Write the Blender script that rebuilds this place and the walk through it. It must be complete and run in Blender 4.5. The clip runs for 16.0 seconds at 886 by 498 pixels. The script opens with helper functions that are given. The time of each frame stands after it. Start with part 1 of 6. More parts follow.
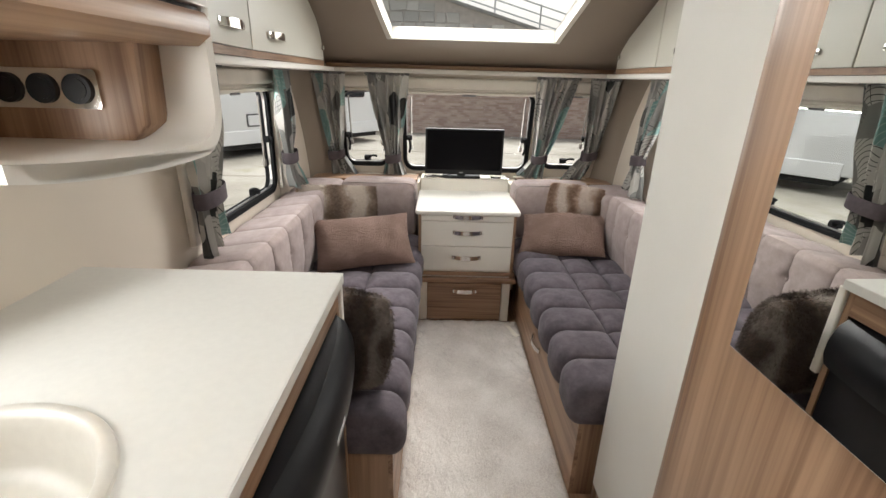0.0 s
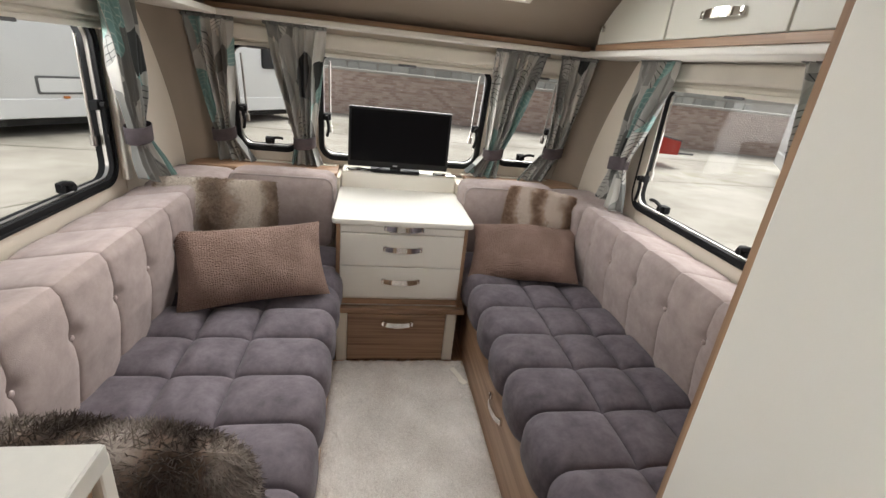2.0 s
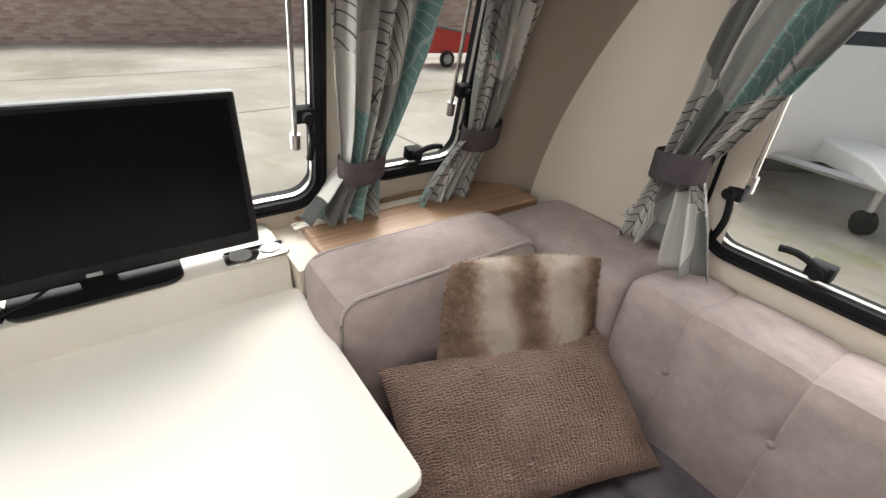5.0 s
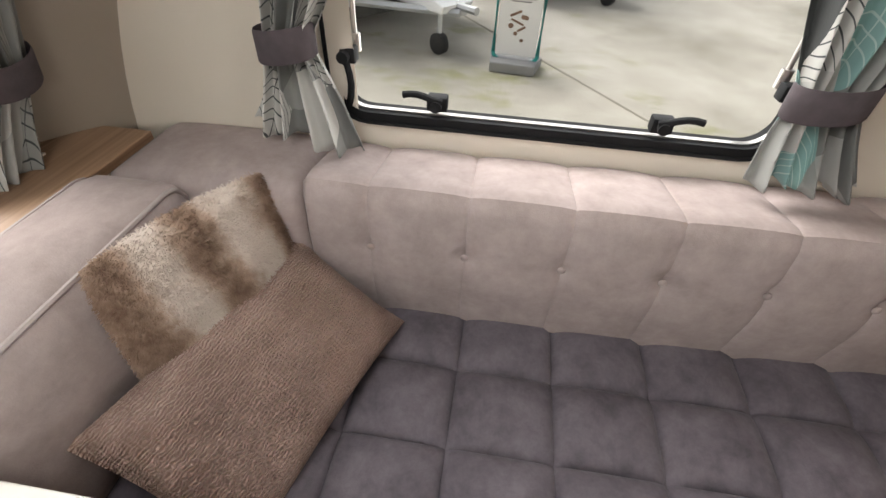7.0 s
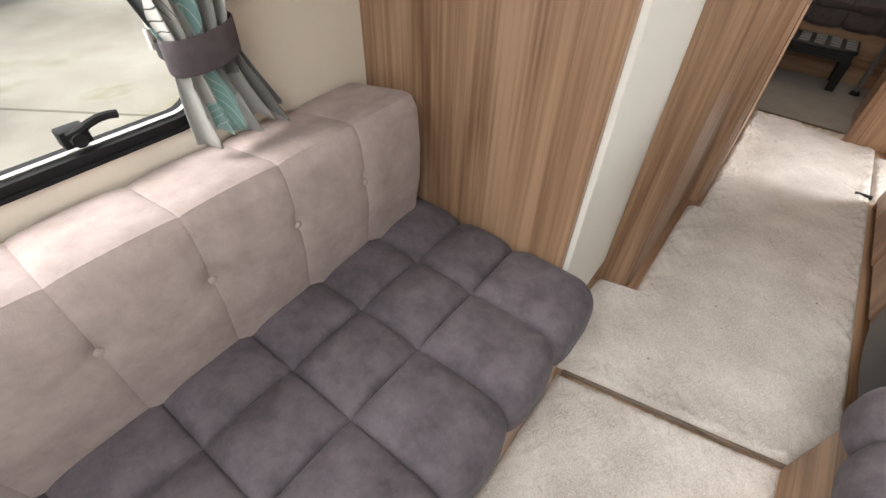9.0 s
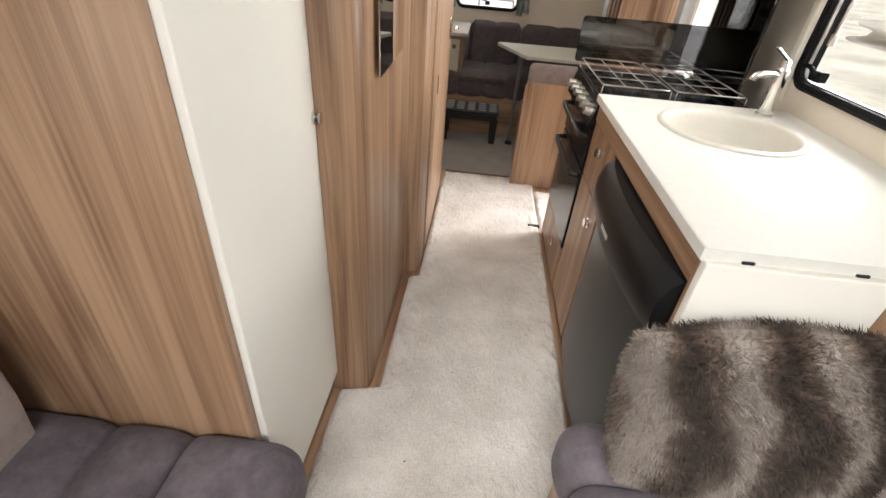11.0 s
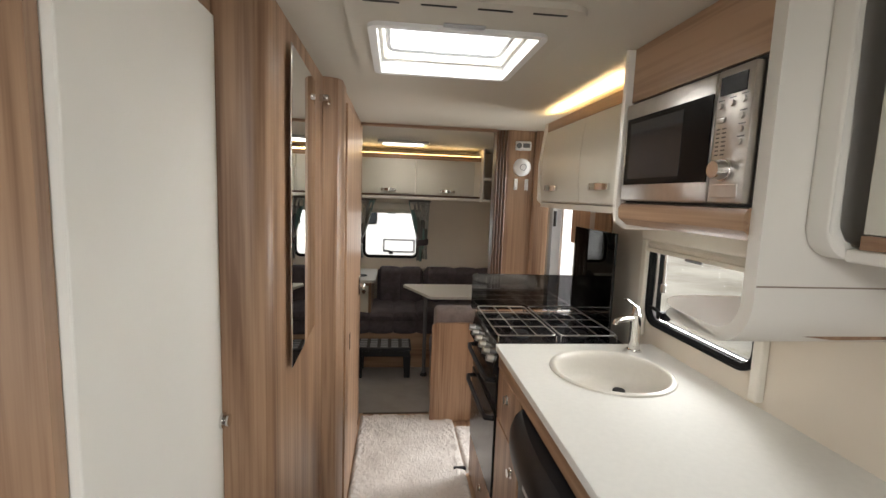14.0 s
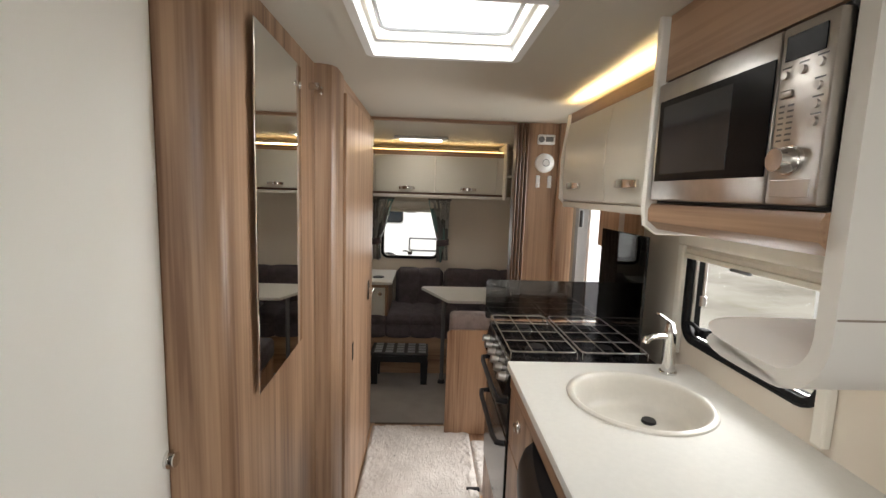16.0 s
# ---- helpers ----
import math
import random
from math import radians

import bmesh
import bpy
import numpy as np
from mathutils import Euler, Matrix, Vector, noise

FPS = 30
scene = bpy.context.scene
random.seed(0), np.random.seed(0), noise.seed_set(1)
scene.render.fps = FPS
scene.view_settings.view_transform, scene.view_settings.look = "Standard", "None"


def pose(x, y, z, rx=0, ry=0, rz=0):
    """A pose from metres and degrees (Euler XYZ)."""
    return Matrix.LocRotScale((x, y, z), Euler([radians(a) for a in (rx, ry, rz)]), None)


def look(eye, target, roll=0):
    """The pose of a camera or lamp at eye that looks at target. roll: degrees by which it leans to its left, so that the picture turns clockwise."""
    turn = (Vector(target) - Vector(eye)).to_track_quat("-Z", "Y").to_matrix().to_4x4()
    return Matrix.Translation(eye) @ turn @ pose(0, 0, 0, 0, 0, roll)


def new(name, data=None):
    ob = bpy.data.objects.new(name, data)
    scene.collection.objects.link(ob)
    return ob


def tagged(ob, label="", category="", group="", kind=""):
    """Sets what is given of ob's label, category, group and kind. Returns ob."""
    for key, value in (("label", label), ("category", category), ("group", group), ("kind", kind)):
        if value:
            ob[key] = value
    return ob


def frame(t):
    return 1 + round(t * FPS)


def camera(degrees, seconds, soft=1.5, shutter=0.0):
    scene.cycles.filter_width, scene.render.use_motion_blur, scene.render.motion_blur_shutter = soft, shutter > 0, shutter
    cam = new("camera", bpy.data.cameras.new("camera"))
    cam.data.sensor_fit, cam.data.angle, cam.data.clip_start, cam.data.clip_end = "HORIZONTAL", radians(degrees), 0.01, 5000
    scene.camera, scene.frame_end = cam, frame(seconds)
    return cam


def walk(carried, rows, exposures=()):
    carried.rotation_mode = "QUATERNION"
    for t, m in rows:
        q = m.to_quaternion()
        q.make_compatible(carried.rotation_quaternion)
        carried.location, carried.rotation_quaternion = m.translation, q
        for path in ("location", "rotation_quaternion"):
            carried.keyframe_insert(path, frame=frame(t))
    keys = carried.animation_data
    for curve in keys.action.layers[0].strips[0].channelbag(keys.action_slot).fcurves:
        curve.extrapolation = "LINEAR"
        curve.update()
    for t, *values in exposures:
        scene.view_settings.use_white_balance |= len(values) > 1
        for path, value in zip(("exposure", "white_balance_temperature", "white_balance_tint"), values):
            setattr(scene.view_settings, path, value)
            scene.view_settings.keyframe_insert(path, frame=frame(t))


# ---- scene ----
cam = camera(88.9, 16.0)
PATH = [
    (0, (-0.17, -2.57, 1.443), (-0.151, -0.699, 0.736), 1.6),
    (0.5, (-0.165, -2.477, 1.438), (-0.113, -0.603, 0.741), 2.1),
    (1, (-0.137, -2.319, 1.437), (-0.051, -0.447, 0.737), 3.6),
    (1.5, (-0.134, -2.137, 1.404), (0.028, -0.282, 0.674), 4.6),
    (2, (-0.16, -1.887, 1.354), (0.172, -0.061, 0.611), 6.2),
    (2.5, (-0.149, -1.643, 1.319), (0.276, 0.11, 0.456), 6.2),
    (3, (-0.111, -1.353, 1.307), (0.347, 0.356, 0.374), 6.3),
    (5.3, (0.113, -0.251, 1.32), (1.263, 0.988, 0.251), 2.9),
    (5.5, (0.132, -0.186, 1.331), (1.369, 0.924, 0.219), 2.7),
    (6, (0.15, -0.091, 1.323), (1.542, 0.653, 0.095), 2.8),
    (6.5, (0.158, -0.175, 1.319), (1.559, 0.321, -0.02), 1.4),
    (7, (0.167, -0.325, 1.303), (1.641, -0.15, -0.038), 2.6),
    (7.5, (0.189, -0.436, 1.264), (1.674, -0.719, -0.046), 1.1),
    (8, (0.199, -0.479, 1.257), (1.533, -1.156, -0.07), 358.9),
    (8.5, (0.202, -0.473, 1.287), (1.261, -1.461, -0.092), 1.3),
    (9, (0.184, -0.487, 1.293), (1.031, -1.653, -0.093), 2.1),
    (9.5, (0.151, -0.547, 1.302), (0.837, -1.833, -0.067), 2.3),
    (10, (0.077, -0.654, 1.315), (0.573, -2.062, -0.016), 2.6),
    (10.2, (0.043, -0.705, 1.324), (0.445, -2.152, 0.004), 3.2),
    (12.3, (0.004, -0.8, 1.481), (-0.185, -2.706, 0.908), 3.5),
    (12.5, (0.008, -0.796, 1.492), (-0.19, -2.72, 0.981), 3.3),
    (13, (0.016, -0.783, 1.517), (-0.19, -2.736, 1.136), 2.7),
    (13.5, (0.013, -0.764, 1.545), (-0.205, -2.732, 1.259), 2.3),
    (14, (0.007, -0.759, 1.558), (-0.208, -2.734, 1.322), 2.1),
    (14.5, (0.005, -0.771, 1.562), (-0.191, -2.751, 1.356), 1.9),
    (15, (-0.009, -0.814, 1.564), (-0.172, -2.798, 1.366), 1.9),
    (15.5, (-0.049, -0.888, 1.565), (-0.169, -2.873, 1.354), 1.8),
    (16, (-0.105, -0.946, 1.565), (-0.185, -2.928, 1.315), 1.9),
]
walk(cam, [(t, look(eye, target, roll)) for t, eye, target, roll in PATH],
     exposures=[(0.0, 0.13), (2.0, 0.05), (3.0, 0.20), (5.3, -0.04), (6.2, -0.02), (7.2, 0.20), (8.5, 0.28), (9.0, 0.38), (10.0, 0.62), (10.6, 0.62), (12.2, 0.10), (14.0, -0.04), (16.0, -0.04)])

# ---- world, sun and large lights ----
world = bpy.data.worlds.new("world")
scene.world = world
world.use_nodes = True
wn = world.node_tree
sky = wn.nodes.new("ShaderNodeTexSky")
sky.sky_type, sky.sun_disc = "NISHITA", False
sky.sun_elevation, sky.sun_rotation = radians(50), radians(30)
sky.air_density, sky.dust_density, sky.ozone_density = 1.6, 6.0, 1.0
hue = wn.nodes.new("ShaderNodeHueSaturation")
hue.inputs["Saturation"].default_value = 0.22
wn.links.new(sky.outputs[0], hue.inputs["Color"])
wn.links.new(hue.outputs[0], wn.nodes["Background"].inputs[0])
wn.nodes["Background"].inputs[1].default_value = 0.15

sun_data = bpy.data.lights.new("sun", "SUN")
sun_data.energy, sun_data.angle, sun_data.color = 3.2, radians(40), (1.0, 0.97, 0.93)
sun = new("sun", sun_data)
sun.matrix_world = pose(0, 0, 10, 40, 0, 150)


def area_lamp(name, m, w, h, power, color=(1, 1, 1), spread=180):
    data = bpy.data.lights.new(name, "AREA")
    data.shape, data.size, data.size_y, data.energy, data.color = "RECTANGLE", w, h, power, color
    data.spread = radians(spread)
    ob = new(name, data)
    ob.matrix_world = m
    return ob


SKY = (0.995, 0.995, 0.985)
# daylight that the openings let in
area_lamp("daylight", look((-1.145, -0.51, 1.365), (-0.1, -0.51, 0.9)), 0.80, 0.03, 4.6, SKY)
area_lamp("daylight", look((1.125, -0.43, 1.11), (0, -0.43, 0.8)), 0.84, 0.45, 2.88, SKY)
area_lamp("daylight", look((0.0, 0.66, 1.12), (0, -1, 0.8)), 0.78, 0.45, 5.2, SKY)
area_lamp("daylight", look((0.0, 0.0, 1.84), (0, -0.5, 0.9)), 0.85, 0.5, 11.5, SKY, 160)
area_lamp("daylight", look((-0.145, -2.163, 2.15), (-0.145, -2.163, 0)), 0.38, 0.38, 4.9, SKY)
area_lamp("daylight", look((-1.14, -2.265, 1.24), (0, -2.0, 1.45)), 0.5, 0.26, 4.4, SKY, 140)
area_lamp("daylight", look((0.04, -5.40, 1.165), (0, -4, 0.9)), 0.45, 0.40, 1.04, SKY)
area_lamp("daylight", look((-2.0, -3.74, 1.5), (0, -3.4, 0.3)), 1.0, 1.5, 105, SKY)


# ---- materials ----
def nodes_of(name):
    m = bpy.data.materials.new(name)
    m.use_nodes = True
    t = m.node_tree
    return m, t, t.nodes["Principled BSDF"]


def nd(t, kind, **inputs):
    n = t.nodes.new("ShaderNode" + kind)
    for k, v in inputs.items():
        n.inputs[k].default_value = v
    return n


def ramp(t, fac, stops):
    r = t.nodes.new("ShaderNodeValToRGB")
    e = r.color_ramp.elements
    while len(e) < len(stops):
        e.new(0.5)
    for el, (p, c) in zip(e, stops):
        el.position, el.color = p, (*c, 1)
    t.links.new(fac, r.inputs[0])
    return r.outputs[0]


def coords(t, scale=(1, 1, 1), shuffle=True):
    tc = t.nodes.new("ShaderNodeTexCoord")
    mp = t.nodes.new("ShaderNodeMapping")
    mp.inputs["Scale"].default_value = scale
    t.links.new(tc.outputs["Object"], mp.inputs[0])
    if shuffle:
        oi = t.nodes.new("ShaderNodeObjectInfo")
        mul = t.nodes.new("ShaderNodeVectorMath")
        mul.operation = "SCALE"
        mul.inputs[0].default_value = (7.0, 13.0, 5.0)
        t.links.new(oi.outputs["Random"], mul.inputs["Scale"])
        t.links.new(mul.outputs[0], mp.inputs["Location"])
    return mp.outputs[0]


def bump(t, p, height, strength=0.2, dist=0.01):
    b = nd(t, "Bump", Strength=strength, Distance=dist)
    t.links.new(height, b.inputs["Height"])
    t.links.new(b.outputs[0], p.inputs["Normal"])


def plain(name, color, rough=0.5, metal=0.0, vary=0.06, scale=6.0, bump_scale=180.0, bump_s=0.05, **more):
    """Paint, plastic, metal: a base colour with faint blotches and fine relief."""
    m, t, p = nodes_of(name)
    c = coords(t)
    n = nd(t, "TexNoise", Scale=scale, Detail=4.0)
    t.links.new(c, n.inputs["Vector"])
    lo = tuple(max(0, v * (1 - vary)) for v in color)
    hi = tuple(min(1, v * (1 + vary)) for v in color)
    t.links.new(ramp(t, n.outputs[0], [(0.3, lo), (0.7, hi)]), p.inputs["Base Color"])
    p.inputs["Roughness"].default_value, p.inputs["Metallic"].default_value = rough, metal
    for k, v in more.items():
        p.inputs[k.replace("_", " ")].default_value = v
    f = nd(t, "TexNoise", Scale=bump_scale, Detail=2.0)
    t.links.new(c, f.inputs["Vector"])
    bump(t, p, f.outputs[0], bump_s, 0.002)
    return m


def wood(name, axis="z", dark=(0.180, 0.095, 0.052), mid=(0.290, 0.174, 0.104), light=(0.400, 0.254, 0.157), rough=0.38):
    m, t, p = nodes_of(name)
    s = {"z": (10, 10, 0.55), "y": (10, 0.55, 10), "x": (0.55, 10, 10)}[axis]
    c = coords(t, s)
    n1 = nd(t, "TexNoise", Scale=1.0, Detail=5.0, Roughness=0.48, Distortion=1.5)
    t.links.new(c, n1.inputs["Vector"])
    s2 = tuple(v * 11 if v > 2 else v * 3 for v in s)
    c2 = coords(t, s2)
    n2 = nd(t, "TexNoise", Scale=1.0, Detail=3.0)
    t.links.new(c2, n2.inputs["Vector"])
    mixf = nd(t, "Math", **{})
    mixf.operation = "MULTIPLY_ADD"
    mixf.inputs[1].default_value, mixf.inputs[2].default_value = 0.44, -0.08
    t.links.new(n2.outputs[0], mixf.inputs[0])
    add = t.nodes.new("ShaderNodeMath")
    add.operation = "MULTIPLY_ADD"
    add.inputs[1].default_value = 0.85
    t.links.new(n1.outputs[0], add.inputs[0])
    t.links.new(mixf.outputs[0], add.inputs[2])
    t.links.new(ramp(t, add.outputs[0], [(0.40, dark), (0.53, mid), (0.68, light)]), p.inputs["Base Color"])
    p.inputs["Roughness"].default_value = rough
    bump(t, p, n2.outputs[0], 0.06, 0.003)
    return m


def suede(name, lo, hi, scale=14.0):
    """Velour upholstery with brushed, blotchy nap."""
    m, t, p = nodes_of(name)
    c = coords(t)
    a = nd(t, "TexNoise", Scale=scale, Detail=8.0, Roughness=0.72, Distortion=0.12)
    t.links.new(c, a.inputs["Vector"])
    t.links.new(ramp(t, a.outputs[0], [(0.32, lo), (0.68, hi)]), p.inputs["Base Color"])
    p.inputs["Roughness"].default_value = 0.95
    p.inputs["Specular IOR Level"].default_value = 0.15
    p.inputs["Sheen Weight"].default_value = 0.10
    p.inputs["Sheen Roughness"].default_value = 0.4
    b = nd(t, "TexNoise", Scale=420.0, Detail=2.0)
    t.links.new(c, b.inputs["Vector"])
    bump(t, p, b.outputs[0], 0.25, 0.002)
    return m


WOOD = wood("wood_upright")
WOOD_Y = wood("wood_along", "y")
WOOD_X = wood("wood_across", "x")
DARKWOOD = wood("dark_wood_along", "y", (0.10, 0.055, 0.032), (0.17, 0.095, 0.057), (0.23, 0.135, 0.085))
CREAM = plain("cream_wallboard", (0.69, 0.62, 0.525), 0.6, vary=0.03, scale=2.0)
TAUPE = plain("taupe_wallboard", (0.30, 0.248, 0.197), 0.7, vary=0.04, scale=2.0)
CEIL = plain("ceiling_board", (0.56, 0.522, 0.448), 0.55, vary=0.02, scale=2.0)
WHITE = plain("white_laminate", (0.79, 0.765, 0.705), 0.65, vary=0.015, scale=3.0, Specular_IOR_Level=0.2)
LOCKER = plain("locker_front", (0.60, 0.58, 0.505), 0.34, vary=0.015, scale=3.0, Specular_IOR_Level=0.35)
WARDROBE = plain("wardrobe_door", (0.84, 0.825, 0.765), 0.55, vary=0.02, scale=3.0, Specular_IOR_Level=0.3)
WORKTOP = plain("worktop_laminate", (0.67, 0.66, 0.62), 0.7, vary=0.02, scale=60.0, Specular_IOR_Level=0.12)
PLASTIC = plain("cream_plastic", (0.75, 0.71, 0.63), 0.4, vary=0.02)
WHITEPL = plain("white_plastic", (0.80, 0.80, 0.79), 0.35, vary=0.02)
BLACK = plain("black_plastic", (0.009, 0.009, 0.010), 0.42, vary=0.2, Specular_IOR_Level=0.35)
RUBBER = plain("black_rubber", (0.010, 0.010, 0.011), 0.7, vary=0.2, Specular_IOR_Level=0.2)
ENAMEL = plain("black_enamel", (0.006, 0.006, 0.007), 0.14, vary=0.2, Specular_IOR_Level=0.3)
SCREEN = plain("dark_screen", (0.004, 0.004, 0.005), 0.25, vary=0.1, bump_s=0.0, Specular_IOR_Level=0.12)
GRIP = plain("grip_plastic", (0.006, 0.006, 0.007), 0.38, vary=0.2, Specular_IOR_Level=0.25)
FRIDGE = plain("fridge_panel", (0.012, 0.012, 0.014), 0.32, vary=0.1, Specular_IOR_Level=0.4)
CHROME = plain("chrome", (0.75, 0.74, 0.72), 0.08, 1.0, vary=0.02, bump_s=0.0)
STEEL = plain("brushed_steel", (0.52, 0.49, 0.46), 0.3, 1.0, vary=0.06, scale=40.0)
ALU = plain("pale_aluminium", (0.50, 0.51, 0.52), 0.36, 0.7, vary=0.05)
TIE = plain("curtain_tie_cloth", (0.075, 0.06, 0.065), 0.95, vary=0.15, scale=40.0, bump_s=0.3)
SEAT = suede("seat_suede", (0.074, 0.063, 0.073), (0.152, 0.131, 0.148))
BACK = suede("backrest_suede", (0.305, 0.247, 0.234), (0.425, 0.352, 0.335))
REAR_SEAT = suede("rear_seat_suede", (0.07, 0.058, 0.062), (0.12, 0.102, 0.108))
PIPING = plain("piping", (0.40, 0.34, 0.32), 0.8)
SINKM = plain("sink_composite", (0.60, 0.57, 0.51), 0.32, vary=0.025, scale=60.0, bump_s=0.01)
BLIND = plain("pleated_blind", (0.72, 0.68, 0.60), 0.8)
RED = plain("red_paint", (0.45, 0.03, 0.02), 0.35)
TEAL = plain("teal_plastic", (0.03, 0.32, 0.30), 0.4)
GREY = plain("grey_plastic", (0.12, 0.12, 0.125), 0.6)
SOCKET = plain("socket_grey", (0.36, 0.36, 0.355), 0.45)
TYRE = plain("tyre_rubber", (0.02, 0.02, 0.02), 0.85, vary=0.2)
VAN = plain("white_gelcoat", (0.82, 0.83, 0.84), 0.3, vary=0.03, scale=1.5)
DARKGLASS = plain("dark_window", (0.02, 0.025, 0.03), 0.08, vary=0.1, bump_s=0.0)

MIRROR, _t, _p = nodes_of("mirror")
_p.inputs["Metallic"].default_value, _p.inputs["Roughness"].default_value = 1.0, 0.0
_p.inputs["Base Color"].default_value = (0.86, 0.88, 0.87, 1)


def clear(name, color, mix):
    m, t, p = nodes_of(name)
    p.inputs["Base Color"].default_value, p.inputs["Roughness"].default_value = (*color, 1), 0.02
    tr = nd(t, "BsdfTransparent", Color=(*[0.5 + 0.5 * v for v in color], 1))
    mx = nd(t, "MixShader", Fac=mix)
    t.links.new(tr.outputs[0], mx.inputs[1])
    gl = nd(t, "BsdfGlossy", Roughness=0.02)
    t.links.new(gl.outputs[0], mx.inputs[2])
    t.links.new(mx.outputs[0], t.nodes["Material Output"].inputs[0])
    return m


GLASS = clear("window_acrylic", (0.94, 0.95, 0.94), 0.018)
SMOKED = clear("smoked_glass", (-0.35, -0.35, -0.33), 0.10)
DARK_LID = clear("black_glass_lid", (-0.86, -0.86, -0.86), 0.06)


MILKY, _t, _p = nodes_of("milky_acrylic")
_tl = nd(_t, "BsdfTranslucent", Color=(0.92, 0.93, 0.93, 1))
_tr = nd(_t, "BsdfTransparent", Color=(0.95, 0.96, 0.96, 1))
_mx = nd(_t, "MixShader", Fac=0.45)
_t.links.new(_tl.outputs[0], _mx.inputs[1])
_t.links.new(_tr.outputs[0], _mx.inputs[2])
_t.links.new(_mx.outputs[0], _t.nodes["Material Output"].inputs[0])


def glow(name, color, strength):
    m, t, p = nodes_of(name)
    p.inputs["Emission Color"].default_value = (*color, 1)
    p.inputs["Emission Strength"].default_value = strength
    return m


LED = glow("led_strip", (1.0, 0.62, 0.22), 5.0)
LAMP = glow("lamp_diffuser", (1.0, 0.93, 0.85), 6.0)


def fur_mat(name, stops, bands=2.1):
    m, t, p = nodes_of(name)
    c = coords(t, (1, 1, 1), False)
    w = nd(t, "TexWave", Scale=bands, Distortion=3.0, Detail=5.0, **{"Detail Scale": 3.5})
    t.links.new(c, w.inputs["Vector"])
    n = nd(t, "TexNoise", Scale=60.0, Detail=4.0)
    t.links.new(c, n.inputs["Vector"])
    mm = nd(t, "Math")
    mm.operation = "MULTIPLY_ADD"
    mm.inputs[1].default_value = 0.7
    t.links.new(w.outputs["Fac"], mm.inputs[0])
    half = nd(t, "Math")
    half.operation = "MULTIPLY"
    half.inputs[1].default_value = 0.4
    t.links.new(n.outputs[0], half.inputs[0])
    t.links.new(half.outputs[0], mm.inputs[2])
    t.links.new(ramp(t, mm.outputs[0], stops), p.inputs["Base Color"])
    p.inputs["Roughness"].default_value = 0.9
    p.inputs["Specular IOR Level"].default_value = 0.2
    bump(t, p, n.outputs[0], 0.4, 0.01)
    return m


FUR = fur_mat("banded_fur", [(0.12, (0.19, 0.115, 0.078)), (0.45, (0.42, 0.305, 0.23)), (0.80, (0.64, 0.555, 0.485))])
FUR_GREY = fur_mat("grey_fur", [(0.2, (0.045, 0.034, 0.028)), (0.6, (0.105, 0.082, 0.069)), (0.9, (0.25, 0.215, 0.19))])
FUR_SOFT = fur_mat("mottled_fur", [(0.15, (0.17, 0.12, 0.09)), (0.5, (0.34, 0.26, 0.20)), (0.82, (0.60, 0.53, 0.46))], bands=1.3)
FUR_DARK = fur_mat("brown_fur", [(0.2, (0.045, 0.03, 0.023)), (0.55, (0.15, 0.105, 0.08)), (0.9, (0.33, 0.285, 0.255))])


def ribbed_cloth():
    m, t, p = nodes_of("brown_ribbed_cloth")
    c = coords(t, (1, 1, 1), False)
    a = nd(t, "TexNoise", Scale=9.0, Detail=3.0)
    t.links.new(c, a.inputs["Vector"])
    t.links.new(ramp(t, a.outputs[0], [(0.3, (0.262, 0.158, 0.126)), (0.7, (0.43, 0.278, 0.226))]), p.inputs["Base Color"])
    w = nd(t, "TexWave", Scale=58.0, Distortion=8.0, Detail=2.0, **{"Detail Scale": 1.2})
    w.bands_direction = "Y"
    t.links.new(c, w.inputs["Vector"])
    w2 = nd(t, "TexWave", Scale=38.0, Distortion=7.0, Detail=2.0, **{"Detail Scale": 1.5})
    w2.bands_direction = "X"
    t.links.new(c, w2.inputs["Vector"])
    both = nd(t, "Math")
    both.operation = "MULTIPLY_ADD"
    both.inputs[1].default_value = 0.55
    t.links.new(w2.outputs["Fac"], both.inputs[0])
    t.links.new(w.outputs["Fac"], both.inputs[2])
    bump(t, p, both.outputs[0], 1.0, 0.008)
    p.inputs["Roughness"].default_value = 0.85
    p.inputs["Sheen Weight"].default_value = 0.35
    p.inputs["Sheen Tint"].default_value = (0.9, 0.7, 0.58, 1)
    p.inputs["Sheen Roughness"].default_value = 0.35
    return m


RIBBED = ribbed_cloth()


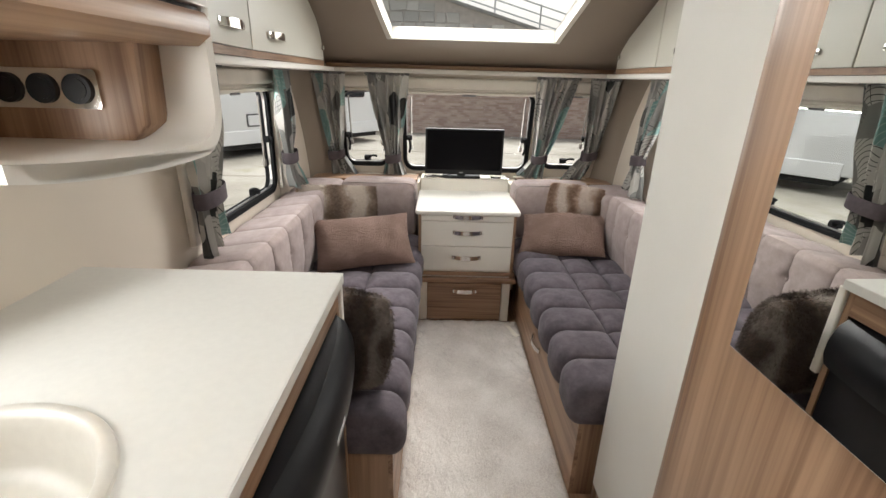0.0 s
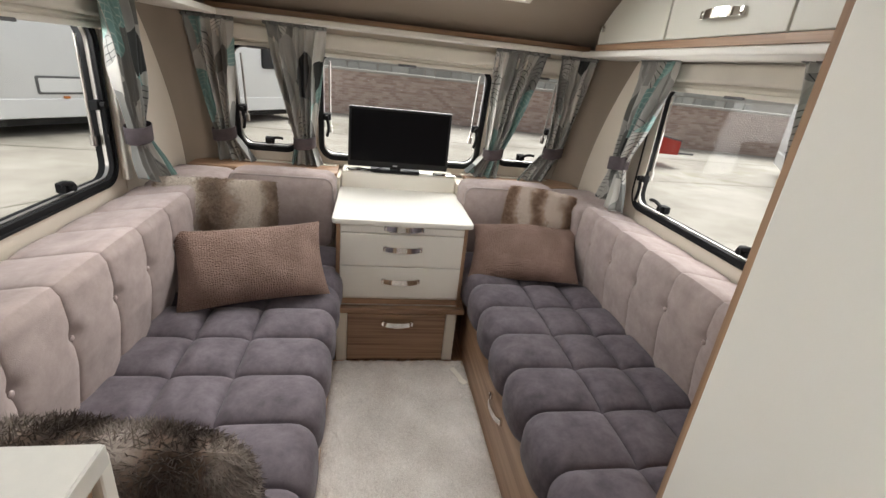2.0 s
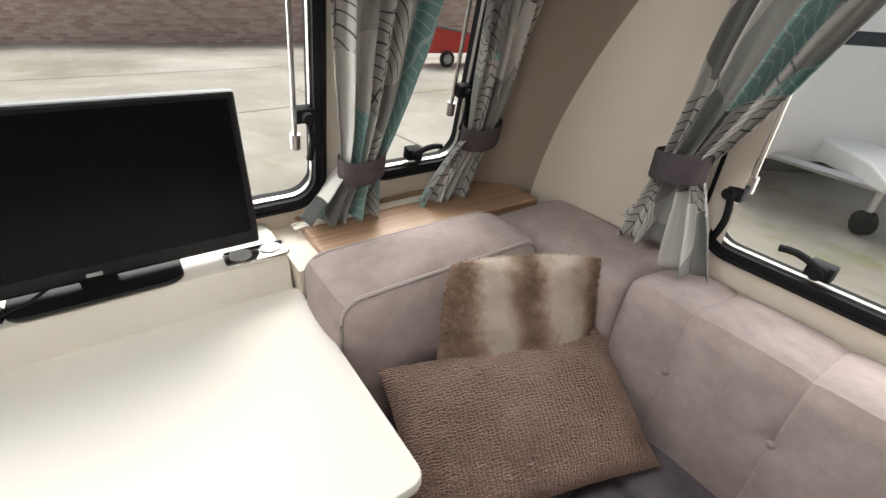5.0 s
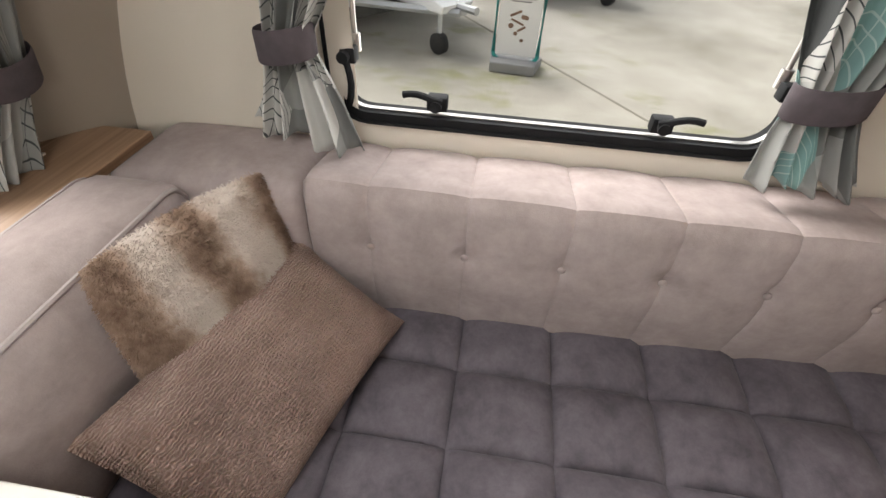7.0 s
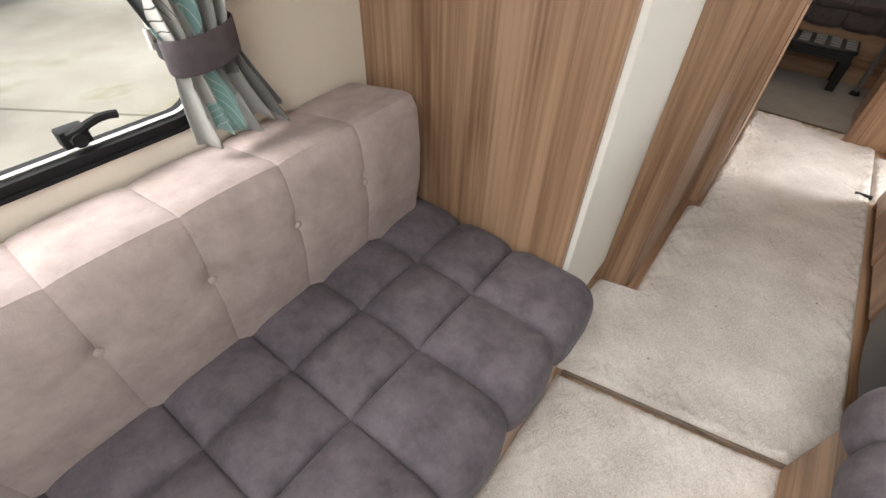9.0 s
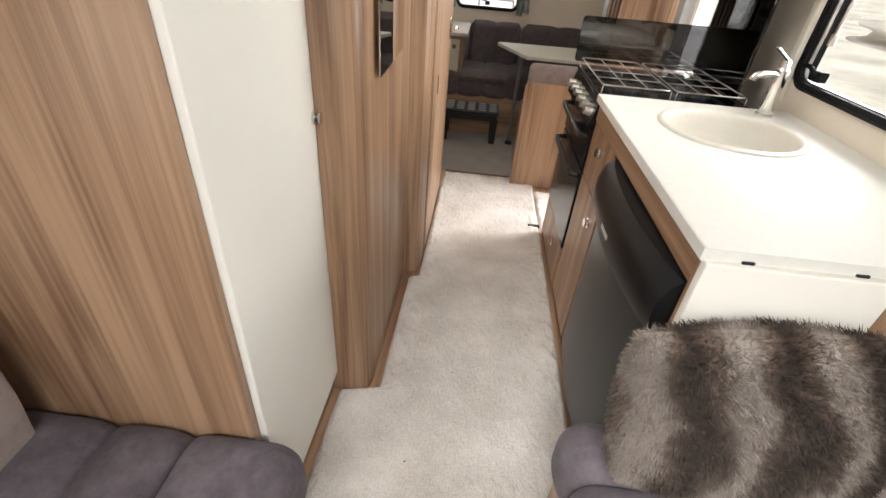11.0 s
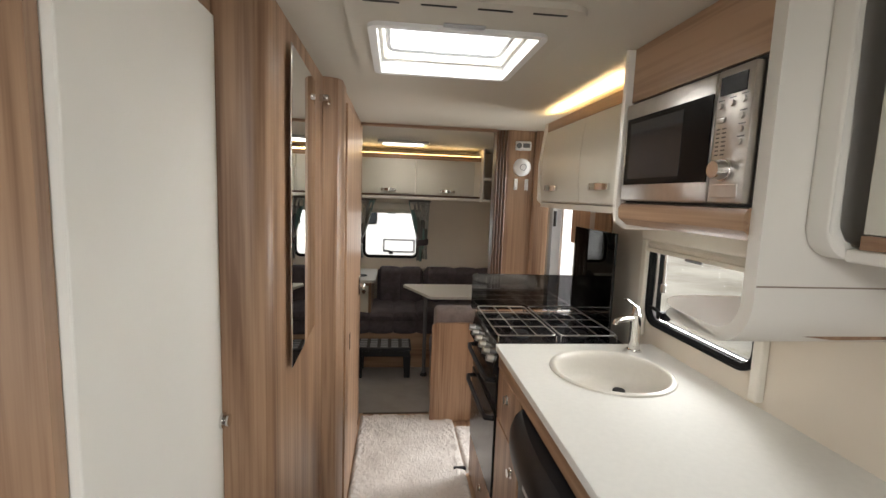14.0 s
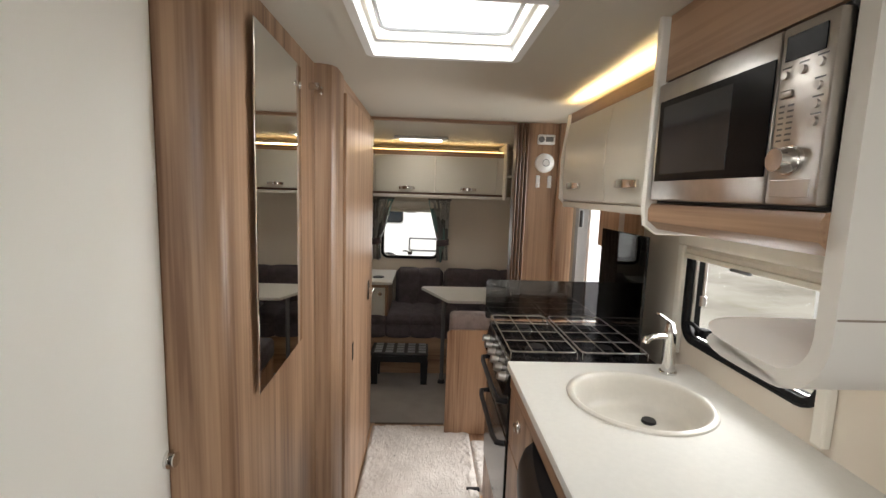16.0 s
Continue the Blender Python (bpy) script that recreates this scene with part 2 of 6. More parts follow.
def curtain_mat():
    """Printed leaves on pale cloth: pointed cells in greys, white and teal, crossed by thin arched veins."""
    m, t, p = nodes_of("leaf_print_curtain")

    def op(kind, a, b=None):
        n = t.nodes.new("ShaderNodeMath")
        n.operation = kind
        for k, v in enumerate((a, b)):
            if v is None:
                continue
            if isinstance(v, (int, float)):
                n.inputs[k].default_value = v
            else:
                t.links.new(v, n.inputs[k])
        return n.outputs[0]

    def mix(fac, a, b):
        n = nd(t, "Mix")
        n.data_type = "RGBA"
        t.links.new(fac, n.inputs[0])
        for k, v in ((6, a), (7, b)):
            if isinstance(v, tuple):
                n.inputs[k].default_value = (*v, 1)
            else:
                t.links.new(v, n.inputs[k])
        return n.outputs[2]
    uv = t.nodes.new("ShaderNodeUVMap")
    mp = t.nodes.new("ShaderNodeMapping")
    mp.inputs["Scale"].default_value = (9.5, 7.0, 1)
    mp.inputs["Rotation"].default_value = (0, 0, 0.3)
    t.links.new(uv.outputs[0], mp.inputs[0])
    warp = nd(t, "TexNoise", Scale=1.3, Detail=1.0)
    t.links.new(mp.outputs[0], warp.inputs["Vector"])
    wv = nd(t, "VectorMath")
    wv.operation = "MULTIPLY_ADD"
    wv.inputs[1].default_value = (0.5, 0.5, 0)
    t.links.new(warp.outputs["Color"], wv.inputs[0])
    t.links.new(mp.outputs[0], wv.inputs[2])
    v = nd(t, "TexVoronoi", Scale=1.0, Randomness=0.85)
    t.links.new(wv.outputs[0], v.inputs["Vector"])
    sep = t.nodes.new("ShaderNodeSeparateColor")
    t.links.new(v.outputs["Color"], sep.inputs[0])
    base = ramp(t, sep.outputs[0], [(0.0, (0.43, 0.42, 0.39)), (0.22, (0.24, 0.24, 0.226)), (0.40, (0.52, 0.51, 0.475)), (0.60, (0.185, 0.32, 0.30)),
                                    (0.72, (0.15, 0.15, 0.14)), (0.84, (0.025, 0.028, 0.027)), (0.90, (0.31, 0.305, 0.285))])
    t.nodes[-1].color_ramp.interpolation = "CONSTANT"
    loc = nd(t, "VectorMath")
    loc.operation = "SUBTRACT"
    t.links.new(wv.outputs[0], loc.inputs[0])
    t.links.new(v.outputs["Position"], loc.inputs[1])
    xyz = t.nodes.new("ShaderNodeSeparateXYZ")
    t.links.new(loc.outputs[0], xyz.inputs[0])
    x, y = xyz.outputs[0], xyz.outputs[1]
    # arched veins, thinner on the pale leaves
    arch = op("ADD", y, op("MULTIPLY", op("MULTIPLY", x, x), 1.1))
    wave = op("SINE", op("MULTIPLY", arch, 44.0))
    lines = ramp(t, wave, [(0.84, (0, 0, 0)), (0.95, (1, 1, 1))])
    rib = op("LESS_THAN", op("ABSOLUTE", x), 0.011)
    lines = op("MAXIMUM", lines, rib)
    dark_gate = op("MULTIPLY", op("GREATER_THAN", sep.outputs[1], 0.52), op("LESS_THAN", sep.outputs[0], 0.60))
    teal_gate = op("MULTIPLY", op("GREATER_THAN", sep.outputs[0], 0.60), op("LESS_THAN", sep.outputs[0], 0.72))
    c = mix(op("MULTIPLY", lines, dark_gate), base, (0.03, 0.035, 0.035))
    c = mix(op("MULTIPLY", op("MULTIPLY", lines, teal_gate), 0.7), c, (0.46, 0.55, 0.52))
    t.links.new(c, p.inputs["Base Color"])
    p.inputs["Roughness"].default_value = 0.8
    p.inputs["Sheen Weight"].default_value = 0.2
    f = nd(t, "TexNoise", Scale=400.0)
    t.links.new(uv.outputs[0], f.inputs["Vector"])
    bump(t, p, f.outputs[0], 0.1, 0.002)
    return m


CURTAIN = curtain_mat()


def film_mat():
    """Pale carpet under clear, wrinkled protective film."""
    m, t, p = nodes_of("film_covered_carpet")
    c = coords(t, (1, 1, 1), False)
    a = nd(t, "TexNoise", Scale=5.0, Detail=5.0)
    t.links.new(c, a.inputs["Vector"])
    g = nd(t, "TexNoise", Scale=260.0, Detail=2.0)
    t.links.new(c, g.inputs["Vector"])
    mm = nd(t, "Math")
    mm.operation = "MULTIPLY_ADD"
    mm.inputs[1].default_value = 0.45
    t.links.new(g.outputs[0], mm.inputs[0])
    sc = nd(t, "Math")
    sc.operation = "MULTIPLY"
    sc.inputs[1].default_value = 0.55
    t.links.new(a.outputs[0], sc.inputs[0])
    t.links.new(sc.outputs[0], mm.inputs[2])
    t.links.new(ramp(t, mm.outputs[0], [(0.36, (0.45, 0.408, 0.37)), (0.50, (0.585, 0.54, 0.497)), (0.64, (0.73, 0.685, 0.64))]), p.inputs["Base Color"])
    c2 = coords(t, (46, 24, 40), False)
    wr = nd(t, "TexNoise", Scale=1.0, Detail=4.0, Roughness=0.6, Distortion=1.6)
    t.links.new(c2, wr.inputs["Vector"])
    bump(t, p, wr.outputs[0], 0.8, 0.010)
    # the film's own crinkles: sharp little ridges
    wr2 = nd(t, "TexNoise", Scale=1.0, Detail=3.0, Roughness=0.65, Distortion=2.4)
    t.links.new(coords(t, (62, 26, 50), False), wr2.inputs["Vector"])
    off = nd(t, "Math")
    off.operation = "SUBTRACT"
    off.inputs[1].default_value = 0.5
    t.links.new(wr2.outputs[0], off.inputs[0])
    ab = nd(t, "Math")
    ab.operation = "ABSOLUTE"
    t.links.new(off.outputs[0], ab.inputs[0])
    cb = nd(t, "Bump", Strength=1.0, Distance=0.035)
    cb.invert = True
    t.links.new(ab.outputs[0], cb.inputs["Height"])
    t.links.new(cb.outputs[0], p.inputs["Coat Normal"])
    # whitish tint along the ridges: film haze, plus their glints put into the colour
    crease_glint = ramp(t, ab.outputs[0], [(0.0, (1, 1, 1)), (0.035, (0.25, 0.25, 0.25)), (0.10, (0, 0, 0))])
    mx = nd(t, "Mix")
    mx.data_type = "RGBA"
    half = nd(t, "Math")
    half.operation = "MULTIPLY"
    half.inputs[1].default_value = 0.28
    t.links.new(crease_glint, half.inputs[0])
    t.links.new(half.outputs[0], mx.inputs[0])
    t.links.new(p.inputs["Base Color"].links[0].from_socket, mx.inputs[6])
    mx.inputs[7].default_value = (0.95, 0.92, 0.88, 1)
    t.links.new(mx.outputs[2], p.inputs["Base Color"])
    p.inputs["Roughness"].default_value = 0.7
    p.inputs["Coat Weight"].default_value = 0.9
    p.inputs["Coat Roughness"].default_value = 0.09
    return m


FILM = film_mat()


def concrete():
    m, t, p = nodes_of("yard_concrete")
    c = coords(t, (1, 1, 1), False)
    a = nd(t, "TexNoise", Scale=0.5, Detail=8.0, Roughness=0.65)
    t.links.new(c, a.inputs["Vector"])
    base = ramp(t, a.outputs[0], [(0.3, (0.24, 0.22, 0.18)), (0.52, (0.39, 0.365, 0.315)), (0.7, (0.50, 0.475, 0.425))])
    g = nd(t, "TexNoise", Scale=0.9, Detail=7.0, Roughness=0.7)
    t.links.new(coords(t, (1.3, 0.8, 1), False), g.inputs["Vector"])
    moss = ramp(t, g.outputs[0], [(0.58, (0, 0, 0)), (0.70, (0.8, 0.8, 0.8))])
    mx = nd(t, "Mix")
    mx.data_type = "RGBA"
    t.links.new(moss, mx.inputs[0])
    t.links.new(base, mx.inputs[6])
    mx.inputs[7].default_value = (0.235, 0.235, 0.11, 1)
    t.links.new(mx.outputs[2], p.inputs["Base Color"])
    p.inputs["Roughness"].default_value = 0.8
    f = nd(t, "TexNoise", Scale=30.0, Detail=4.0)
    t.links.new(c, f.inputs["Vector"])
    bump(t, p, f.outputs[0], 0.3, 0.02)
    return m


CONCRETE = concrete()
BRICK = plain("brown_brick", (0.21, 0.135, 0.105), 0.85, vary=0.25, scale=3.0, bump_scale=60.0, bump_s=0.4)
MORTAR = plain("mortar", (0.44, 0.41, 0.375), 0.9, vary=0.1)
STONE = plain("pale_stone", (0.30, 0.30, 0.285), 0.85, vary=0.2, scale=3.0, bump_scale=30.0, bump_s=0.4)


# ---- shape helpers ----
def link(name, bm, mat, parent=None, label="", smooth=False):
    bmesh.ops.recalc_face_normals(bm, faces=bm.faces)
    me = bpy.data.meshes.new(name)
    bm.to_mesh(me)
    bm.free()
    me.materials.append(mat)
    if smooth:
        me.shade_smooth()
        me.set_sharp_from_angle(angle=radians(40))
    ob = new(name, me)
    if parent:
        ob.parent = parent
    if label:
        tagged(ob, label)
    return ob


def part(name, bm, mat, parent, label="", smooth=False):
    return link(name, bm, mat, parent, label, smooth)


def thing(name, label, category, group="", m=None):
    ob = new(name)
    ob.empty_display_size = 0.1
    if m is not None:
        ob.matrix_world = m
    return tagged(ob, label, category, group)


def structure(name, bm, mat, label, category, smooth=False):
    return tagged(link(name, bm, mat, smooth=smooth), label, category, kind="structure")


def bx(bm, x0, x1, y0, y1, z0, z1, b=0.0, seg=2):
    r = bmesh.ops.create_cube(bm, size=1)
    for v in r["verts"]:
        v.co = Vector(((x0 + x1) / 2 + v.co.x * (x1 - x0), (y0 + y1) / 2 + v.co.y * (y1 - y0), (z0 + z1) / 2 + v.co.z * (z1 - z0)))
    if b:
        es = list({e for v in r["verts"] for e in v.link_edges})
        bmesh.ops.bevel(bm, geom=es, offset=b, segments=seg, affect="EDGES", profile=0.5)
    return bm


def box(*a, **k):
    return bx(bmesh.new(), *a, **k)


def cyl(bm, p0, p1, r, seg=14, r2=None):
    p0, p1 = Vector(p0), Vector(p1)
    d = p1 - p0
    m = Matrix.Translation((p0 + p1) / 2) @ d.to_track_quat("Z", "Y").to_matrix().to_4x4()
    bmesh.ops.create_cone(bm, cap_ends=True, segments=seg, radius1=r, radius2=r if r2 is None else r2, depth=d.length, matrix=m)
    return bm


def tube(bm, pts, r, seg=8, close=False):
    pts = [Vector(p) for p in pts]
    rings = []
    n = len(pts)
    for i, p in enumerate(pts):
        a = pts[i - 1] if (i or close) else pts[0]
        b = pts[(i + 1) % n] if (i < n - 1 or close) else pts[-1]
        q = (b - a).to_track_quat("Z", "Y")
        rings.append([bm.verts.new(p + q @ Vector((math.cos(k * math.tau / seg) * r, math.sin(k * math.tau / seg) * r, 0))) for k in range(seg)])
    for i in range(n if close else n - 1):
        s, t = rings[i], rings[(i + 1) % n]
        for k in range(seg):
            bm.faces.new((s[k], s[(k + 1) % seg], t[(k + 1) % seg], t[k]))
    if not close:
        bm.faces.new(rings[0][::-1])
        bm.faces.new(rings[-1])
    return bm


def prism(bm, poly, axis, a, b, bev=0.0):
    """A plate: a 2D outline in the plane across axis, from a to b."""
    def at(p, w):
        return {"x": (w, p[0], p[1]), "y": (p[0], w, p[1]), "z": (p[0], p[1], w)}[axis]
    lo = [bm.verts.new(at(p, a)) for p in poly]
    hi = [bm.verts.new(at(p, b)) for p in poly]
    fs = [bm.faces.new(lo), bm.faces.new(hi[::-1])]
    n = len(poly)
    for i in range(n):
        bm.faces.new((lo[i], lo[(i + 1) % n], hi[(i + 1) % n], hi[i]))
    if bev:
        es = [e for f in fs for e in f.edges]
        bmesh.ops.bevel(bm, geom=es, offset=bev, segments=2, affect="EDGES", profile=0.5)
    return bm


def rrect(w, h, r, seg=6, cx=0.0, cy=0.0):
    out = []
    for sx, sy, a0 in ((1, 1, 0), (-1, 1, 90), (-1, -1, 180), (1, -1, 270)):
        for k in range(seg + 1):
            a = radians(a0 + 90 * k / seg)
            out.append((cx + sx * (w / 2 - r) + r * math.cos(a), cy + sy * (h / 2 - r) + r * math.sin(a)))
    return out


def ring(bm, w, h, r, a, b, n0, n1):
    """A rounded rectangular band from a inside to b outside the outline, between depths n0 and n1 (local x, y, z)."""
    loops = []
    for off, n in ((a, n0), (b, n0), (b, n1), (a, n1)):
        loops.append([bm.verts.new((x, y, n)) for x, y in rrect(w + 2 * off, h + 2 * off, max(0.004, r + off))])
    k = len(loops[0])
    for i in range(4):
        s, t = loops[i], loops[(i + 1) % 4]
        for j in range(k):
            bm.faces.new((s[j], s[(j + 1) % k], t[(j + 1) % k], t[j]))
    return bm


def slab(outer, holes, place, depth):
    """A board with openings: 2D outlines laid into the world by place(u, v), thick by the vector depth."""
    bm = bmesh.new()
    es = []
    for loop in [outer, *holes]:
        vs = [bm.verts.new(place(*p)) for p in loop]
        es += [bm.edges.new((vs[i], vs[(i + 1) % len(vs)])) for i in range(len(vs))]
    bmesh.ops.triangle_fill(bm, use_beauty=True, use_dissolve=False, edges=es)
    r = bmesh.ops.extrude_face_region(bm, geom=bm.faces[:])
    bmesh.ops.translate(bm, vec=Vector(depth), verts=[v for v in r["geom"] if isinstance(v, bmesh.types.BMVert)])
    return bm


def xf(bm, m):
    bmesh.ops.transform(bm, matrix=m, verts=bm.verts)
    return bm


def basis(o, u, v):
    """A frame at o with local x along u and local y along v."""
    u, v = Vector(u).normalized(), Vector(v).normalized()
    n = u.cross(v)
    return Matrix(((u.x, v.x, n.x, o[0]), (u.y, v.y, n.y, o[1]), (u.z, v.z, n.z, o[2]), (0, 0, 0, 1)))


# ---- the caravan's shell ----
XL, XR, YR, ZC = -1.09, 1.07, -5.33, 1.99
YF0, YF1, ZF0, ZF1 = 0.64, 0.50, 0.80, 1.51      # the front wall leans back from (YF0, ZF0) to (YF1, ZF1)
SL = (0.50, 1.51, -0.52, 1.99)                    # the sloping roof at the front

structure("floor", box(XL, XR, YR, 0.66, -0.06, 0.0), wood("floor_vinyl", "y"), "tan wood-look vinyl floor", "floor")


def film_sheet(name, x_lo, x_hi, y_lo, y_hi, skew, label, seed, step=0.0085, skew_far=lambda x: 0.0):
    """A carpet piece in clear film: wrinkled, its edges curling down to the floor. skew(x) shifts the near edge."""
    nx, ny = int((x_hi(0) - x_lo) / step), int((y_hi - y_lo) / step)
    verts, faces = [], []
    for j in range(ny + 1):
        for i in range(nx + 1):
            v = j / ny
            y = y_lo + (y_hi - y_lo) * v
            hi = x_hi(y)
            x = x_lo + (hi - x_lo) * i / nx
            y += skew(x) * (1 - v) + skew_far(x) * v
            e = min(x - x_lo, hi - x, (y_hi - y_lo) * v, (y_hi - y_lo) * (1 - v))
            edge = max(0.0, min(1.0, e / 0.02))
            k = 0.5 + 4.5 * math.exp(-e / 0.05)
            z = 0
            for f, amp, turn in ((12, 0.0020, 0.7), (23, 0.0019, -0.6), (38, 0.0016, 0.15)):
                a, b = x * math.cos(turn) - y * math.sin(turn), x * math.sin(turn) + y * math.cos(turn)
                n = noise.noise(Vector((a * f, b * f * 0.34, seed + f)))
                z += amp * (1 - min(1, abs(n) * 2.4)) ** 2
            verts.append((x, y, 0.001 + (0.007 + z * k) * math.sqrt(edge)))
    for j in range(ny):
        for i in range(nx):
            o = j * (nx + 1) + i
            faces.append((o, o + 1, o + nx + 2, o + nx + 1))
    me = bpy.data.meshes.new(name)
    me.from_pydata(verts, [], faces)
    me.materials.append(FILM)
    me.shade_smooth()
    return tagged(new(name, me), label, "carpet", kind="structure")


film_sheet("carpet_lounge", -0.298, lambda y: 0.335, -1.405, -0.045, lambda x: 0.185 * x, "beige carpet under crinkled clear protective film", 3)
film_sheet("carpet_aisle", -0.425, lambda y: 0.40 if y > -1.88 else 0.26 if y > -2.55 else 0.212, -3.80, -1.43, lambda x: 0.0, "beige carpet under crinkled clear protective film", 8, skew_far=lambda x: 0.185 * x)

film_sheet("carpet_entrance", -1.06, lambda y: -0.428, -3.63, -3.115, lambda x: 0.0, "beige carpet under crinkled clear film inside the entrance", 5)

side = [(YR, 0), (0.66, 0), (YF0, ZF0), (YF1, ZF1), (SL[2], ZC), (YR, ZC)]
WL = (-0.51, 1.115, 0.86, 0.54)      # centre y, centre z, width, height
WR = (-0.43, 1.115, 0.92, 0.54)
WK = (-2.265, 1.235, 0.59, 0.36)
DOOR = (-3.48, 0.95, 0.66, 1.84)
structure("wall_left", slab(side, [rrect(WL[2], WL[3], 0.07, 6, WL[0], WL[1]), rrect(WK[2], WK[3], 0.06, 6, WK[0], WK[1]),
                                    rrect(DOOR[2], DOOR[3], 0.04, 4, DOOR[0], DOOR[1])],
                            lambda y, z: (XL, y, z), (-0.04, 0, 0)), CREAM, "cream wallboard side wall with window openings", "wall")
structure("wall_right", slab(side, [rrect(WR[2], WR[3], 0.07, 6, WR[0], WR[1])],
                             lambda y, z: (XR, y, z), (0.04, 0, 0)), CREAM, "cream wallboard side wall with a window opening", "wall")
WB = (0.04, 1.165, 0.54, 0.49)
structure("wall_rear", slab([(XL - .04, 0), (XR + .04, 0), (XR + .04, ZC), (XL - .04, ZC)], [rrect(WB[2], WB[3], 0.06, 6, WB[0], WB[1])],
                            lambda x, z: (x, YR, z), (0, -0.04, 0)), CREAM, "cream rear wall with a small window", "wall")
fdir = Vector((0, YF1 - YF0, ZF1 - ZF0)).normalized()


def front_at(x, z):
    k = (z - ZF0) / (ZF1 - ZF0)
    return (x, YF0 + (YF1 - YF0) * k, z)


WFS = [(0.003, 1.105, 0.85, 0.53), (-0.685, 1.115, 0.30, 0.50), (0.69, 1.125, 0.31, 0.50)]
structure("wall_front", slab([(XL - .04, ZF0), (XR + .04, ZF0), (XR + .04, ZF1), (XL - .04, ZF1)],
                             [rrect(w, h, 0.07, 6, x, z) for x, z, w, h in WFS], front_at, (0, 0.035, 0)), CREAM,
          "cream leaning front wall with three windows", "wall")
structure("wall_front_lower", box(XL - .04, XR + .04, 0.64, 0.68, 0, ZF0), CREAM, "cream lower front wall", "wall")


def slope_at(x, s):
    return (x, SL[0] + (SL[2] - SL[0]) * s, SL[1] + (SL[3] - SL[1]) * s)


RW = [(-0.46, 0.30), (0.45, 0.30), (0.53, 0.88), (-0.54, 0.88)]
structure("ceiling_front", slab([(XL - .04, 0), (XR + .04, 0), (XR + .04, 1), (XL - .04, 1)], [RW], slope_at, (0, 0.02, 0.035)), TAUPE,
          "taupe sloping roof lining with a panoramic roof window", "ceiling")
VENT = (-0.145, -2.163, 0.44, 0.44)
structure("ceiling", slab([(XL - .04, YR - .04), (XR + .04, YR - .04), (XR + .04, SL[2]), (XL - .04, SL[2])],
                          [rrect(VENT[2], VENT[3], 0.02, 3, VENT[0], VENT[1])], lambda x, y: (x, y, ZC), (0, 0, 0.04)), CEIL,
          "off-white ceiling board with a rooflight opening", "ceiling")


# ---- windows ----
def handle_pull(parent, x, y, n, flip=1, up=False):
    """A black window catch with a curved lever and its block (local window coordinates)."""
    bm = box(x - 0.022, x + 0.022, y - 0.016, y + 0.016, n, n + 0.03, b=0.004)
    pts = [(x + flip * d, y + 0.008 + 0.020 * math.sin(max(0, min(1, d / 0.06)) * 1.6) - 0.010 * (d / 0.085) ** 2, n + 0.034 + 0.1 * d) for d in (-0.012, 0.008, 0.024, 0.040, 0.056, 0.070)]
    if up:
        pts = [(x + 0.010 * math.sin(k), y - flip * 0.1 * k / 3, n + 0.032) for k in (0, 0.5, 1, 1.7, 2.4, 3)]
    tube(bm, pts, 0.0075)
    cyl(bm, (x, y, n + 0.02), (x, y, n + 0.045), 0.012)
    part("catch", bm, RUBBER, parent, "black plastic window catch", True)


def window(name, label, m, w, h, r, catches=(), stays=True, blind=0.0, side_catches=()):
    """A caravan window: local x across, y up, z towards the room; the acrylic pane sits outside the wall."""
    ob = tagged(new(name), label, "window", kind="structure")
    ob.matrix_world = m
    part("rubber_seal", ring(bmesh.new(), w, h, r, -0.014, 0.004, -0.045, 0.006), RUBBER, ob, "black rubber seal", True)
    part("window_frame", ring(bmesh.new(), w, h, r, 0.003, 0.011, -0.006, 0.011), RUBBER, ob, "black frame edge", True)
    part("trim", ring(bmesh.new(), w, h, r, -0.0185, -0.0130, -0.020, -0.008), STEEL, ob, "bright aluminium trim", True)
    bm = bmesh.new()
    vs = [bm.verts.new((x, y, -0.05)) for x, y in rrect(w + 0.02, h + 0.02, r)]
    bm.faces.new(vs)
    q = bmesh.ops.extrude_face_region(bm, geom=bm.faces[:])
    bmesh.ops.translate(bm, vec=(0, 0, -0.004), verts=[v for v in q["geom"] if isinstance(v, bmesh.types.BMVert)])
    pane = part("pane", bm, GLASS, ob, "clear acrylic pane")
    pane.visible_shadow = False
    for cx, fl in catches:
        handle_pull(ob, cx, -h / 2 + 0.042, -0.030, fl)
    for sx, cy in side_catches:
        handle_pull(ob, sx * (w / 2 - 0.030), cy, -0.024, 1, True)
    if stays:
        for sx in (-1, 1):
            bm = bmesh.new()
            cyl(bm, (sx * (w / 2 - 0.045), -h / 2 + 0.14, -0.03), (sx * (w / 2 - 0.045), h / 2 - 0.05, -0.03), 0.005)
            cyl(bm, (sx * (w / 2 - 0.045), -h / 2 + 0.13, -0.03), (sx * (w / 2 - 0.045), -h / 2 + 0.165, -0.03), 0.011)
            part("stay", bm, STEEL, ob, "aluminium window stay", True)
    return ob


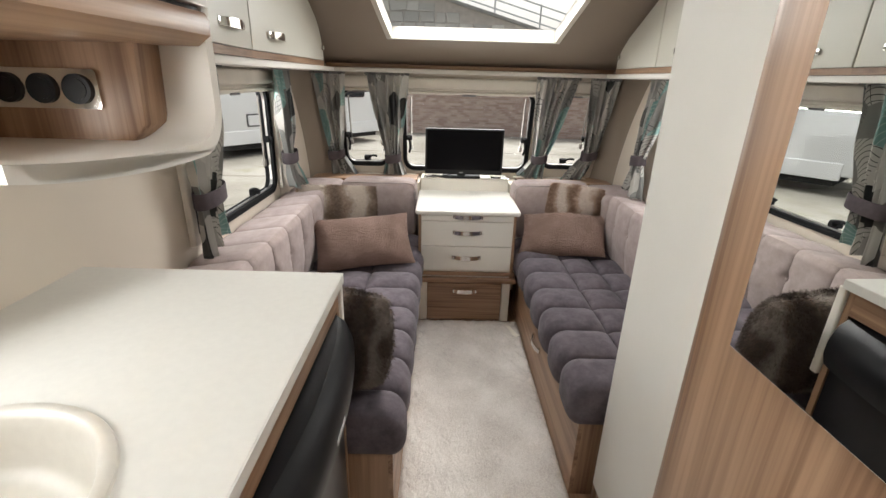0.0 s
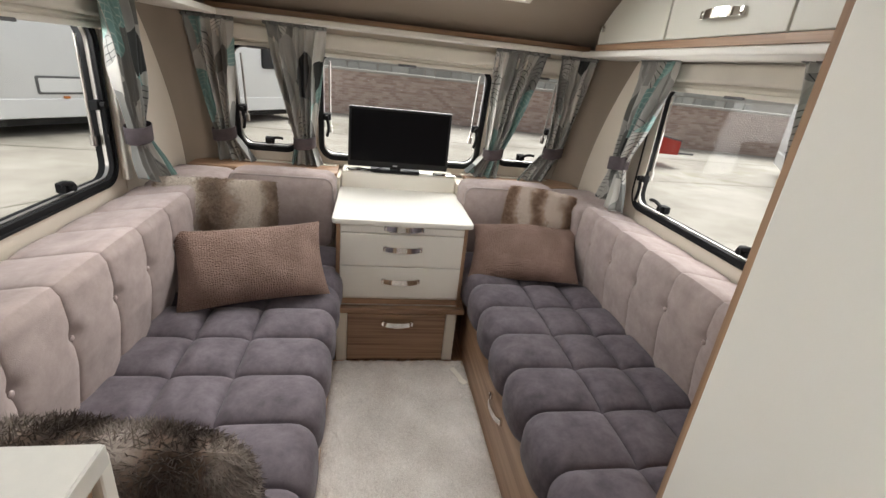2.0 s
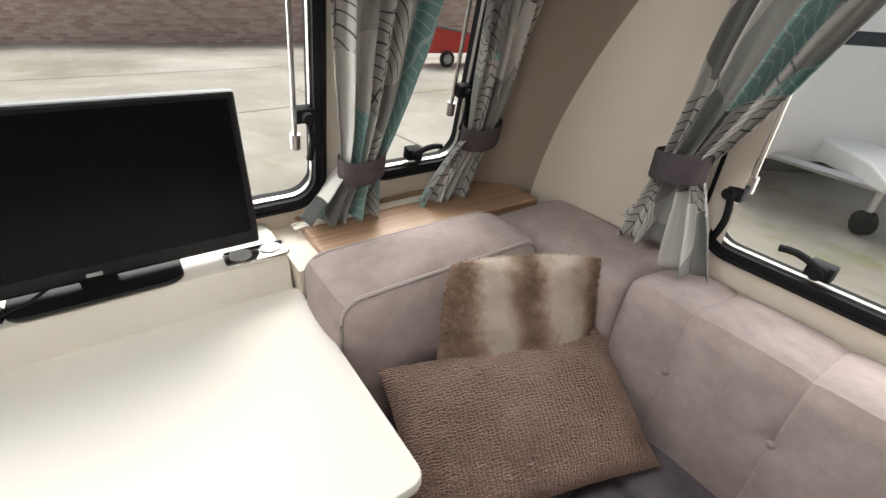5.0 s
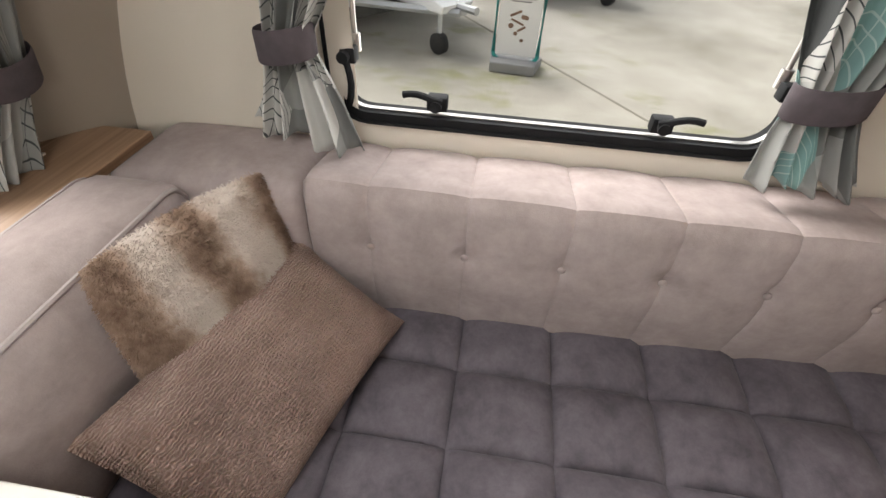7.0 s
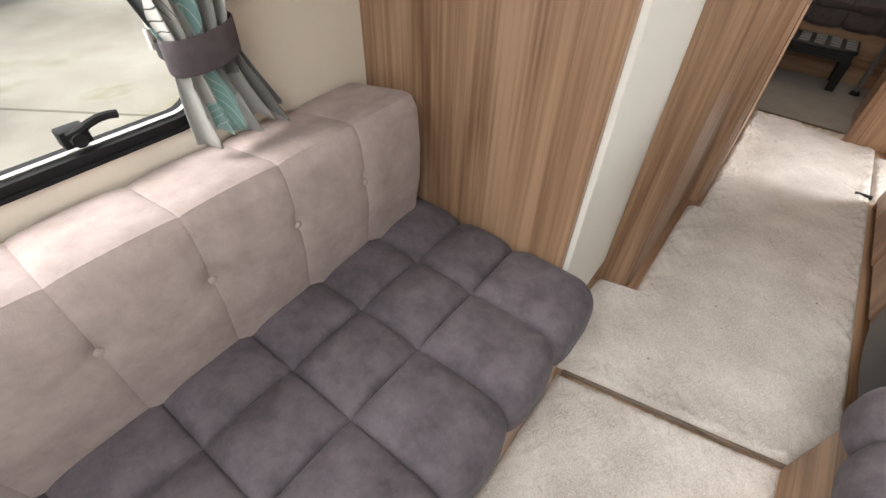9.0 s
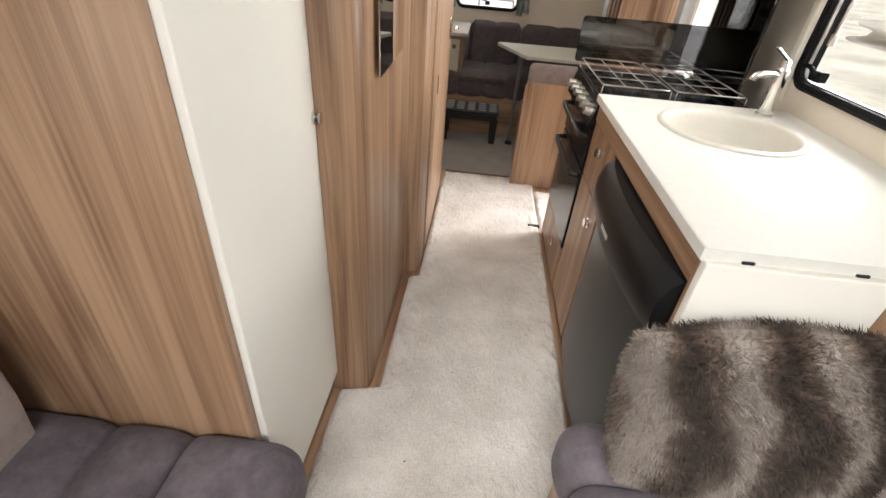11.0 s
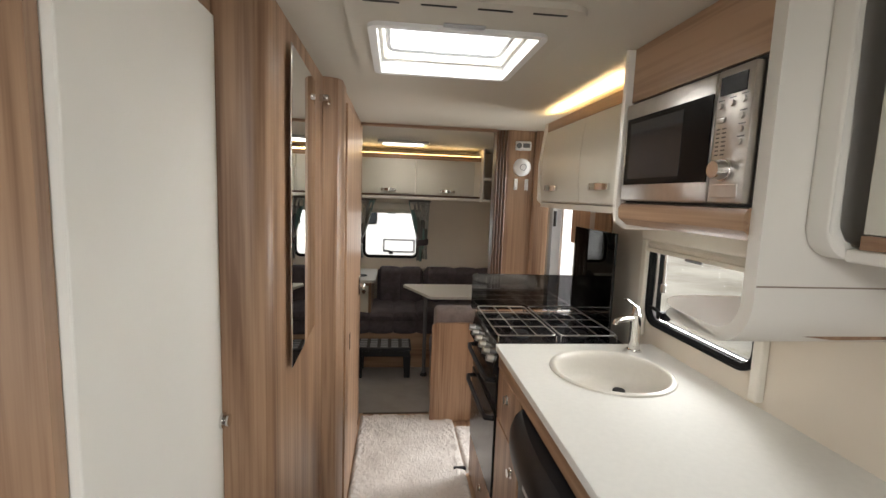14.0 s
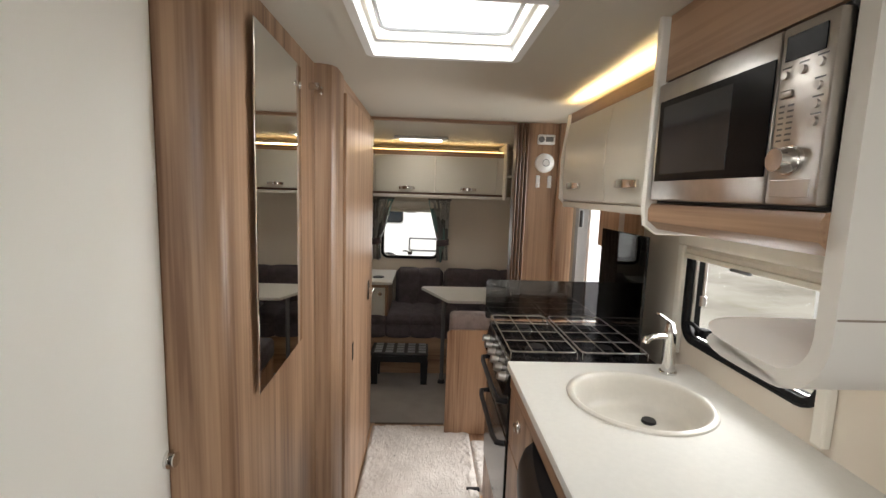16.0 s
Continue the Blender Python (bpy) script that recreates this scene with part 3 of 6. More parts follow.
window("window_1", "rounded caravan side window with black seal and catches", basis((XL, WL[0], WL[1]), (0, 1, 0), (0, 0, 1)), WL[2], WL[3], 0.07,
       [(0.16, -1), (-0.24, -1)], side_catches=[(1, 0.0)])
window("window_2", "rounded caravan side window with black seal and catches", basis((XR, WR[0], WR[1]), (0, -1, 0), (0, 0, 1)), WR[2], WR[3], 0.07,
       [(-0.24, -1), (0.225, 1)], side_catches=[(-1, -0.14), (1, -0.14)])
window("window_3", "small kitchen window with black seal", basis((XL, WK[0], WK[1]), (0, 1, 0), (0, 0, 1)), WK[2], WK[3], 0.06, [(-0.2, -1)])
window("window_4", "small rear window with black seal", basis((WB[0], YR, WB[1]), (-1, 0, 0), (0, 0, 1)), WB[2], WB[3], 0.06, [(0.0, -1)], stays=False)
for i, (x, z, w, h) in enumerate(WFS):
    window("window_%d" % (5 + i), "front window with rounded black seal", basis(front_at(x, z), (1, 0, 0), fdir), w, h * 1.017, 0.07,
           [(0.0, 1)] if i else [], side_catches=[(-1, -0.05), (1, -0.05)])

# the roof window over the front and the rooflight
rwin = tagged(new("window_8"), "panoramic roof window with a cream frame", "window", kind="structure")
bm = bmesh.new()
sn = Vector((0, -(SL[3] - SL[1]), SL[2] - SL[0])).normalized()   # into the room
q = [Vector(slope_at(*p)) for p in RW]
c0 = sum(q, Vector()) / 4
for i in range(4):
    a, b = q[i], q[(i + 1) % 4]
    ao, bo = a + (a - c0).normalized() * 0.035, b + (b - c0).normalized() * 0.035
    up = -sn * 0.06
    vs = [bm.verts.new(v) for v in (a + sn * 0.012, b + sn * 0.012, bo + sn * 0.006, ao + sn * 0.006, a + up, b + up)]
    bm.faces.new((vs[0], vs[1], vs[2], vs[3]))
    bm.faces.new((vs[0], vs[1], vs[5], vs[4]))
part("window_frame", bm, PLASTIC, rwin, "cream plastic frame")
bm = bmesh.new()
bm.faces.new([bm.verts.new(v - sn * 0.05) for v in q])
p_ = part("pane", bm, GLASS, rwin, "clear acrylic pane")
p_.visible_shadow = False


def vent_light():
    ob = tagged(new("window_9"), "white-framed ceiling rooflight with a milky dome", "rooflight", kind="structure")
    ob.matrix_world = basis((VENT[0], VENT[1], ZC), (1, 0, 0), (0, -1, 0))
    w, h = VENT[2], VENT[3]
    bm = slab(rrect(0.56, 0.62, 0.06, 6, -0.003, -0.072), [rrect(w - 0.002, h - 0.002, 0.02, 6)], lambda x, y: (x, y, 0.0), (0, 0, 0.014))
    part("frame", bm, CEIL, ob, "off-white moulded surround", True)
    part("lip", ring(bmesh.new(), w, h, 0.02, -0.010, 0.012, -0.10, 0.024), WHITEPL, ob, "white plastic lip", True)
    part("inner_lip", ring(bmesh.new(), w - 0.02, h - 0.02, 0.02, -0.010, 0.001, -0.095, -0.020), PLASTIC, ob, "cream blind rail", True)
    bm = bmesh.new()
    tube(bm, [(x, y - 0.012 * math.cos(x * 16) * (1 if y > 0 else 0), -0.045) for x, y in rrect(w - 0.07, h - 0.10, 0.04, 8)], 0.009, close=True)
    part("blind_bar", bm, ALU, ob, "pale looped handle bar", True)
    for k in range(4):
        x = -0.19 + 0.128 * k
        part("slot", box(x - 0.040, x + 0.040, -h / 2 - 0.130, -h / 2 - 0.123, 0.0, 0.0155), BLACK, ob, "dark vent slot")
    part("latch", box(-0.06, 0.045, -h / 2 - 0.032, -h / 2 - 0.014, 0.014, 0.020, b=0.002), ALU, ob, "grey latch plate")
    bm = bmesh.new()
    n = 8
    g = [[bm.verts.new((-w / 2 - .02 + (w + .04) * i / n, -h / 2 - .02 + (h + .04) * j / n, -0.07 - 0.07 * math.sin(math.pi * i / n) ** .5 * math.sin(math.pi * j / n) ** .5)) for j in range(n + 1)] for i in range(n + 1)]
    for i in range(n):
        for j in range(n):
            bm.faces.new((g[i][j], g[i + 1][j], g[i + 1][j + 1], g[i][j + 1]))
    d = part("dome", bm, MILKY, ob, "milky acrylic dome", True)
    d.visible_shadow = False


vent_light()


# ---- fittings shared by cabinets ----
def bow_handle(parent, m, w=0.13, mat=CHROME, name="handle"):
    """A flat bowed pull: local x across, z out of the front."""
    bm = bmesh.new()
    n = 8
    for s0, s1 in ((-1, 1),):
        rows = []
        for i in range(n + 1):
            x = -w / 2 + w * i / n
            z = 0.004 + 0.020 * math.sin(math.pi * i / n) ** 0.6
            hh = 0.0105 + 0.003 * math.cos(math.pi * (i / n - 0.5))
            rows.append([bm.verts.new((x, -hh, z)), bm.verts.new((x, hh, z)), bm.verts.new((x, hh, z + 0.004)), bm.verts.new((x, -hh, z + 0.004))])
        for a, b in zip(rows, rows[1:]):
            for k in range(4):
                bm.faces.new((a[k], a[(k + 1) % 4], b[(k + 1) % 4], b[k]))
        bm.faces.new(rows[0])
        bm.faces.new(rows[-1][::-1])
    bx(bm, -w / 2 - 0.004, -w / 2 + 0.016, -0.012, 0.012, 0, 0.012, 0.002)
    bx(bm, w / 2 - 0.016, w / 2 + 0.004, -0.012, 0.012, 0, 0.012, 0.002)
    ob = part(name, xf(bm, m), mat, parent, "chrome bow handle", True)
    return ob


def push_knob(parent, m, r=0.014):
    bm = bmesh.new()
    cyl(bm, (0, 0, 0), (0, 0, 0.006), r * 1.25, 18)
    cyl(bm, (0, 0, 0.006), (0, 0, 0.018), r * 0.75, 18, r)
    part("push_button", xf(bm, m), CHROME, parent, "round chrome push-button latch", True)


FACE_L = lambda y, z, x: basis((x, y, z), (0, -1, 0), (0, 0, 1)) if x > 0 else basis((x, y, z), (0, 1, 0), (0, 0, 1))
FACE_F = lambda x, y, z: basis((x, y, z), (-1, 0, 0), (0, 0, 1))      # looks towards +y
FACE_B = lambda x, y, z: basis((x, y, z), (1, 0, 0), (0, 0, 1))       # looks towards -y

# ---- front lounge: overhead lockers, rail ----
def side_lockers(sx, y0, y1, doors, flare=0.0):
    """Shallow overhead lockers under the roof edge; their front end follows the roof slope. sx: side."""
    xw = XR if sx > 0 else XL
    xf_ = sx * 0.845
    top = lambda y: min(1.985, SL[1] + (SL[3] - SL[1]) * (SL[0] - y) / (SL[0] - SL[2]) - 0.015)

    def outline(a, b, z0, n=24, margin=0.0):
        pts = [(a, z0), (b, z0)]
        for i in range(n + 1):
            y = b + (a - b) * i / n
            z = top(y) - margin
            if b > 0.05 and y > b - 0.15:      # the front end is rounded off under the roof
                k = (y - (b - 0.15)) / 0.15
                z = z0 + 0.045 + (z - z0 - 0.045) * math.sqrt(max(0.0, 1 - k * k))
            pts.append((y, max(z, z0 + 0.02)))
        return pts

    def flared(bm):
        """The locker beside the kitchen swings out into the room."""
        for v in bm.verts:
            if flare and v.co.y < -0.86:
                v.co.x += flare * (-0.86 - v.co.y) / 0.58
        return bm
    th = thing("overhead_locker", "cream-fronted overhead locker over the side window", "locker", "lounge overhead lockers")
    part("carcass", prism(bmesh.new(), outline(y0, y1, 1.497), "x", min(xw, xf_ + sx * 0.001), max(xw, xf_ + sx * 0.001)), DARKWOOD, th, "brown wood-look carcass")
    for a, b in ((y0, doors[0][1]), (doors[0][1], y1 - 0.02)):
        part("base_strip", flared(box(min(xf_, xf_ - sx * .015), max(xf_, xf_ - sx * .015), a, b, 1.492, 1.516)), WOOD_Y, th, "walnut-look strip under the doors")
    for a, b, hy in doors:
        d = part("door", flared(prism(bmesh.new(), outline(a + 0.004, b - 0.004, 1.518, margin=0.012), "x", xf_ - sx * 0.018, xf_, 0.003)), LOCKER, th, "glossy cream door")
        spots = hy if isinstance(hy, tuple) else (hy,)
        for spot in spots:
            if spot == "button":
                push_knob(d, FACE_L(b - 0.042, 1.580, xf_ - sx * 0.018), 0.011)
            else:
                bow_handle(d, FACE_L(spot, 1.578, xf_ - sx * 0.018 + (flare * (-0.86 - spot) / 0.58 if spot < -0.86 else 0.0)), 0.17)
    return th


side_lockers(-1, -1.44, 0.155, [(-1.44, -0.875, -1.09), (-0.875, 0.125, (-0.63, "button"))], 0.055)
side_lockers(1, -1.32, 0.265, [(-1.32, -0.795, -1.06), (-0.795, -0.28, -0.55), (-0.28, 0.235, "button")])
lt = thing("locker_end_trim", "white rounded end trim of the overhead lockers", "trim")
corner = [(-0.745 - 0.05 + 0.05 * math.cos(radians(q)), 1.520 + 0.05 * math.sin(radians(q))) for q in range(0, -91, -15)]
inner_c = [(-0.765 - 0.03 + 0.03 * math.cos(radians(q)), 1.524 + 0.03 * math.sin(radians(q))) for q in range(0, -91, -15)]
bm = prism(bmesh.new(), [(-0.741, ZC - 0.002)] + corner + [(XL, 1.470), (XL, 1.494)] + inner_c[::-1] + [(-0.761, ZC - 0.002)], "y", -1.516, -1.470, 0.006)
part("trim", bm, WHITE, lt, smooth=True)
bow = thing("front_rail", "white curtain rail shelf round the lounge front", "shelf")
bm = bmesh.new()
bx(bm, -0.90, 0.90, 0.395, 0.56, 1.467, 1.492, 0.006)
part("front_board", bm, WHITE, bow)
part("side_board", prism(bmesh.new(), [(XL, -1.468), (-0.782, -1.468), (-0.835, -0.86), (-0.835, 0.40), (XL, 0.40)], "z", 1.467, 1.491, 0.005), WHITE, bow)
part("side_board", box(0.835, XR, -1.32, 0.40, 1.467, 1.492, b=0.006), WHITE, bow)
part("corner_board", prism(bmesh.new(), [(-1.09, 0.40), (-0.86, 0.40), (-0.88, 0.43), (-0.93, 0.42), (-0.90, 0.56), (-1.09, 0.56)], "z", 1.469, 1.493), WHITE, bow)
part("corner_board", prism(bmesh.new(), [(1.07, 0.40), (0.86, 0.40), (0.88, 0.43), (0.90, 0.56), (1.07, 0.56)], "z", 1.469, 1.493), WHITE, bow)
part("under_strip", box(-0.89, 0.89, 0.43, 0.55, 1.495, 1.516), WOOD_X, bow, "walnut-look strip above the rail")


# ---- quilted cushions ----
def quilt(profile, y0, y1, s_lines, pitch, puff, buttons=None, ns=44, ny=10, end=0.05, y_ref=None, normal=1, half=0.09, sink=0.05):
    """A padded cushion: a closed cross-section (x, z) swept along y, puffed between the stitched creases."""
    P = [Vector((p[0], 0, p[1])) for p in profile]
    n = len(P)
    seg = [(P[(i + 1) % n] - P[i]).length for i in range(n)]
    total = sum(seg)
    pts, nor, ss = [], [], []
    marks = [total * k / ns for k in range(ns)]
    for c in s_lines:
        marks = [q for q in marks if abs((q - c + total / 2) % total - total / 2) > 0.012]
        marks += [(c + o) % total for o in (-0.0095, -0.0062, -0.0036, -0.0016, 0.0, 0.0016, 0.0036, 0.0062, 0.0095)]
    marks.sort()
    ns = len(marks)
    for s in marks:
        i, r = 0, s
        while r > seg[i]:
            r -= seg[i]
            i += 1
        d = (P[(i + 1) % n] - P[i]).normalized()
        pts.append(P[i] + d * r)
        nor.append(Vector((d.z, 0, -d.x)) * normal)
        ss.append(s)
    sm = [(nor[k - 2] + nor[k - 1] + nor[k] + nor[(k + 1) % ns] + nor[(k + 2) % ns]).normalized() for k in range(ns)]
    cen = sum(pts, Vector()) / ns
    y_ref = y0 if y_ref is None else y_ref
    cells = max(1, round((y1 - y0) / pitch))
    rows = cells * ny
    bm = bmesh.new()
    grid = []

    def dome(d, w):
        return 1 - 0.72 * max(0.0, 1 - d / w) ** 3.2 - 0.28 * math.exp(-d / 0.0045)
    ys = [y0 + (y1 - y0) * j / rows for j in range(rows + 1)]
    c = y_ref + math.ceil((y0 - y_ref) / pitch) * pitch
    while c < y1:
        if min(c - y0, y1 - c) > 0.12:
            ys = [q for q in ys if abs(q - c) > 0.012] + [c + o for o in (-0.0095, -0.0062, -0.0036, -0.0016, 0.0, 0.0016, 0.0036, 0.0062, 0.0095)]
        c += pitch
    for y in sorted(ys):
        e = min(y - y0, y1 - y)
        k_end = 1.0 if e >= end else math.sqrt(max(0.0, 1 - (1 - e / end) ** 2))
        dy = abs(((y - y_ref) / pitch + 0.5) % 1 - 0.5) * pitch
        yc = y_ref + round((y - y_ref) / pitch) * pitch
        if min(yc - y0, y1 - yc) < 0.12:      # no crease close to the ends
            dy = 1.0
        row = []
        for k in range(ns):
            ds = min((abs((ss[k] - s + total / 2) % total - total / 2) for s in s_lines), default=1.0)
            amt = puff * dome(dy, pitch * 0.5) * dome(ds, half) - 0.5 * puff
            if buttons is not None:
                db = math.hypot(dy, min(abs((ss[k] - b + total / 2) % total - total / 2) for b in buttons))
                amt -= 0.012 * math.exp(-(db / 0.022) ** 2)
            if s_lines:      # tufts where the seams cross
                amt -= 0.007 * math.exp(-(math.hypot(dy, ds) / 0.013) ** 2)
            shrink = (1 - k_end) * sink
            p = pts[k] + sm[k] * (amt - shrink)
            row.append(bm.verts.new((p.x, y, p.z)))
        grid.append(row)
    for a, b in zip(grid, grid[1:]):
        for k in range(ns):
            bm.faces.new((a[k], a[(k + 1) % ns], b[(k + 1) % ns], b[k]))
    for row in (grid[0], grid[-1]):
        bm.faces.new(row)
    return bm


def rounded(x0, x1, z0, z1, rs):
    """Outline with its own radius at each corner: from bottom left, counter-clockwise."""
    out = []
    for (cx, cz, sx, sz, a0), r in zip(((x0, z0, 1, 1, 180), (x1, z0, -1, 1, 270), (x1, z1, -1, -1, 0), (x0, z1, 1, -1, 90)), rs):
        for k in range(5):
            a = radians(a0 + 90 * k / 4)
            out.append((cx + sx * r + r * math.cos(a), cz + sz * r + r * math.sin(a)))
    return out


def mirror_x(pts):
    return [(-x, z) for x, z in pts][::-1]


def settee(sx, y0, y1, xin, xout):
    """A bench seat: wooden base with a front board, and one long quilted cushion."""
    th = thing("settee", "dark purple-grey quilted suede bench on a wooden base", "settee", "lounge settees")
    a, b = sorted((sx * (xin + 0.025), sx * (xin + 0.04)))
    fb = part("front_board", box(a, b, y0 + 0.012, 0.0, 0.0, 0.34), WOOD_Y, th, "wood-grain front board")
    bow_handle(fb, basis((a, -0.62, 0.215), (0, -1, 0), (0, 0, 1)) if sx > 0 else basis((b, -0.72, 0.215), (0, 1, 0), (0, 0, 1)), 0.15)
    a, b = sorted((sx * (xin + 0.04), sx * xout))
    part("base", box(a, b, y0 + 0.012, y1, 0.0, 0.33), WOOD, th)
    prof = rounded(xin, xout, 0.325, 0.470, (0.03, 0.02, 0.02, 0.06))
    wid = xout - xin
    # creases: where the front face turns, and along the top
    s0 = sum((Vector(q) - Vector(p)).length for p, q in zip(prof, prof[1:]))
    lens = [0]
    for p, q in zip(prof, prof[1:] + prof[:1]):
        lens.append(lens[-1] + (Vector(q) - Vector(p)).length)
    top_start = lens[15]           # beginning of the top front corner arc, walking back from the wall
    lines = [top_start - 0.178, top_start - 0.350] if sx > 0 else [top_start - 0.193, top_start - 0.368]
    pr = prof if sx > 0 else mirror_x(prof)
    if sx < 0:
        tot = lens[-1]
        off = lens[-2]
        lines = [(off - s) % tot for s in lines]
    part("cushion", quilt(pr, y0, y1, lines, 0.203 if sx > 0 else 0.195, 0.032, ns=170, ny=22, y_ref=-0.302 if sx > 0 else -0.348, half=0.085, end=0.06, sink=0.04), SEAT, th, smooth=True)
    return th


right_seat = settee(1, -1.323, 0.26, 0.31, 1.0)
left_seat = settee(-1, -1.475, 0.26, 0.275, 1.0)


def backrest(sx, y0, y1, xf0, label):
    xw = XR if sx > 0 else -XL
    th = thing("backrest", label, "backrest cushion", "lounge backrests")
    prof = [(xf0 + 0.035, 0.465), (xw - 0.005, 0.465), (xw - 0.005, 0.775), (xw - 0.02, 0.787), (xf0 + 0.06, 0.818), (xf0 + 0.036, 0.816), (xf0 + 0.02, 0.79), (xf0 + 0.012, 0.70), (xf0 + 0.014, 0.60)]
    lens = [0]
    for p, q in zip(prof, prof[1:] + prof[:1]):
        lens.append(lens[-1] + (Vector(q) - Vector(p)).length)
    but = lens[7] + 0.015
    pr = prof if sx > 0 else mirror_x(prof)
    if sx < 0:
        but = (lens[-2] - but) % lens[-1]
    part("cushion", quilt(pr, y0, y1, [], 0.195, 0.0085 if sx > 0 else 0.013, [but], ns=120, ny=20, y_ref=-0.095, end=0.02, sink=0.016), BACK, th, smooth=True)
    y = -0.095
    while y > y0 + 0.06:
        if y < y1 - 0.06:
            bm = bmesh.new()
            bmesh.ops.create_uvsphere(bm, u_segments=10, v_segments=6, radius=0.0085, matrix=Matrix.Translation((sx * (xf0 + 0.0215), y, 0.676)) @ Matrix.Diagonal((0.5, 1, 1, 1)))
            part("button", bm, BACK, th, smooth=True)
        y -= 0.195
    return th


backrest(1, -1.265, 0.035, 0.815, "pale mauve-grey quilted backrest with buttons along the wall")
backrest(-1, -1.46, 0.035, 0.815, "pale mauve-grey quilted backrest with buttons along the wall")


def block_cushion(name, label, x0, x1, y0, y1, z0, z1, piping=False):
    th = thing(name, label, "cushion")
    bm = bmesh.new()
    bmesh.ops.create_cube(bm, size=1)
    bmesh.ops.subdivide_edges(bm, edges=bm.edges[:], cuts=9, use_grid_fill=True)
    w, d, h = x1 - x0, y1 - y0, z1 - z0
    r = 0.035
    for v in bm.verts:
        p = Vector((v.co.x * w, v.co.y * d, v.co.z * h))
        inner = Vector([max(-(s / 2 - r), min(s / 2 - r, c)) for c, s in zip(p, (w, d, h))])
        off = p - inner
        if off.length > 1e-6:
            p = inner + off.normalized() * min(off.length, r)
        fx, fy, fz = (math.cos(math.pi * max(-.5, min(.5, a))) for a in v.co)
        p += Vector((0.012 * fy * fz * (1 if v.co.x > 0.45 else -1 if v.co.x < -0.45 else 0), 0.016 * fx * fz * (-1 if v.co.y < -0.45 else 0), 0.014 * fx * fy * (1 if v.co.z > 0.45 else 0)))
        v.co = p + Vector(((x0 + x1) / 2, (y0 + y1) / 2, (z0 + z1) / 2))
    part("body", bm, BACK, th, smooth=True)
    if piping:
        for yy in (y0 + 0.012, y1 - 0.012):
            bm = bmesh.new()
            tube(bm, [(x, yy, z) for x, z in rrect(w - 0.012, h - 0.012, 0.045, 6, (x0 + x1) / 2, (z0 + z1) / 2)], 0.0045, 6, True)
            part("piping", bm, PIPING, th, "pale stitched piping", True)
    return th


block_cushion("back_cushion", "pale mauve-grey piped backrest cushion by the front shelf", 0.303, 0.80, 0.235, 0.435, 0.47, 0.826, True)
block_cushion("back_cushion", "pale mauve-grey piped backrest cushion by the front shelf", -0.80, -0.325, 0.235, 0.42, 0.47, 0.822, True)
block_cushion("corner_cushion", "pale mauve-grey corner cushion behind the backrests", 0.80, 1.06, 0.04, 0.43, 0.47, 0.806)
block_cushion("corner_cushion", "pale mauve-grey corner cushion behind the backrests", -1.075, -0.80, 0.04, 0.42, 0.47, 0.806)

# ---- front chest of drawers, plinth and shelf ----
ch = thing("chest_of_drawers", "white three-drawer chest with wooden sides between the benches", "drawers")
part("top", prism(bmesh.new(), rrect(0.615, 0.53, 0.025, 4, -0.004, 0.208), "z", 0.7018, 0.7261, 0.006), WHITE, ch, "white rounded top", True)
part("side_panel", box(-0.292, -0.276, -0.03, 0.46, 0.30, 0.7018), WOOD, ch, "wood-grain side")
part("side_panel", box(0.268, 0.284, -0.03, 0.46, 0.30, 0.7018), WOOD, ch, "wood-grain side")
part("carcass", box(-0.276, 0.268, -0.022, 0.46, 0.30, 0.7018), PLASTIC, ch)
for z0, z1 in ((0.664, 0.6960), (0.508, 0.660), (0.350, 0.504)):
    d = part("drawer", box(-0.274, 0.266, -0.042, -0.022, z0, z1, b=0.004), WHITE, ch, "white drawer front")
    bow_handle(d, FACE_B(-0.004, -0.042, (z0 + z1) / 2 + 0.012), 0.165)
pl = thing("drawer_plinth", "wood-grain plinth drawer under the white chest", "drawer")
part("shelf", box(-0.315, 0.308, -0.055, 0.40, 0.272, 0.298, b=0.004), WOOD_X, pl, "wood-grain ledge")
part("shelf", box(-0.305, 0.298, -0.03, 0.40, 0.31, 0.335, b=0.004), WOOD_X, pl, "wood-grain ledge")
part("body", box(-0.28, 0.272, -0.018, 0.40, 0.0, 0.272), PLASTIC, pl)
d = part("drawer", box(-0.236, 0.226, -0.040, -0.018, 0.012, 0.262, b=0.003), WOOD_X, pl, "wood-grain drawer front")
bow_handle(d, FACE_B(-0.004, -0.040, 0.215), 0.14)
for x0, x1 in ((-0.285, -0.238), (0.228, 0.278)):
    part("pilaster", box(x0, x1, -0.035, -0.016, 0.0, 0.272, b=0.004), PLASTIC, pl, "cream pilaster")
bm = cyl(bmesh.new(), (-0.300, -0.098, 0.090), (-0.286, -0.098, 0.090), 0.036, 24)
tagged(link("heater_outlet", bm, BLACK), "round black warm-air outlet in the bench base", "vent")

sh = thing("front_shelf", "wood-grain shelf under the front windows", "shelf")
part("board", box(0.36, 0.985, 0.437, 0.645, 0.782, 0.804, b=0.003), WOOD_X, sh)
part("board", box(-1.03, -0.325, 0.424, 0.645, 0.782, 0.804, b=0.003), WOOD_X, sh)
for x0, x1 in ((0.34, 0.85), (-0.87, -0.34)):
    for k in range(3):
        part("channel", box(x0, x1, 0.575 + 0.011 * k, 0.580 + 0.011 * k, 0.804, 0.808), PLASTIC, sh, "thin pale channel strip")
part("board_support", box(0.30, 0.90, 0.437, 0.64, 0.0, 0.782), CREAM, sh)
part("board_support", box(-0.92, -0.31, 0.424, 0.64, 0.0, 0.782), CREAM, sh)
con = thing("socket_console", "cream console with chrome sockets behind the chest", "console")
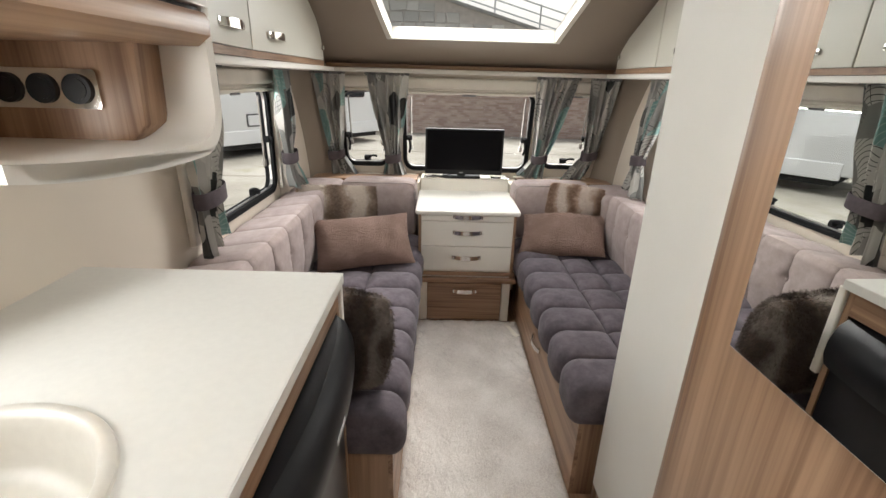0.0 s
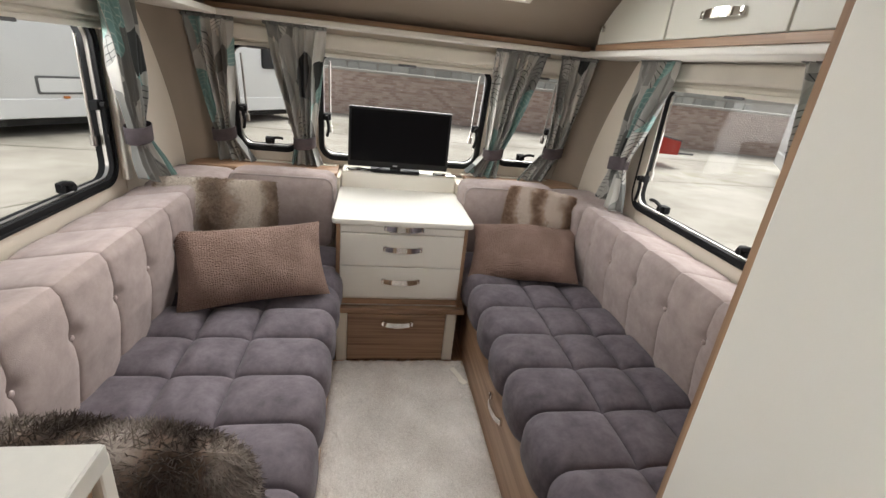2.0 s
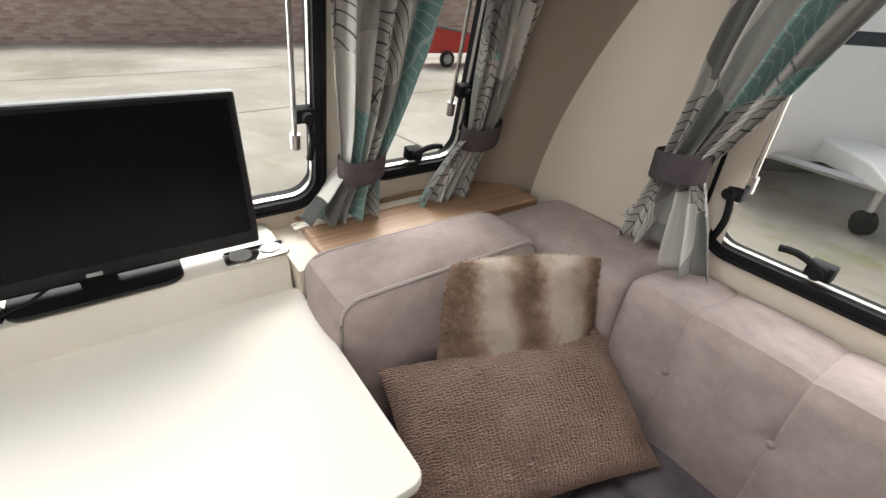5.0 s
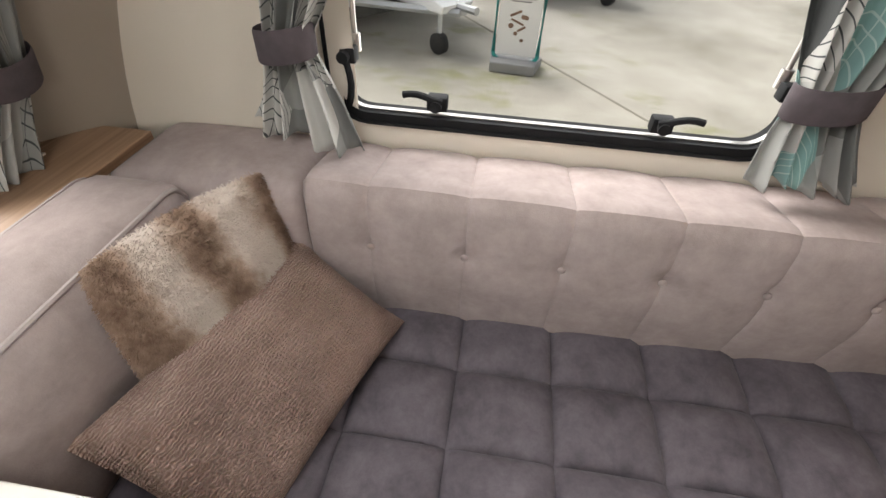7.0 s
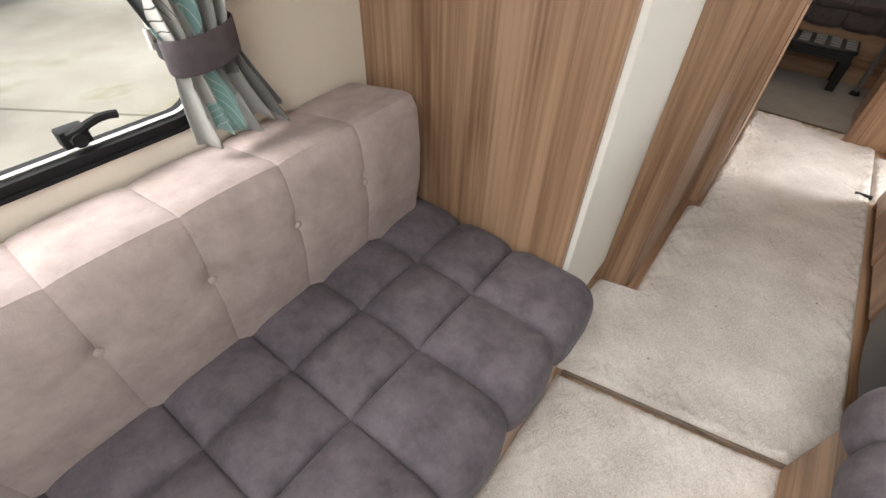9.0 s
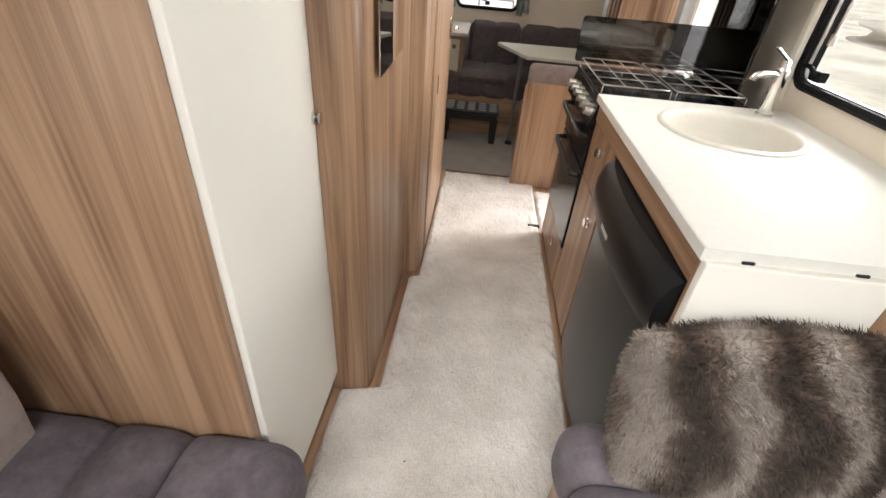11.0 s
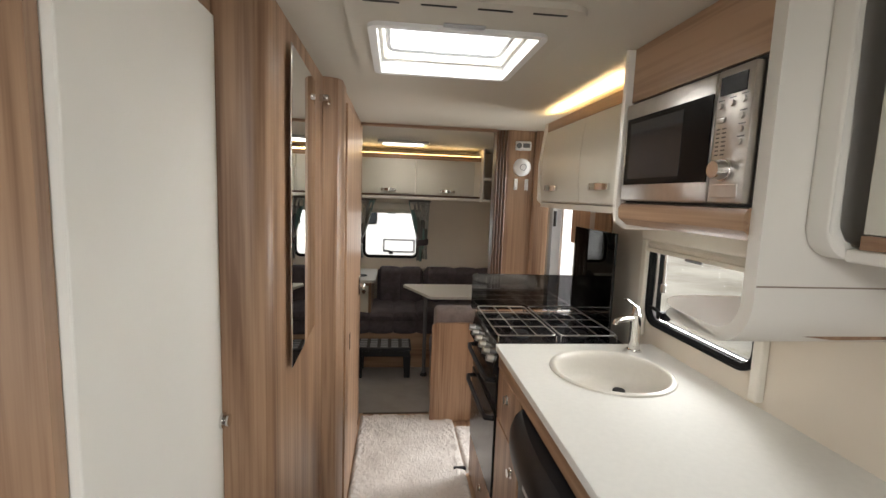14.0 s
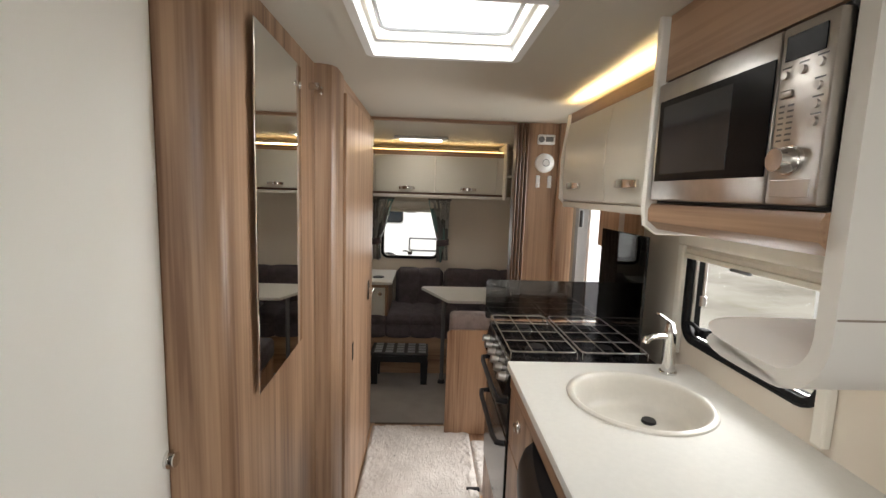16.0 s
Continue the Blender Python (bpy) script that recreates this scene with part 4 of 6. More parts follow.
part("body", box(-0.305, 0.295, 0.47, 0.645, 0.30, 0.8087, b=0.012), PLASTIC, con, smooth=True)
for cx in (-0.22, 0.235):
    pbm = prism(bmesh.new(), rrect(0.125, 0.058, 0.010, 4, cx, 0.497), "z", 0.8087, 0.8184, 0.004)
    pp = part("socket_plate", pbm, CHROME, con, "chrome socket plate", True)
    for k in (-0.030, 0.030):
        part("socket", cyl(bmesh.new(), (cx + k, 0.497, 0.8184), (cx + k, 0.497, 0.8213), 0.021, 24), SOCKET, pp, "round grey socket")

tv = thing("television", "small black flat television on a glass foot, switched off", "television")
part("bezel", box(-0.277, 0.251, 0.515, 0.545, 0.8291, 1.1324, b=0.006), BLACK, tv)
part("screen", box(-0.263, 0.237, 0.512, 0.516, 0.8602, 1.1197), SCREEN, tv, "dark switched-off screen")
part("neck", box(-0.055, 0.0, 0.522, 0.545, 0.8145, 0.8340), BLACK, tv)
part("foot", prism(bmesh.new(), rrect(0.26, 0.12, 0.03, 5, -0.028, 0.53), "z", 0.8106, 0.8175), BLACK, tv, "black oval foot")
part("badge", box(-0.042, -0.018, 0.5135, 0.515, 0.8379, 0.8447), ALU, tv, "small silver badge")
bm = bmesh.new()
tube(bm, [(-0.26, 0.50, 0.8184), (-0.22, 0.49, 0.8262), (-0.17, 0.48, 0.8223), (-0.13, 0.50, 0.8213), (-0.10, 0.53, 0.8262)], 0.003, 6)
tagged(link("cable", bm, BLACK, smooth=True), "thin black television cable on the console", "cable")

# ---- kitchen ----
KX, KY0, KY1, KZ = -0.42, -1.492, -2.516, 0.962      # worktop's front edge, its ends and height
SINK = (-0.765, -2.222, 0.213)
kt = thing("worktop", "off-white laminate worktop with an inset round sink", "worktop")
circ = [(SINK[0] + (SINK[2] - 0.012) * math.cos(a * math.tau / 40), SINK[1] + (SINK[2] - 0.012) * math.sin(a * math.tau / 40)) for a in range(40)]
part("slab", slab([(KX, KY0), (KX, KY1), (XL, KY1), (XL, KY0)], [circ], lambda x, y: (x, y, KZ - 0.028), (0, 0, 0.028)), WORKTOP, kt)
part("edge_band", box(KX, KX + 0.003, KY1, KY0, KZ - 0.026, KZ - 0.001), WORKTOP, kt)

sk = thing("sink", "round stone-coloured composite sink bowl in the worktop", "sink")
bm = bmesh.new()
prof = [(0.195, 0.0), (0.193, 0.005), (0.187, 0.008), (0.180, 0.008), (0.175, 0.004), (0.171, -0.006), (0.168, -0.02), (0.164, -0.05), (0.158, -0.078), (0.150, -0.090), (0.138, -0.097), (0.10, -0.101), (0.05, -0.104), (0.0, -0.104)]
rows = [[bm.verts.new((SINK[0] + r * math.cos(k * math.tau / 48), SINK[1] + r * math.sin(k * math.tau / 48), KZ + z)) for k in range(48)] for r, z in ((q * SINK[2] / 0.195, d) for q, d in prof[:-1])]
for a, b in zip(rows, rows[1:]):
    for k in range(48):
        bm.faces.new((a[k], a[(k + 1) % 48], b[(k + 1) % 48], b[k]))
bm.faces.new(rows[-1])
part("bowl", bm, SINKM, sk, smooth=True)
part("waste", cyl(bmesh.new(), (-0.833, -2.280, KZ - 0.106), (-0.833, -2.280, KZ - 0.094), 0.024, 20, 0.021), BLACK, sk, "black waste plug")

tp = thing("tap", "chrome single-lever mixer tap beside the sink", "tap")
TX, TY = -0.968, -2.435
bm = bmesh.new()
cyl(bm, (TX, TY, KZ), (TX, TY, KZ + 0.007), 0.029, 28)
cyl(bm, (TX, TY, KZ + 0.007), (TX + 0.006, TY + 0.002, KZ + 0.150), 0.023, 28, 0.020)
cyl(bm, (TX + 0.006, TY + 0.002, KZ + 0.150), (TX + 0.007, TY + 0.002, KZ + 0.163), 0.020, 28, 0.012)
part("body", bm, CHROME, tp, smooth=True)
bm = bmesh.new()
tube(bm, [(TX, TY, KZ + 0.128), (TX + 0.035, TY + 0.008, KZ + 0.137), (TX + 0.080, TY + 0.022, KZ + 0.136), (TX + 0.100, TY + 0.028, KZ + 0.130), (TX + 0.104, TY + 0.029, KZ + 0.116)], 0.0125, 14)
part("spout", bm, CHROME, tp, smooth=True)
bm = bmesh.new()
cyl(bm, (TX + 0.007, TY + 0.002, KZ + 0.160), (TX + 0.010, TY + 0.003, KZ + 0.182), 0.016, 22, 0.013)
xf(bx(bm, -0.012, 0.070, -0.009, 0.009, -0.003, 0.004, 0.003), Matrix.Identity(4))
for v_ in bm.verts:
    if abs(v_.co.z) < 0.02:
        v_.co = pose(TX + 0.006, TY + 0.003, KZ + 0.180, 0, -32, 15) @ v_.co
part("lever", bm, CHROME, tp, smooth=True)

kb = thing("kitchen_cabinet", "wood-grain kitchen base cabinet with drawer and door", "cabinet")
part("end_panel", box(XL, KX - 0.012, KY0 - 0.03, KY0 - 0.012, 0.0, KZ - 0.028), WOOD, kb)
part("top_rail", box(KX - 0.03, KX - 0.012, KY1, KY0 - 0.03, 0.865, KZ - 0.028), WOOD_Y, kb)
part("carcass", box(XL, KX - 0.05, KY1, -2.175, 0.0, 0.80), WOOD, kb)
d = part("drawer", box(KX - 0.032, KX - 0.014, KY1 + 0.004, -2.180, 0.655, 0.86, b=0.002), WOOD, kb)
push_knob(d, basis((KX - 0.014, -2.346, 0.80), (0, 1, 0), (0, 0, 1)), 0.016)
d = part("door", box(KX - 0.032, KX - 0.014, KY1 + 0.004, -2.180, 0.06, 0.648, b=0.002), WOOD, kb)
push_knob(d, basis((KX - 0.014, -2.247, 0.57), (0, 1, 0), (0, 0, 1)), 0.016)
part("plinth", box(KX - 0.09, KX - 0.06, KY1, KY0 - 0.02, 0.0, 0.06), WOOD_Y, kb)

fr = thing("fridge", "black built-in fridge under the worktop", "fridge")
part("body", box(XL, KX - 0.05, -2.164, KY0 - 0.035, 0.06, 0.855), BLACK, fr)
FY0, FY1 = -2.159, KY0 - 0.035


def bowed(profile, bow, n=16):
    """A front of the given section (x, z), bulging into the aisle between its ends."""
    bm = bmesh.new()
    rows = []
    for i in range(n + 1):
        u = i / n
        d = bow * math.sin(math.pi * u) ** 0.7
        rows.append([bm.verts.new((x + (d if x > KX - 0.049 else 0.0), FY0 + (FY1 - FY0) * u, z)) for x, z in profile])
    m = len(profile)
    for p, q in zip(rows, rows[1:]):
        for k in range(m):
            bm.faces.new((p[k], p[(k + 1) % m], q[(k + 1) % m], q[k]))
    bm.faces.new(rows[0])
    bm.faces.new(rows[-1][::-1])
    return bm


part("door", bowed([(KX - 0.05, 0.10), (KX - 0.022, 0.10), (KX - 0.014, 0.108), (KX - 0.014, 0.70), (KX - 0.05, 0.70)], 0.034), FRIDGE, fr, "satin black bowed door", True)
part("control_panel", bowed([(KX - 0.05, 0.703), (KX - 0.010, 0.703), (KX + 0.014, 0.716), (KX + 0.026, 0.752), (KX + 0.026, 0.792), (KX + 0.010, 0.838), (KX - 0.012, 0.857), (KX - 0.05, 0.857)], 0.036), GRIP, fr, "bulging black plastic top grip", True)
part("badge", box(KX + 0.060, KX + 0.0632, -1.880, -1.810, 0.765, 0.777), ALU, fr, "small silver badge")

fl = thing("worktop_flap", "white folded-down worktop extension on the cabinet end", "flap")
part("board", box(-0.765, KX - 0.004, KY0 - 0.008, KY0 + 0.016, 0.66, 0.938, b=0.004), WHITE, fl)
part("hinge", box(-0.712, -0.690, KY0 - 0.006, KY0 + 0.004, 0.938, 0.943), BLACK, fl, "black hinge")
part("hinge", box(-0.512, -0.490, KY0 - 0.006, KY0 + 0.004, 0.938, 0.943), BLACK, fl, "black hinge")

# cooker
CY0, CY1 = -2.522, -3.08
ck = thing("cooker", "black gas cooker with hob, grill and oven", "cooker")
part("body", box(XL + 0.12, KX - 0.03, CY1, CY0, 0.06, 0.93), ENAMEL, ck)
part("hob_plate", box(XL + 0.10, KX - 0.01, CY1, CY0, 0.93, 0.952, b=0.005), ENAMEL, ck, "glossy black hob")
bm = prism(bmesh.new(), [(KX - 0.03, 0.93), (KX - 0.012, 0.93), (KX + 0.012, 0.83), (KX - 0.03, 0.83)], "y", CY1, CY0)
part("control_panel", bm, ENAMEL, ck)
for k in range(6):
    y = CY0 - 0.05 - 0.088 * k
    bm = bmesh.new()
    cyl(bm, (KX - 0.002, y, 0.88), (KX + 0.028, y, 0.886), 0.019, 18, 0.016)
    part("knob", bm, STEEL, ck, "steel control knob", True)
for z0, z1, nm in ((0.66, 0.82, "grill_door"), (0.27, 0.65, "oven_door")):
    d = part(nm, box(KX - 0.035, KX - 0.008, CY1 + 0.004, CY0 - 0.004, z0, z1, b=0.005), ENAMEL, ck, "glossy black glass door")
    bm = bmesh.new()
    zz = z1 - 0.035
    tube(bm, [(KX - 0.01, CY0 - 0.04, zz), (KX + 0.020, CY0 - 0.05, zz), (KX + 0.027, CY0 - 0.10, zz), (KX + 0.027, CY1 + 0.10, zz), (KX + 0.020, CY1 + 0.05, zz), (KX - 0.01, CY1 + 0.04, zz)], 0.011, 10)
    part("handle", bm, BLACK, d, "black bar handle", True)
d = part("drawer", box(KX - 0.03, KX - 0.012, CY1 + 0.004, CY0 - 0.004, 0.05, 0.26, b=0.002), WOOD, ck, "wood-grain pan drawer")
push_knob(d, basis((KX - 0.012, CY0 - 0.22, 0.17), (0, 1, 0), (0, 0, 1)), 0.016)
for cx, cy in ((-0.56, -2.668), (-0.56, -2.939), (-0.83, -2.668), (-0.83, -2.939)):
    bm = bmesh.new()
    cyl(bm, (cx, cy, 0.952), (cx, cy, 0.962), 0.045, 20, 0.04)
    cyl(bm, (cx, cy, 0.962), (cx, cy, 0.970), 0.034, 20)
    part("burner", bm, BLACK, ck, "black burner cap", True)
for cx in (-0.56, -0.83):
    bm = bmesh.new()
    z = 0.986
    x0, x1, y0, y1 = cx - 0.125, cx + 0.125, CY1 + 0.03, CY0 - 0.03
    tube(bm, [(x, y, z) for x, y in rrect(x1 - x0, y1 - y0, 0.02, 3, cx, (y0 + y1) / 2)], 0.0030, 6, True)
    ps = part("pan_support", bm, STEEL, ck, "bright wire pan support", True)
    for y in (y0 + 0.13, y1 - 0.13, (y0 + y1) / 2):
        part("wire", tube(bmesh.new(), [(x0, y, z), (x1, y, z)], 0.0022, 6), STEEL, ps, smooth=True)
    for x in (cx - 0.04, cx + 0.04):
        part("wire", tube(bmesh.new(), [(x, y0, z), (x, y1, z)], 0.0022, 6), STEEL, ps, smooth=True)
    for x in (x0, x1):
        for y in (y0, y1):
            part("foot", tube(bmesh.new(), [(x, y, z), (x, y, 0.952)], 0.003, 6), CHROME, ps, smooth=True)
part("lid", box(-0.972, -0.960, CY1 - 0.015, CY0 - 0.125, 0.955, 1.418, b=0.003), DARK_LID, ck, "raised black glass lid against the wall")
gs = part("glass_screen", prism(bmesh.new(), rrect(0.555, 0.19, 0.015, 4, -0.6825, 1.062), "y", CY1 + 0.012, CY1 + 0.018), SMOKED, ck, "smoked glass side screen")
gs.visible_shadow = False
part("cooker_side", box(XL, KX - 0.02, CY1 - 0.02, CY1 - 0.002, 0.0, 0.95), WOOD, ck, "wood-grain end panel")

# microwave cupboard
mwc = thing("microwave_cupboard", "wood and white overhead cupboard housing the microwave", "cupboard")
MX, M0, M1 = -0.655, -1.548, -2.035  # -1.553, -2.132
part("top_panel", box(XL, MX - 0.008, M1, M0, 1.840, ZC - 0.002), WOOD_Y, mwc, "wood-grain panel")
bm = prism(bmesh.new(), [(XL, 1.554), (MX, 1.554), (MX + 0.008, 1.54), (MX + 0.006, 1.512), (MX - 0.02, 1.492), (XL, 1.488)], "y", M1, M0)
part("bottom_rail", bm, WOOD_Y, mwc, "rounded wood-grain rail", True)
part("far_side", prism(bmesh.new(), [(XL, 1.478), (MX - 0.02, 1.478), (MX + 0.012, 1.50), (MX + 0.016, 1.54), (MX + 0.012, ZC - 0.002), (XL, ZC - 0.002)], "y", M1 - 0.02, M1, 0.004), WHITE, mwc, "off-white side panel")
# end panel that sweeps round into the shelf below
outer, inner = [], []
R = 0.10
zs = 1.278
for k in range(9):
    a = radians(90 * k / 8)
    outer.append((M0 + 0.03 - R + R * math.cos(a), zs + R - R * math.sin(a)))
    inner.append((M0 + 0.03 - R + (R - 0.03) * math.cos(a), zs + R - (R - 0.03) * math.sin(a)))
tip = [-1.70 - 0.21 * math.sin(radians(90 * k / 8)) for k in range(9)]
poly = [(M0 + 0.03, ZC)] + outer + [(y, zs) for y in tip] + [(y, zs + 0.03) for y in tip[::-1]] + inner[::-1] + [(M0, ZC)]
bm = bmesh.new()
prism(bm, poly, "x", XL, MX - 0.006)
for v in bm.verts:
    if v.co.x > MX - 0.1 and v.co.y < -1.70:      # the shelf's corner is rounded in plan
        d = min(1.0, (-1.70 - v.co.y) / 0.21)
        v.co.x -= 0.15 * (1 - math.sqrt(max(0.0, 1 - d * d)))
part("end_panel", bm, WHITE, mwc, "white end panel sweeping round into a shelf", True)
part("seam", box(XL, MX - 0.008, M0 + 0.0295, M0 + 0.0312, 1.409, 1.412), TAUPE, mwc)
bm = prism(bmesh.new(), [(XL, 1.298), (-0.87, 1.298), (-0.795, 1.305), (-0.765, 1.34), (-0.757, 1.50), (XL, 1.50)], "y", M0 - 0.085, M0 - 0.001, 0.003)
bk = part("socket_box", bm, WOOD, mwc, "wood-grain box with sockets", True)
bm = prism(bmesh.new(), rrect(0.215, 0.074, 0.008, 3, -0.945, 1.405), "y", M0 - 0.092, M0 - 0.085)
pl_ = part("socket_plate", bm, CHROME, bk, "chrome socket frame", True)
for k in range(3):
    x = -0.945 + 0.068 * (k - 1)
    bm = cyl(bmesh.new(), (x, M0 - 0.091, 1.405), (x, M0 - 0.098, 1.405), 0.028, 20)
    cyl(bm, (x, M0 - 0.097, 1.405), (x, M0 - 0.100, 1.405), 0.020, 20)
    part("socket", bm, BLACK, bk, "round black socket", True)

mw = thing("microwave", "brushed steel microwave oven built in over the worktop", "microwave")
part("casing", box(XL + 0.05, MX - 0.02, M1 + 0.006, M0 - 0.004, 1.558, 1.832), STEEL, mw)
part("trim", box(MX - 0.022, MX - 0.012, M1 + 0.002, M0 - 0.002, 1.556, 1.838), BLACK, mw, "black trim gap")
d = part("door", box(MX - 0.012, MX + 0.012, M1 + 0.012, M0 - 0.107, 1.562, 1.828, b=0.005), STEEL, mw, "brushed steel door", True)
part("door_glass", box(MX + 0.012, MX + 0.0145, M1 + 0.030, M0 - 0.110, 1.606, 1.786), SCREEN, d, "dark glass")
part("inner_glass", box(MX + 0.0145, MX + 0.0152, M1 + 0.05, M0 - 0.205, 1.622, 1.772), DARKGLASS, d, "dark viewing window")
cp = part("control_panel", box(MX - 0.012, MX + 0.012, M0 - 0.104, M0 - 0.006, 1.562, 1.828, b=0.005), STEEL, mw, "brushed steel control panel", True)
part("display", box(MX + 0.012, MX + 0.014, M0 - 0.092, M0 - 0.022, 1.776, 1.812), SCREEN, cp, "dark display")
for dy, z in [(0, 1.756), (0.5, 1.758), (1, 1.760), (1, 1.729), (1, 1.704), (1, 1.680)]:
    y = M0 - 0.088 + 0.062 * dy
    part("button", cyl(bmesh.new(), (MX + 0.012, y, z), (MX + 0.0165, y, z), 0.0062, 14), STEEL, cp, "round steel button", True)
    part("legend", box(MX + 0.012, MX + 0.0123, y - 0.009, y + 0.009, z + 0.0095, z + 0.012), GREY, cp)
part("button", box(MX + 0.012, MX + 0.016, M0 - 0.094, M0 - 0.070, 1.722, 1.733, b=0.003), STEEL, cp, "oval steel button", True)
for k in range(7):
    for a, b in ((0.094, 0.084), (0.078, 0.066)):
        part("legend", box(MX + 0.012, MX + 0.0123, M0 - a, M0 - b, 1.658 + 0.0085 * k, 1.661 + 0.0085 * k), GREY, cp)
bm = bmesh.new()
cyl(bm, (MX + 0.012, M0 - 0.058, 1.628), (MX + 0.018, M0 - 0.058, 1.628), 0.022, 24)
cyl(bm, (MX + 0.018, M0 - 0.058, 1.628), (MX + 0.040, M0 - 0.058, 1.628), 0.020, 24, 0.017)
part("dial", bm, CHROME, cp, "round polished dial", True)
part("release_button", box(MX + 0.012, MX + 0.014, M0 - 0.094, M0 - 0.020, 1.574, 1.600, b=0.001), STEEL, cp, "door release plate")

# kitchen overhead lockers
kl = thing("kitchen_lockers", "curved cream overhead lockers over the hob", "locker")
LX, L0, L1 = -0.745, M1 - 0.022, -3.07
part("carcass", prism(bmesh.new(), [(XL, 1.542), (LX - 0.02, 1.542), (LX - 0.02, 1.896), (XL, 1.896)], "y", L1, L0), PLASTIC, kl)
ym = -2.576
for a, b, hy in ((ym + 0.002, L0 - 0.003, -2.372), (L1 + 0.003, ym - 0.002, -2.895)):
    curve = [(LX - 0.02, 1.548), (LX - 0.004, 1.548), (LX + 0.003, 1.626), (LX + 0.004, 1.719), (LX - 0.002, 1.813), (LX - 0.014, 1.894), (LX - 0.03, 1.894)]
    d = part("door", prism(bmesh.new(), curve, "y", a, b, 0.002), LOCKER, kl, "glossy cream curved door", True)
    bow_handle(d, basis((LX + 0.003, hy, 1.610), (0, 1, 0), (0, 0, 1)), 0.15)
part("end_panel", prism(bmesh.new(), [(XL, 1.522), (LX - 0.02, 1.522), (LX + 0.012, 1.553), (LX + 0.014, 1.730), (LX - 0.01, 1.938), (XL, 1.969)], "y", L1 - 0.02, L1, 0.004), WHITE, kl, "off-white end panel")
part("under_board", box(XL, LX - 0.005, L1, L0, 1.516, 1.540), CEIL, kl, "pale under-board")
part("light_board", box(LX - 0.035, LX - 0.02, L1, L0, 1.898, 1.943), WOOD_Y, kl, "wood-grain pelmet")
led = link("led_strip", box(LX - 0.06, LX - 0.045, L1 + 0.02, L0 - 0.02, 1.922, 1.929), LED)
tagged(led, "warm glowing strip light above the overhead lockers", "strip light")
area_lamp("strip_glow", look((LX - 0.05, (L0 + L1) / 2, 1.932), (LX + 0.15, (L0 + L1) / 2, 2.1)), 0.95, 0.01, 4.4, (1.0, 0.74, 0.36))
dl = link("spot_light", cyl(bmesh.new(), (LX - 0.10, -2.376, 1.511), (LX - 0.10, -2.376, 1.517), 0.018, 16), LAMP)
tagged(dl, "small round under-locker spot light", "lamp")

# ---- wardrobe side ----
wd = thing("wardrobe", "tall wood-grain wardrobe with a cream door", "wardrobe")
part("side_panel", box(0.416, XR, -1.346, -1.324, 0.0, ZC), WOOD, wd, "wood-grain side panel")
d = part("door", box(0.402, 0.424, -1.824, -1.349, 0.10, 1.922, b=0.003), WARDROBE, wd, "tall cream door")
push_knob(d, basis((0.402, -1.816, 1.012), (0, 1, 0), (0, 0, 1)) @ Matrix.Rotation(math.pi, 4, "Y"), 0.015)
part("header", box(0.410, 0.436, -1.826, -1.347, 1.927, ZC - 0.001), WOOD_Y, wd)
part("carcass", box(0.436, XR, -1.828, -1.347, 0.0, ZC), WOOD, wd)
part("plinth", box(0.425, 0.436, -1.826, -1.347, 0.0, 0.095), WOOD_Y, wd)
part("catch", box(0.40, 0.412, -1.465, -1.423, 0.045, 0.07), BLACK, wd, "black catch")

mc = thing("mirror_cupboard", "wood-grain cupboard with a long mirror", "cupboard")
bm = prism(bmesh.new(), [(XR, -1.829), (0.365, -1.829), (0.335, -1.832), (0.312, -1.842), (0.298, -1.858), (0.292, -1.880), (0.292, -2.578), (XR, -2.578)], "z", 0.0, ZC)
part("body", bm, WOOD, mc, smooth=True)
part("mirror", xf(box(-0.0025, 0.0025, -0.1975, 0.2135, 1.075, 1.927, b=0.0015), pose(0.2835, -2.1935, 0, 0, 0, 1.7)), MIRROR, mc, "long frameless mirror")
for y, z in ((-2.326, 1.896), (-2.068, 1.834)):
    part("mirror_clip", cyl(bmesh.new(), (0.287, y, z - 0.03), (0.280, y, z - 0.03), 0.006, 12), CHROME, mc, "chrome mirror screw", True)
bm = bmesh.new()
cyl(bm, (0.292, -2.505, 1.897), (0.259, -2.505, 1.897), 0.012, 16)
cyl(bm, (0.269, -2.505, 1.897), (0.269, -2.578, 1.897), 0.009, 12)
bx(bm, 0.262, 0.276, -2.610, -2.568, 1.884, 1.911, 0.004)
part("latch", bm, CHROME, mc, "chrome door-stay latch", True)

wp = thing("partition_post", "rounded wood-grain post by the washroom door", "post")
bm = prism(bmesh.new(), [(XR, -2.578), (0.27, -2.578), (0.236, -2.594), (0.222, -2.626), (0.222, -2.747), (XR, -2.747)], "z", 0.0, ZC)
part("post", bm, WOOD, wp, smooth=True)

bd = tagged(new("door_1"), "wood-grain washroom door with a chrome lever", "door", kind="structure")
part("leaf", box(0.217, 0.245, -3.577, -2.789, 0.015, 1.938, b=0.004), WOOD, bd)
part("frame", box(0.23, 0.29, -2.789, -2.747, 0.0, 1.969), WOOD, bd)
part("frame", box(0.23, 0.29, -3.635, -3.586, 0.0, 1.969), WOOD, bd)
part("frame", box(0.23, 0.29, -3.635, -2.747, 1.938, ZC), WOOD_Y, bd)
bm = bmesh.new()
cyl(bm, (0.218, -3.499, 1.0), (0.182, -3.499, 1.0), 0.010, 12)
tube(bm, [(0.184, -3.499, 1.0), (0.182, -3.479, 1.0), (0.182, -3.392, 1.003)], 0.008, 10)
bx(bm, 0.210, 0.218, -3.528, -3.470, 0.94, 1.05, 0.003)
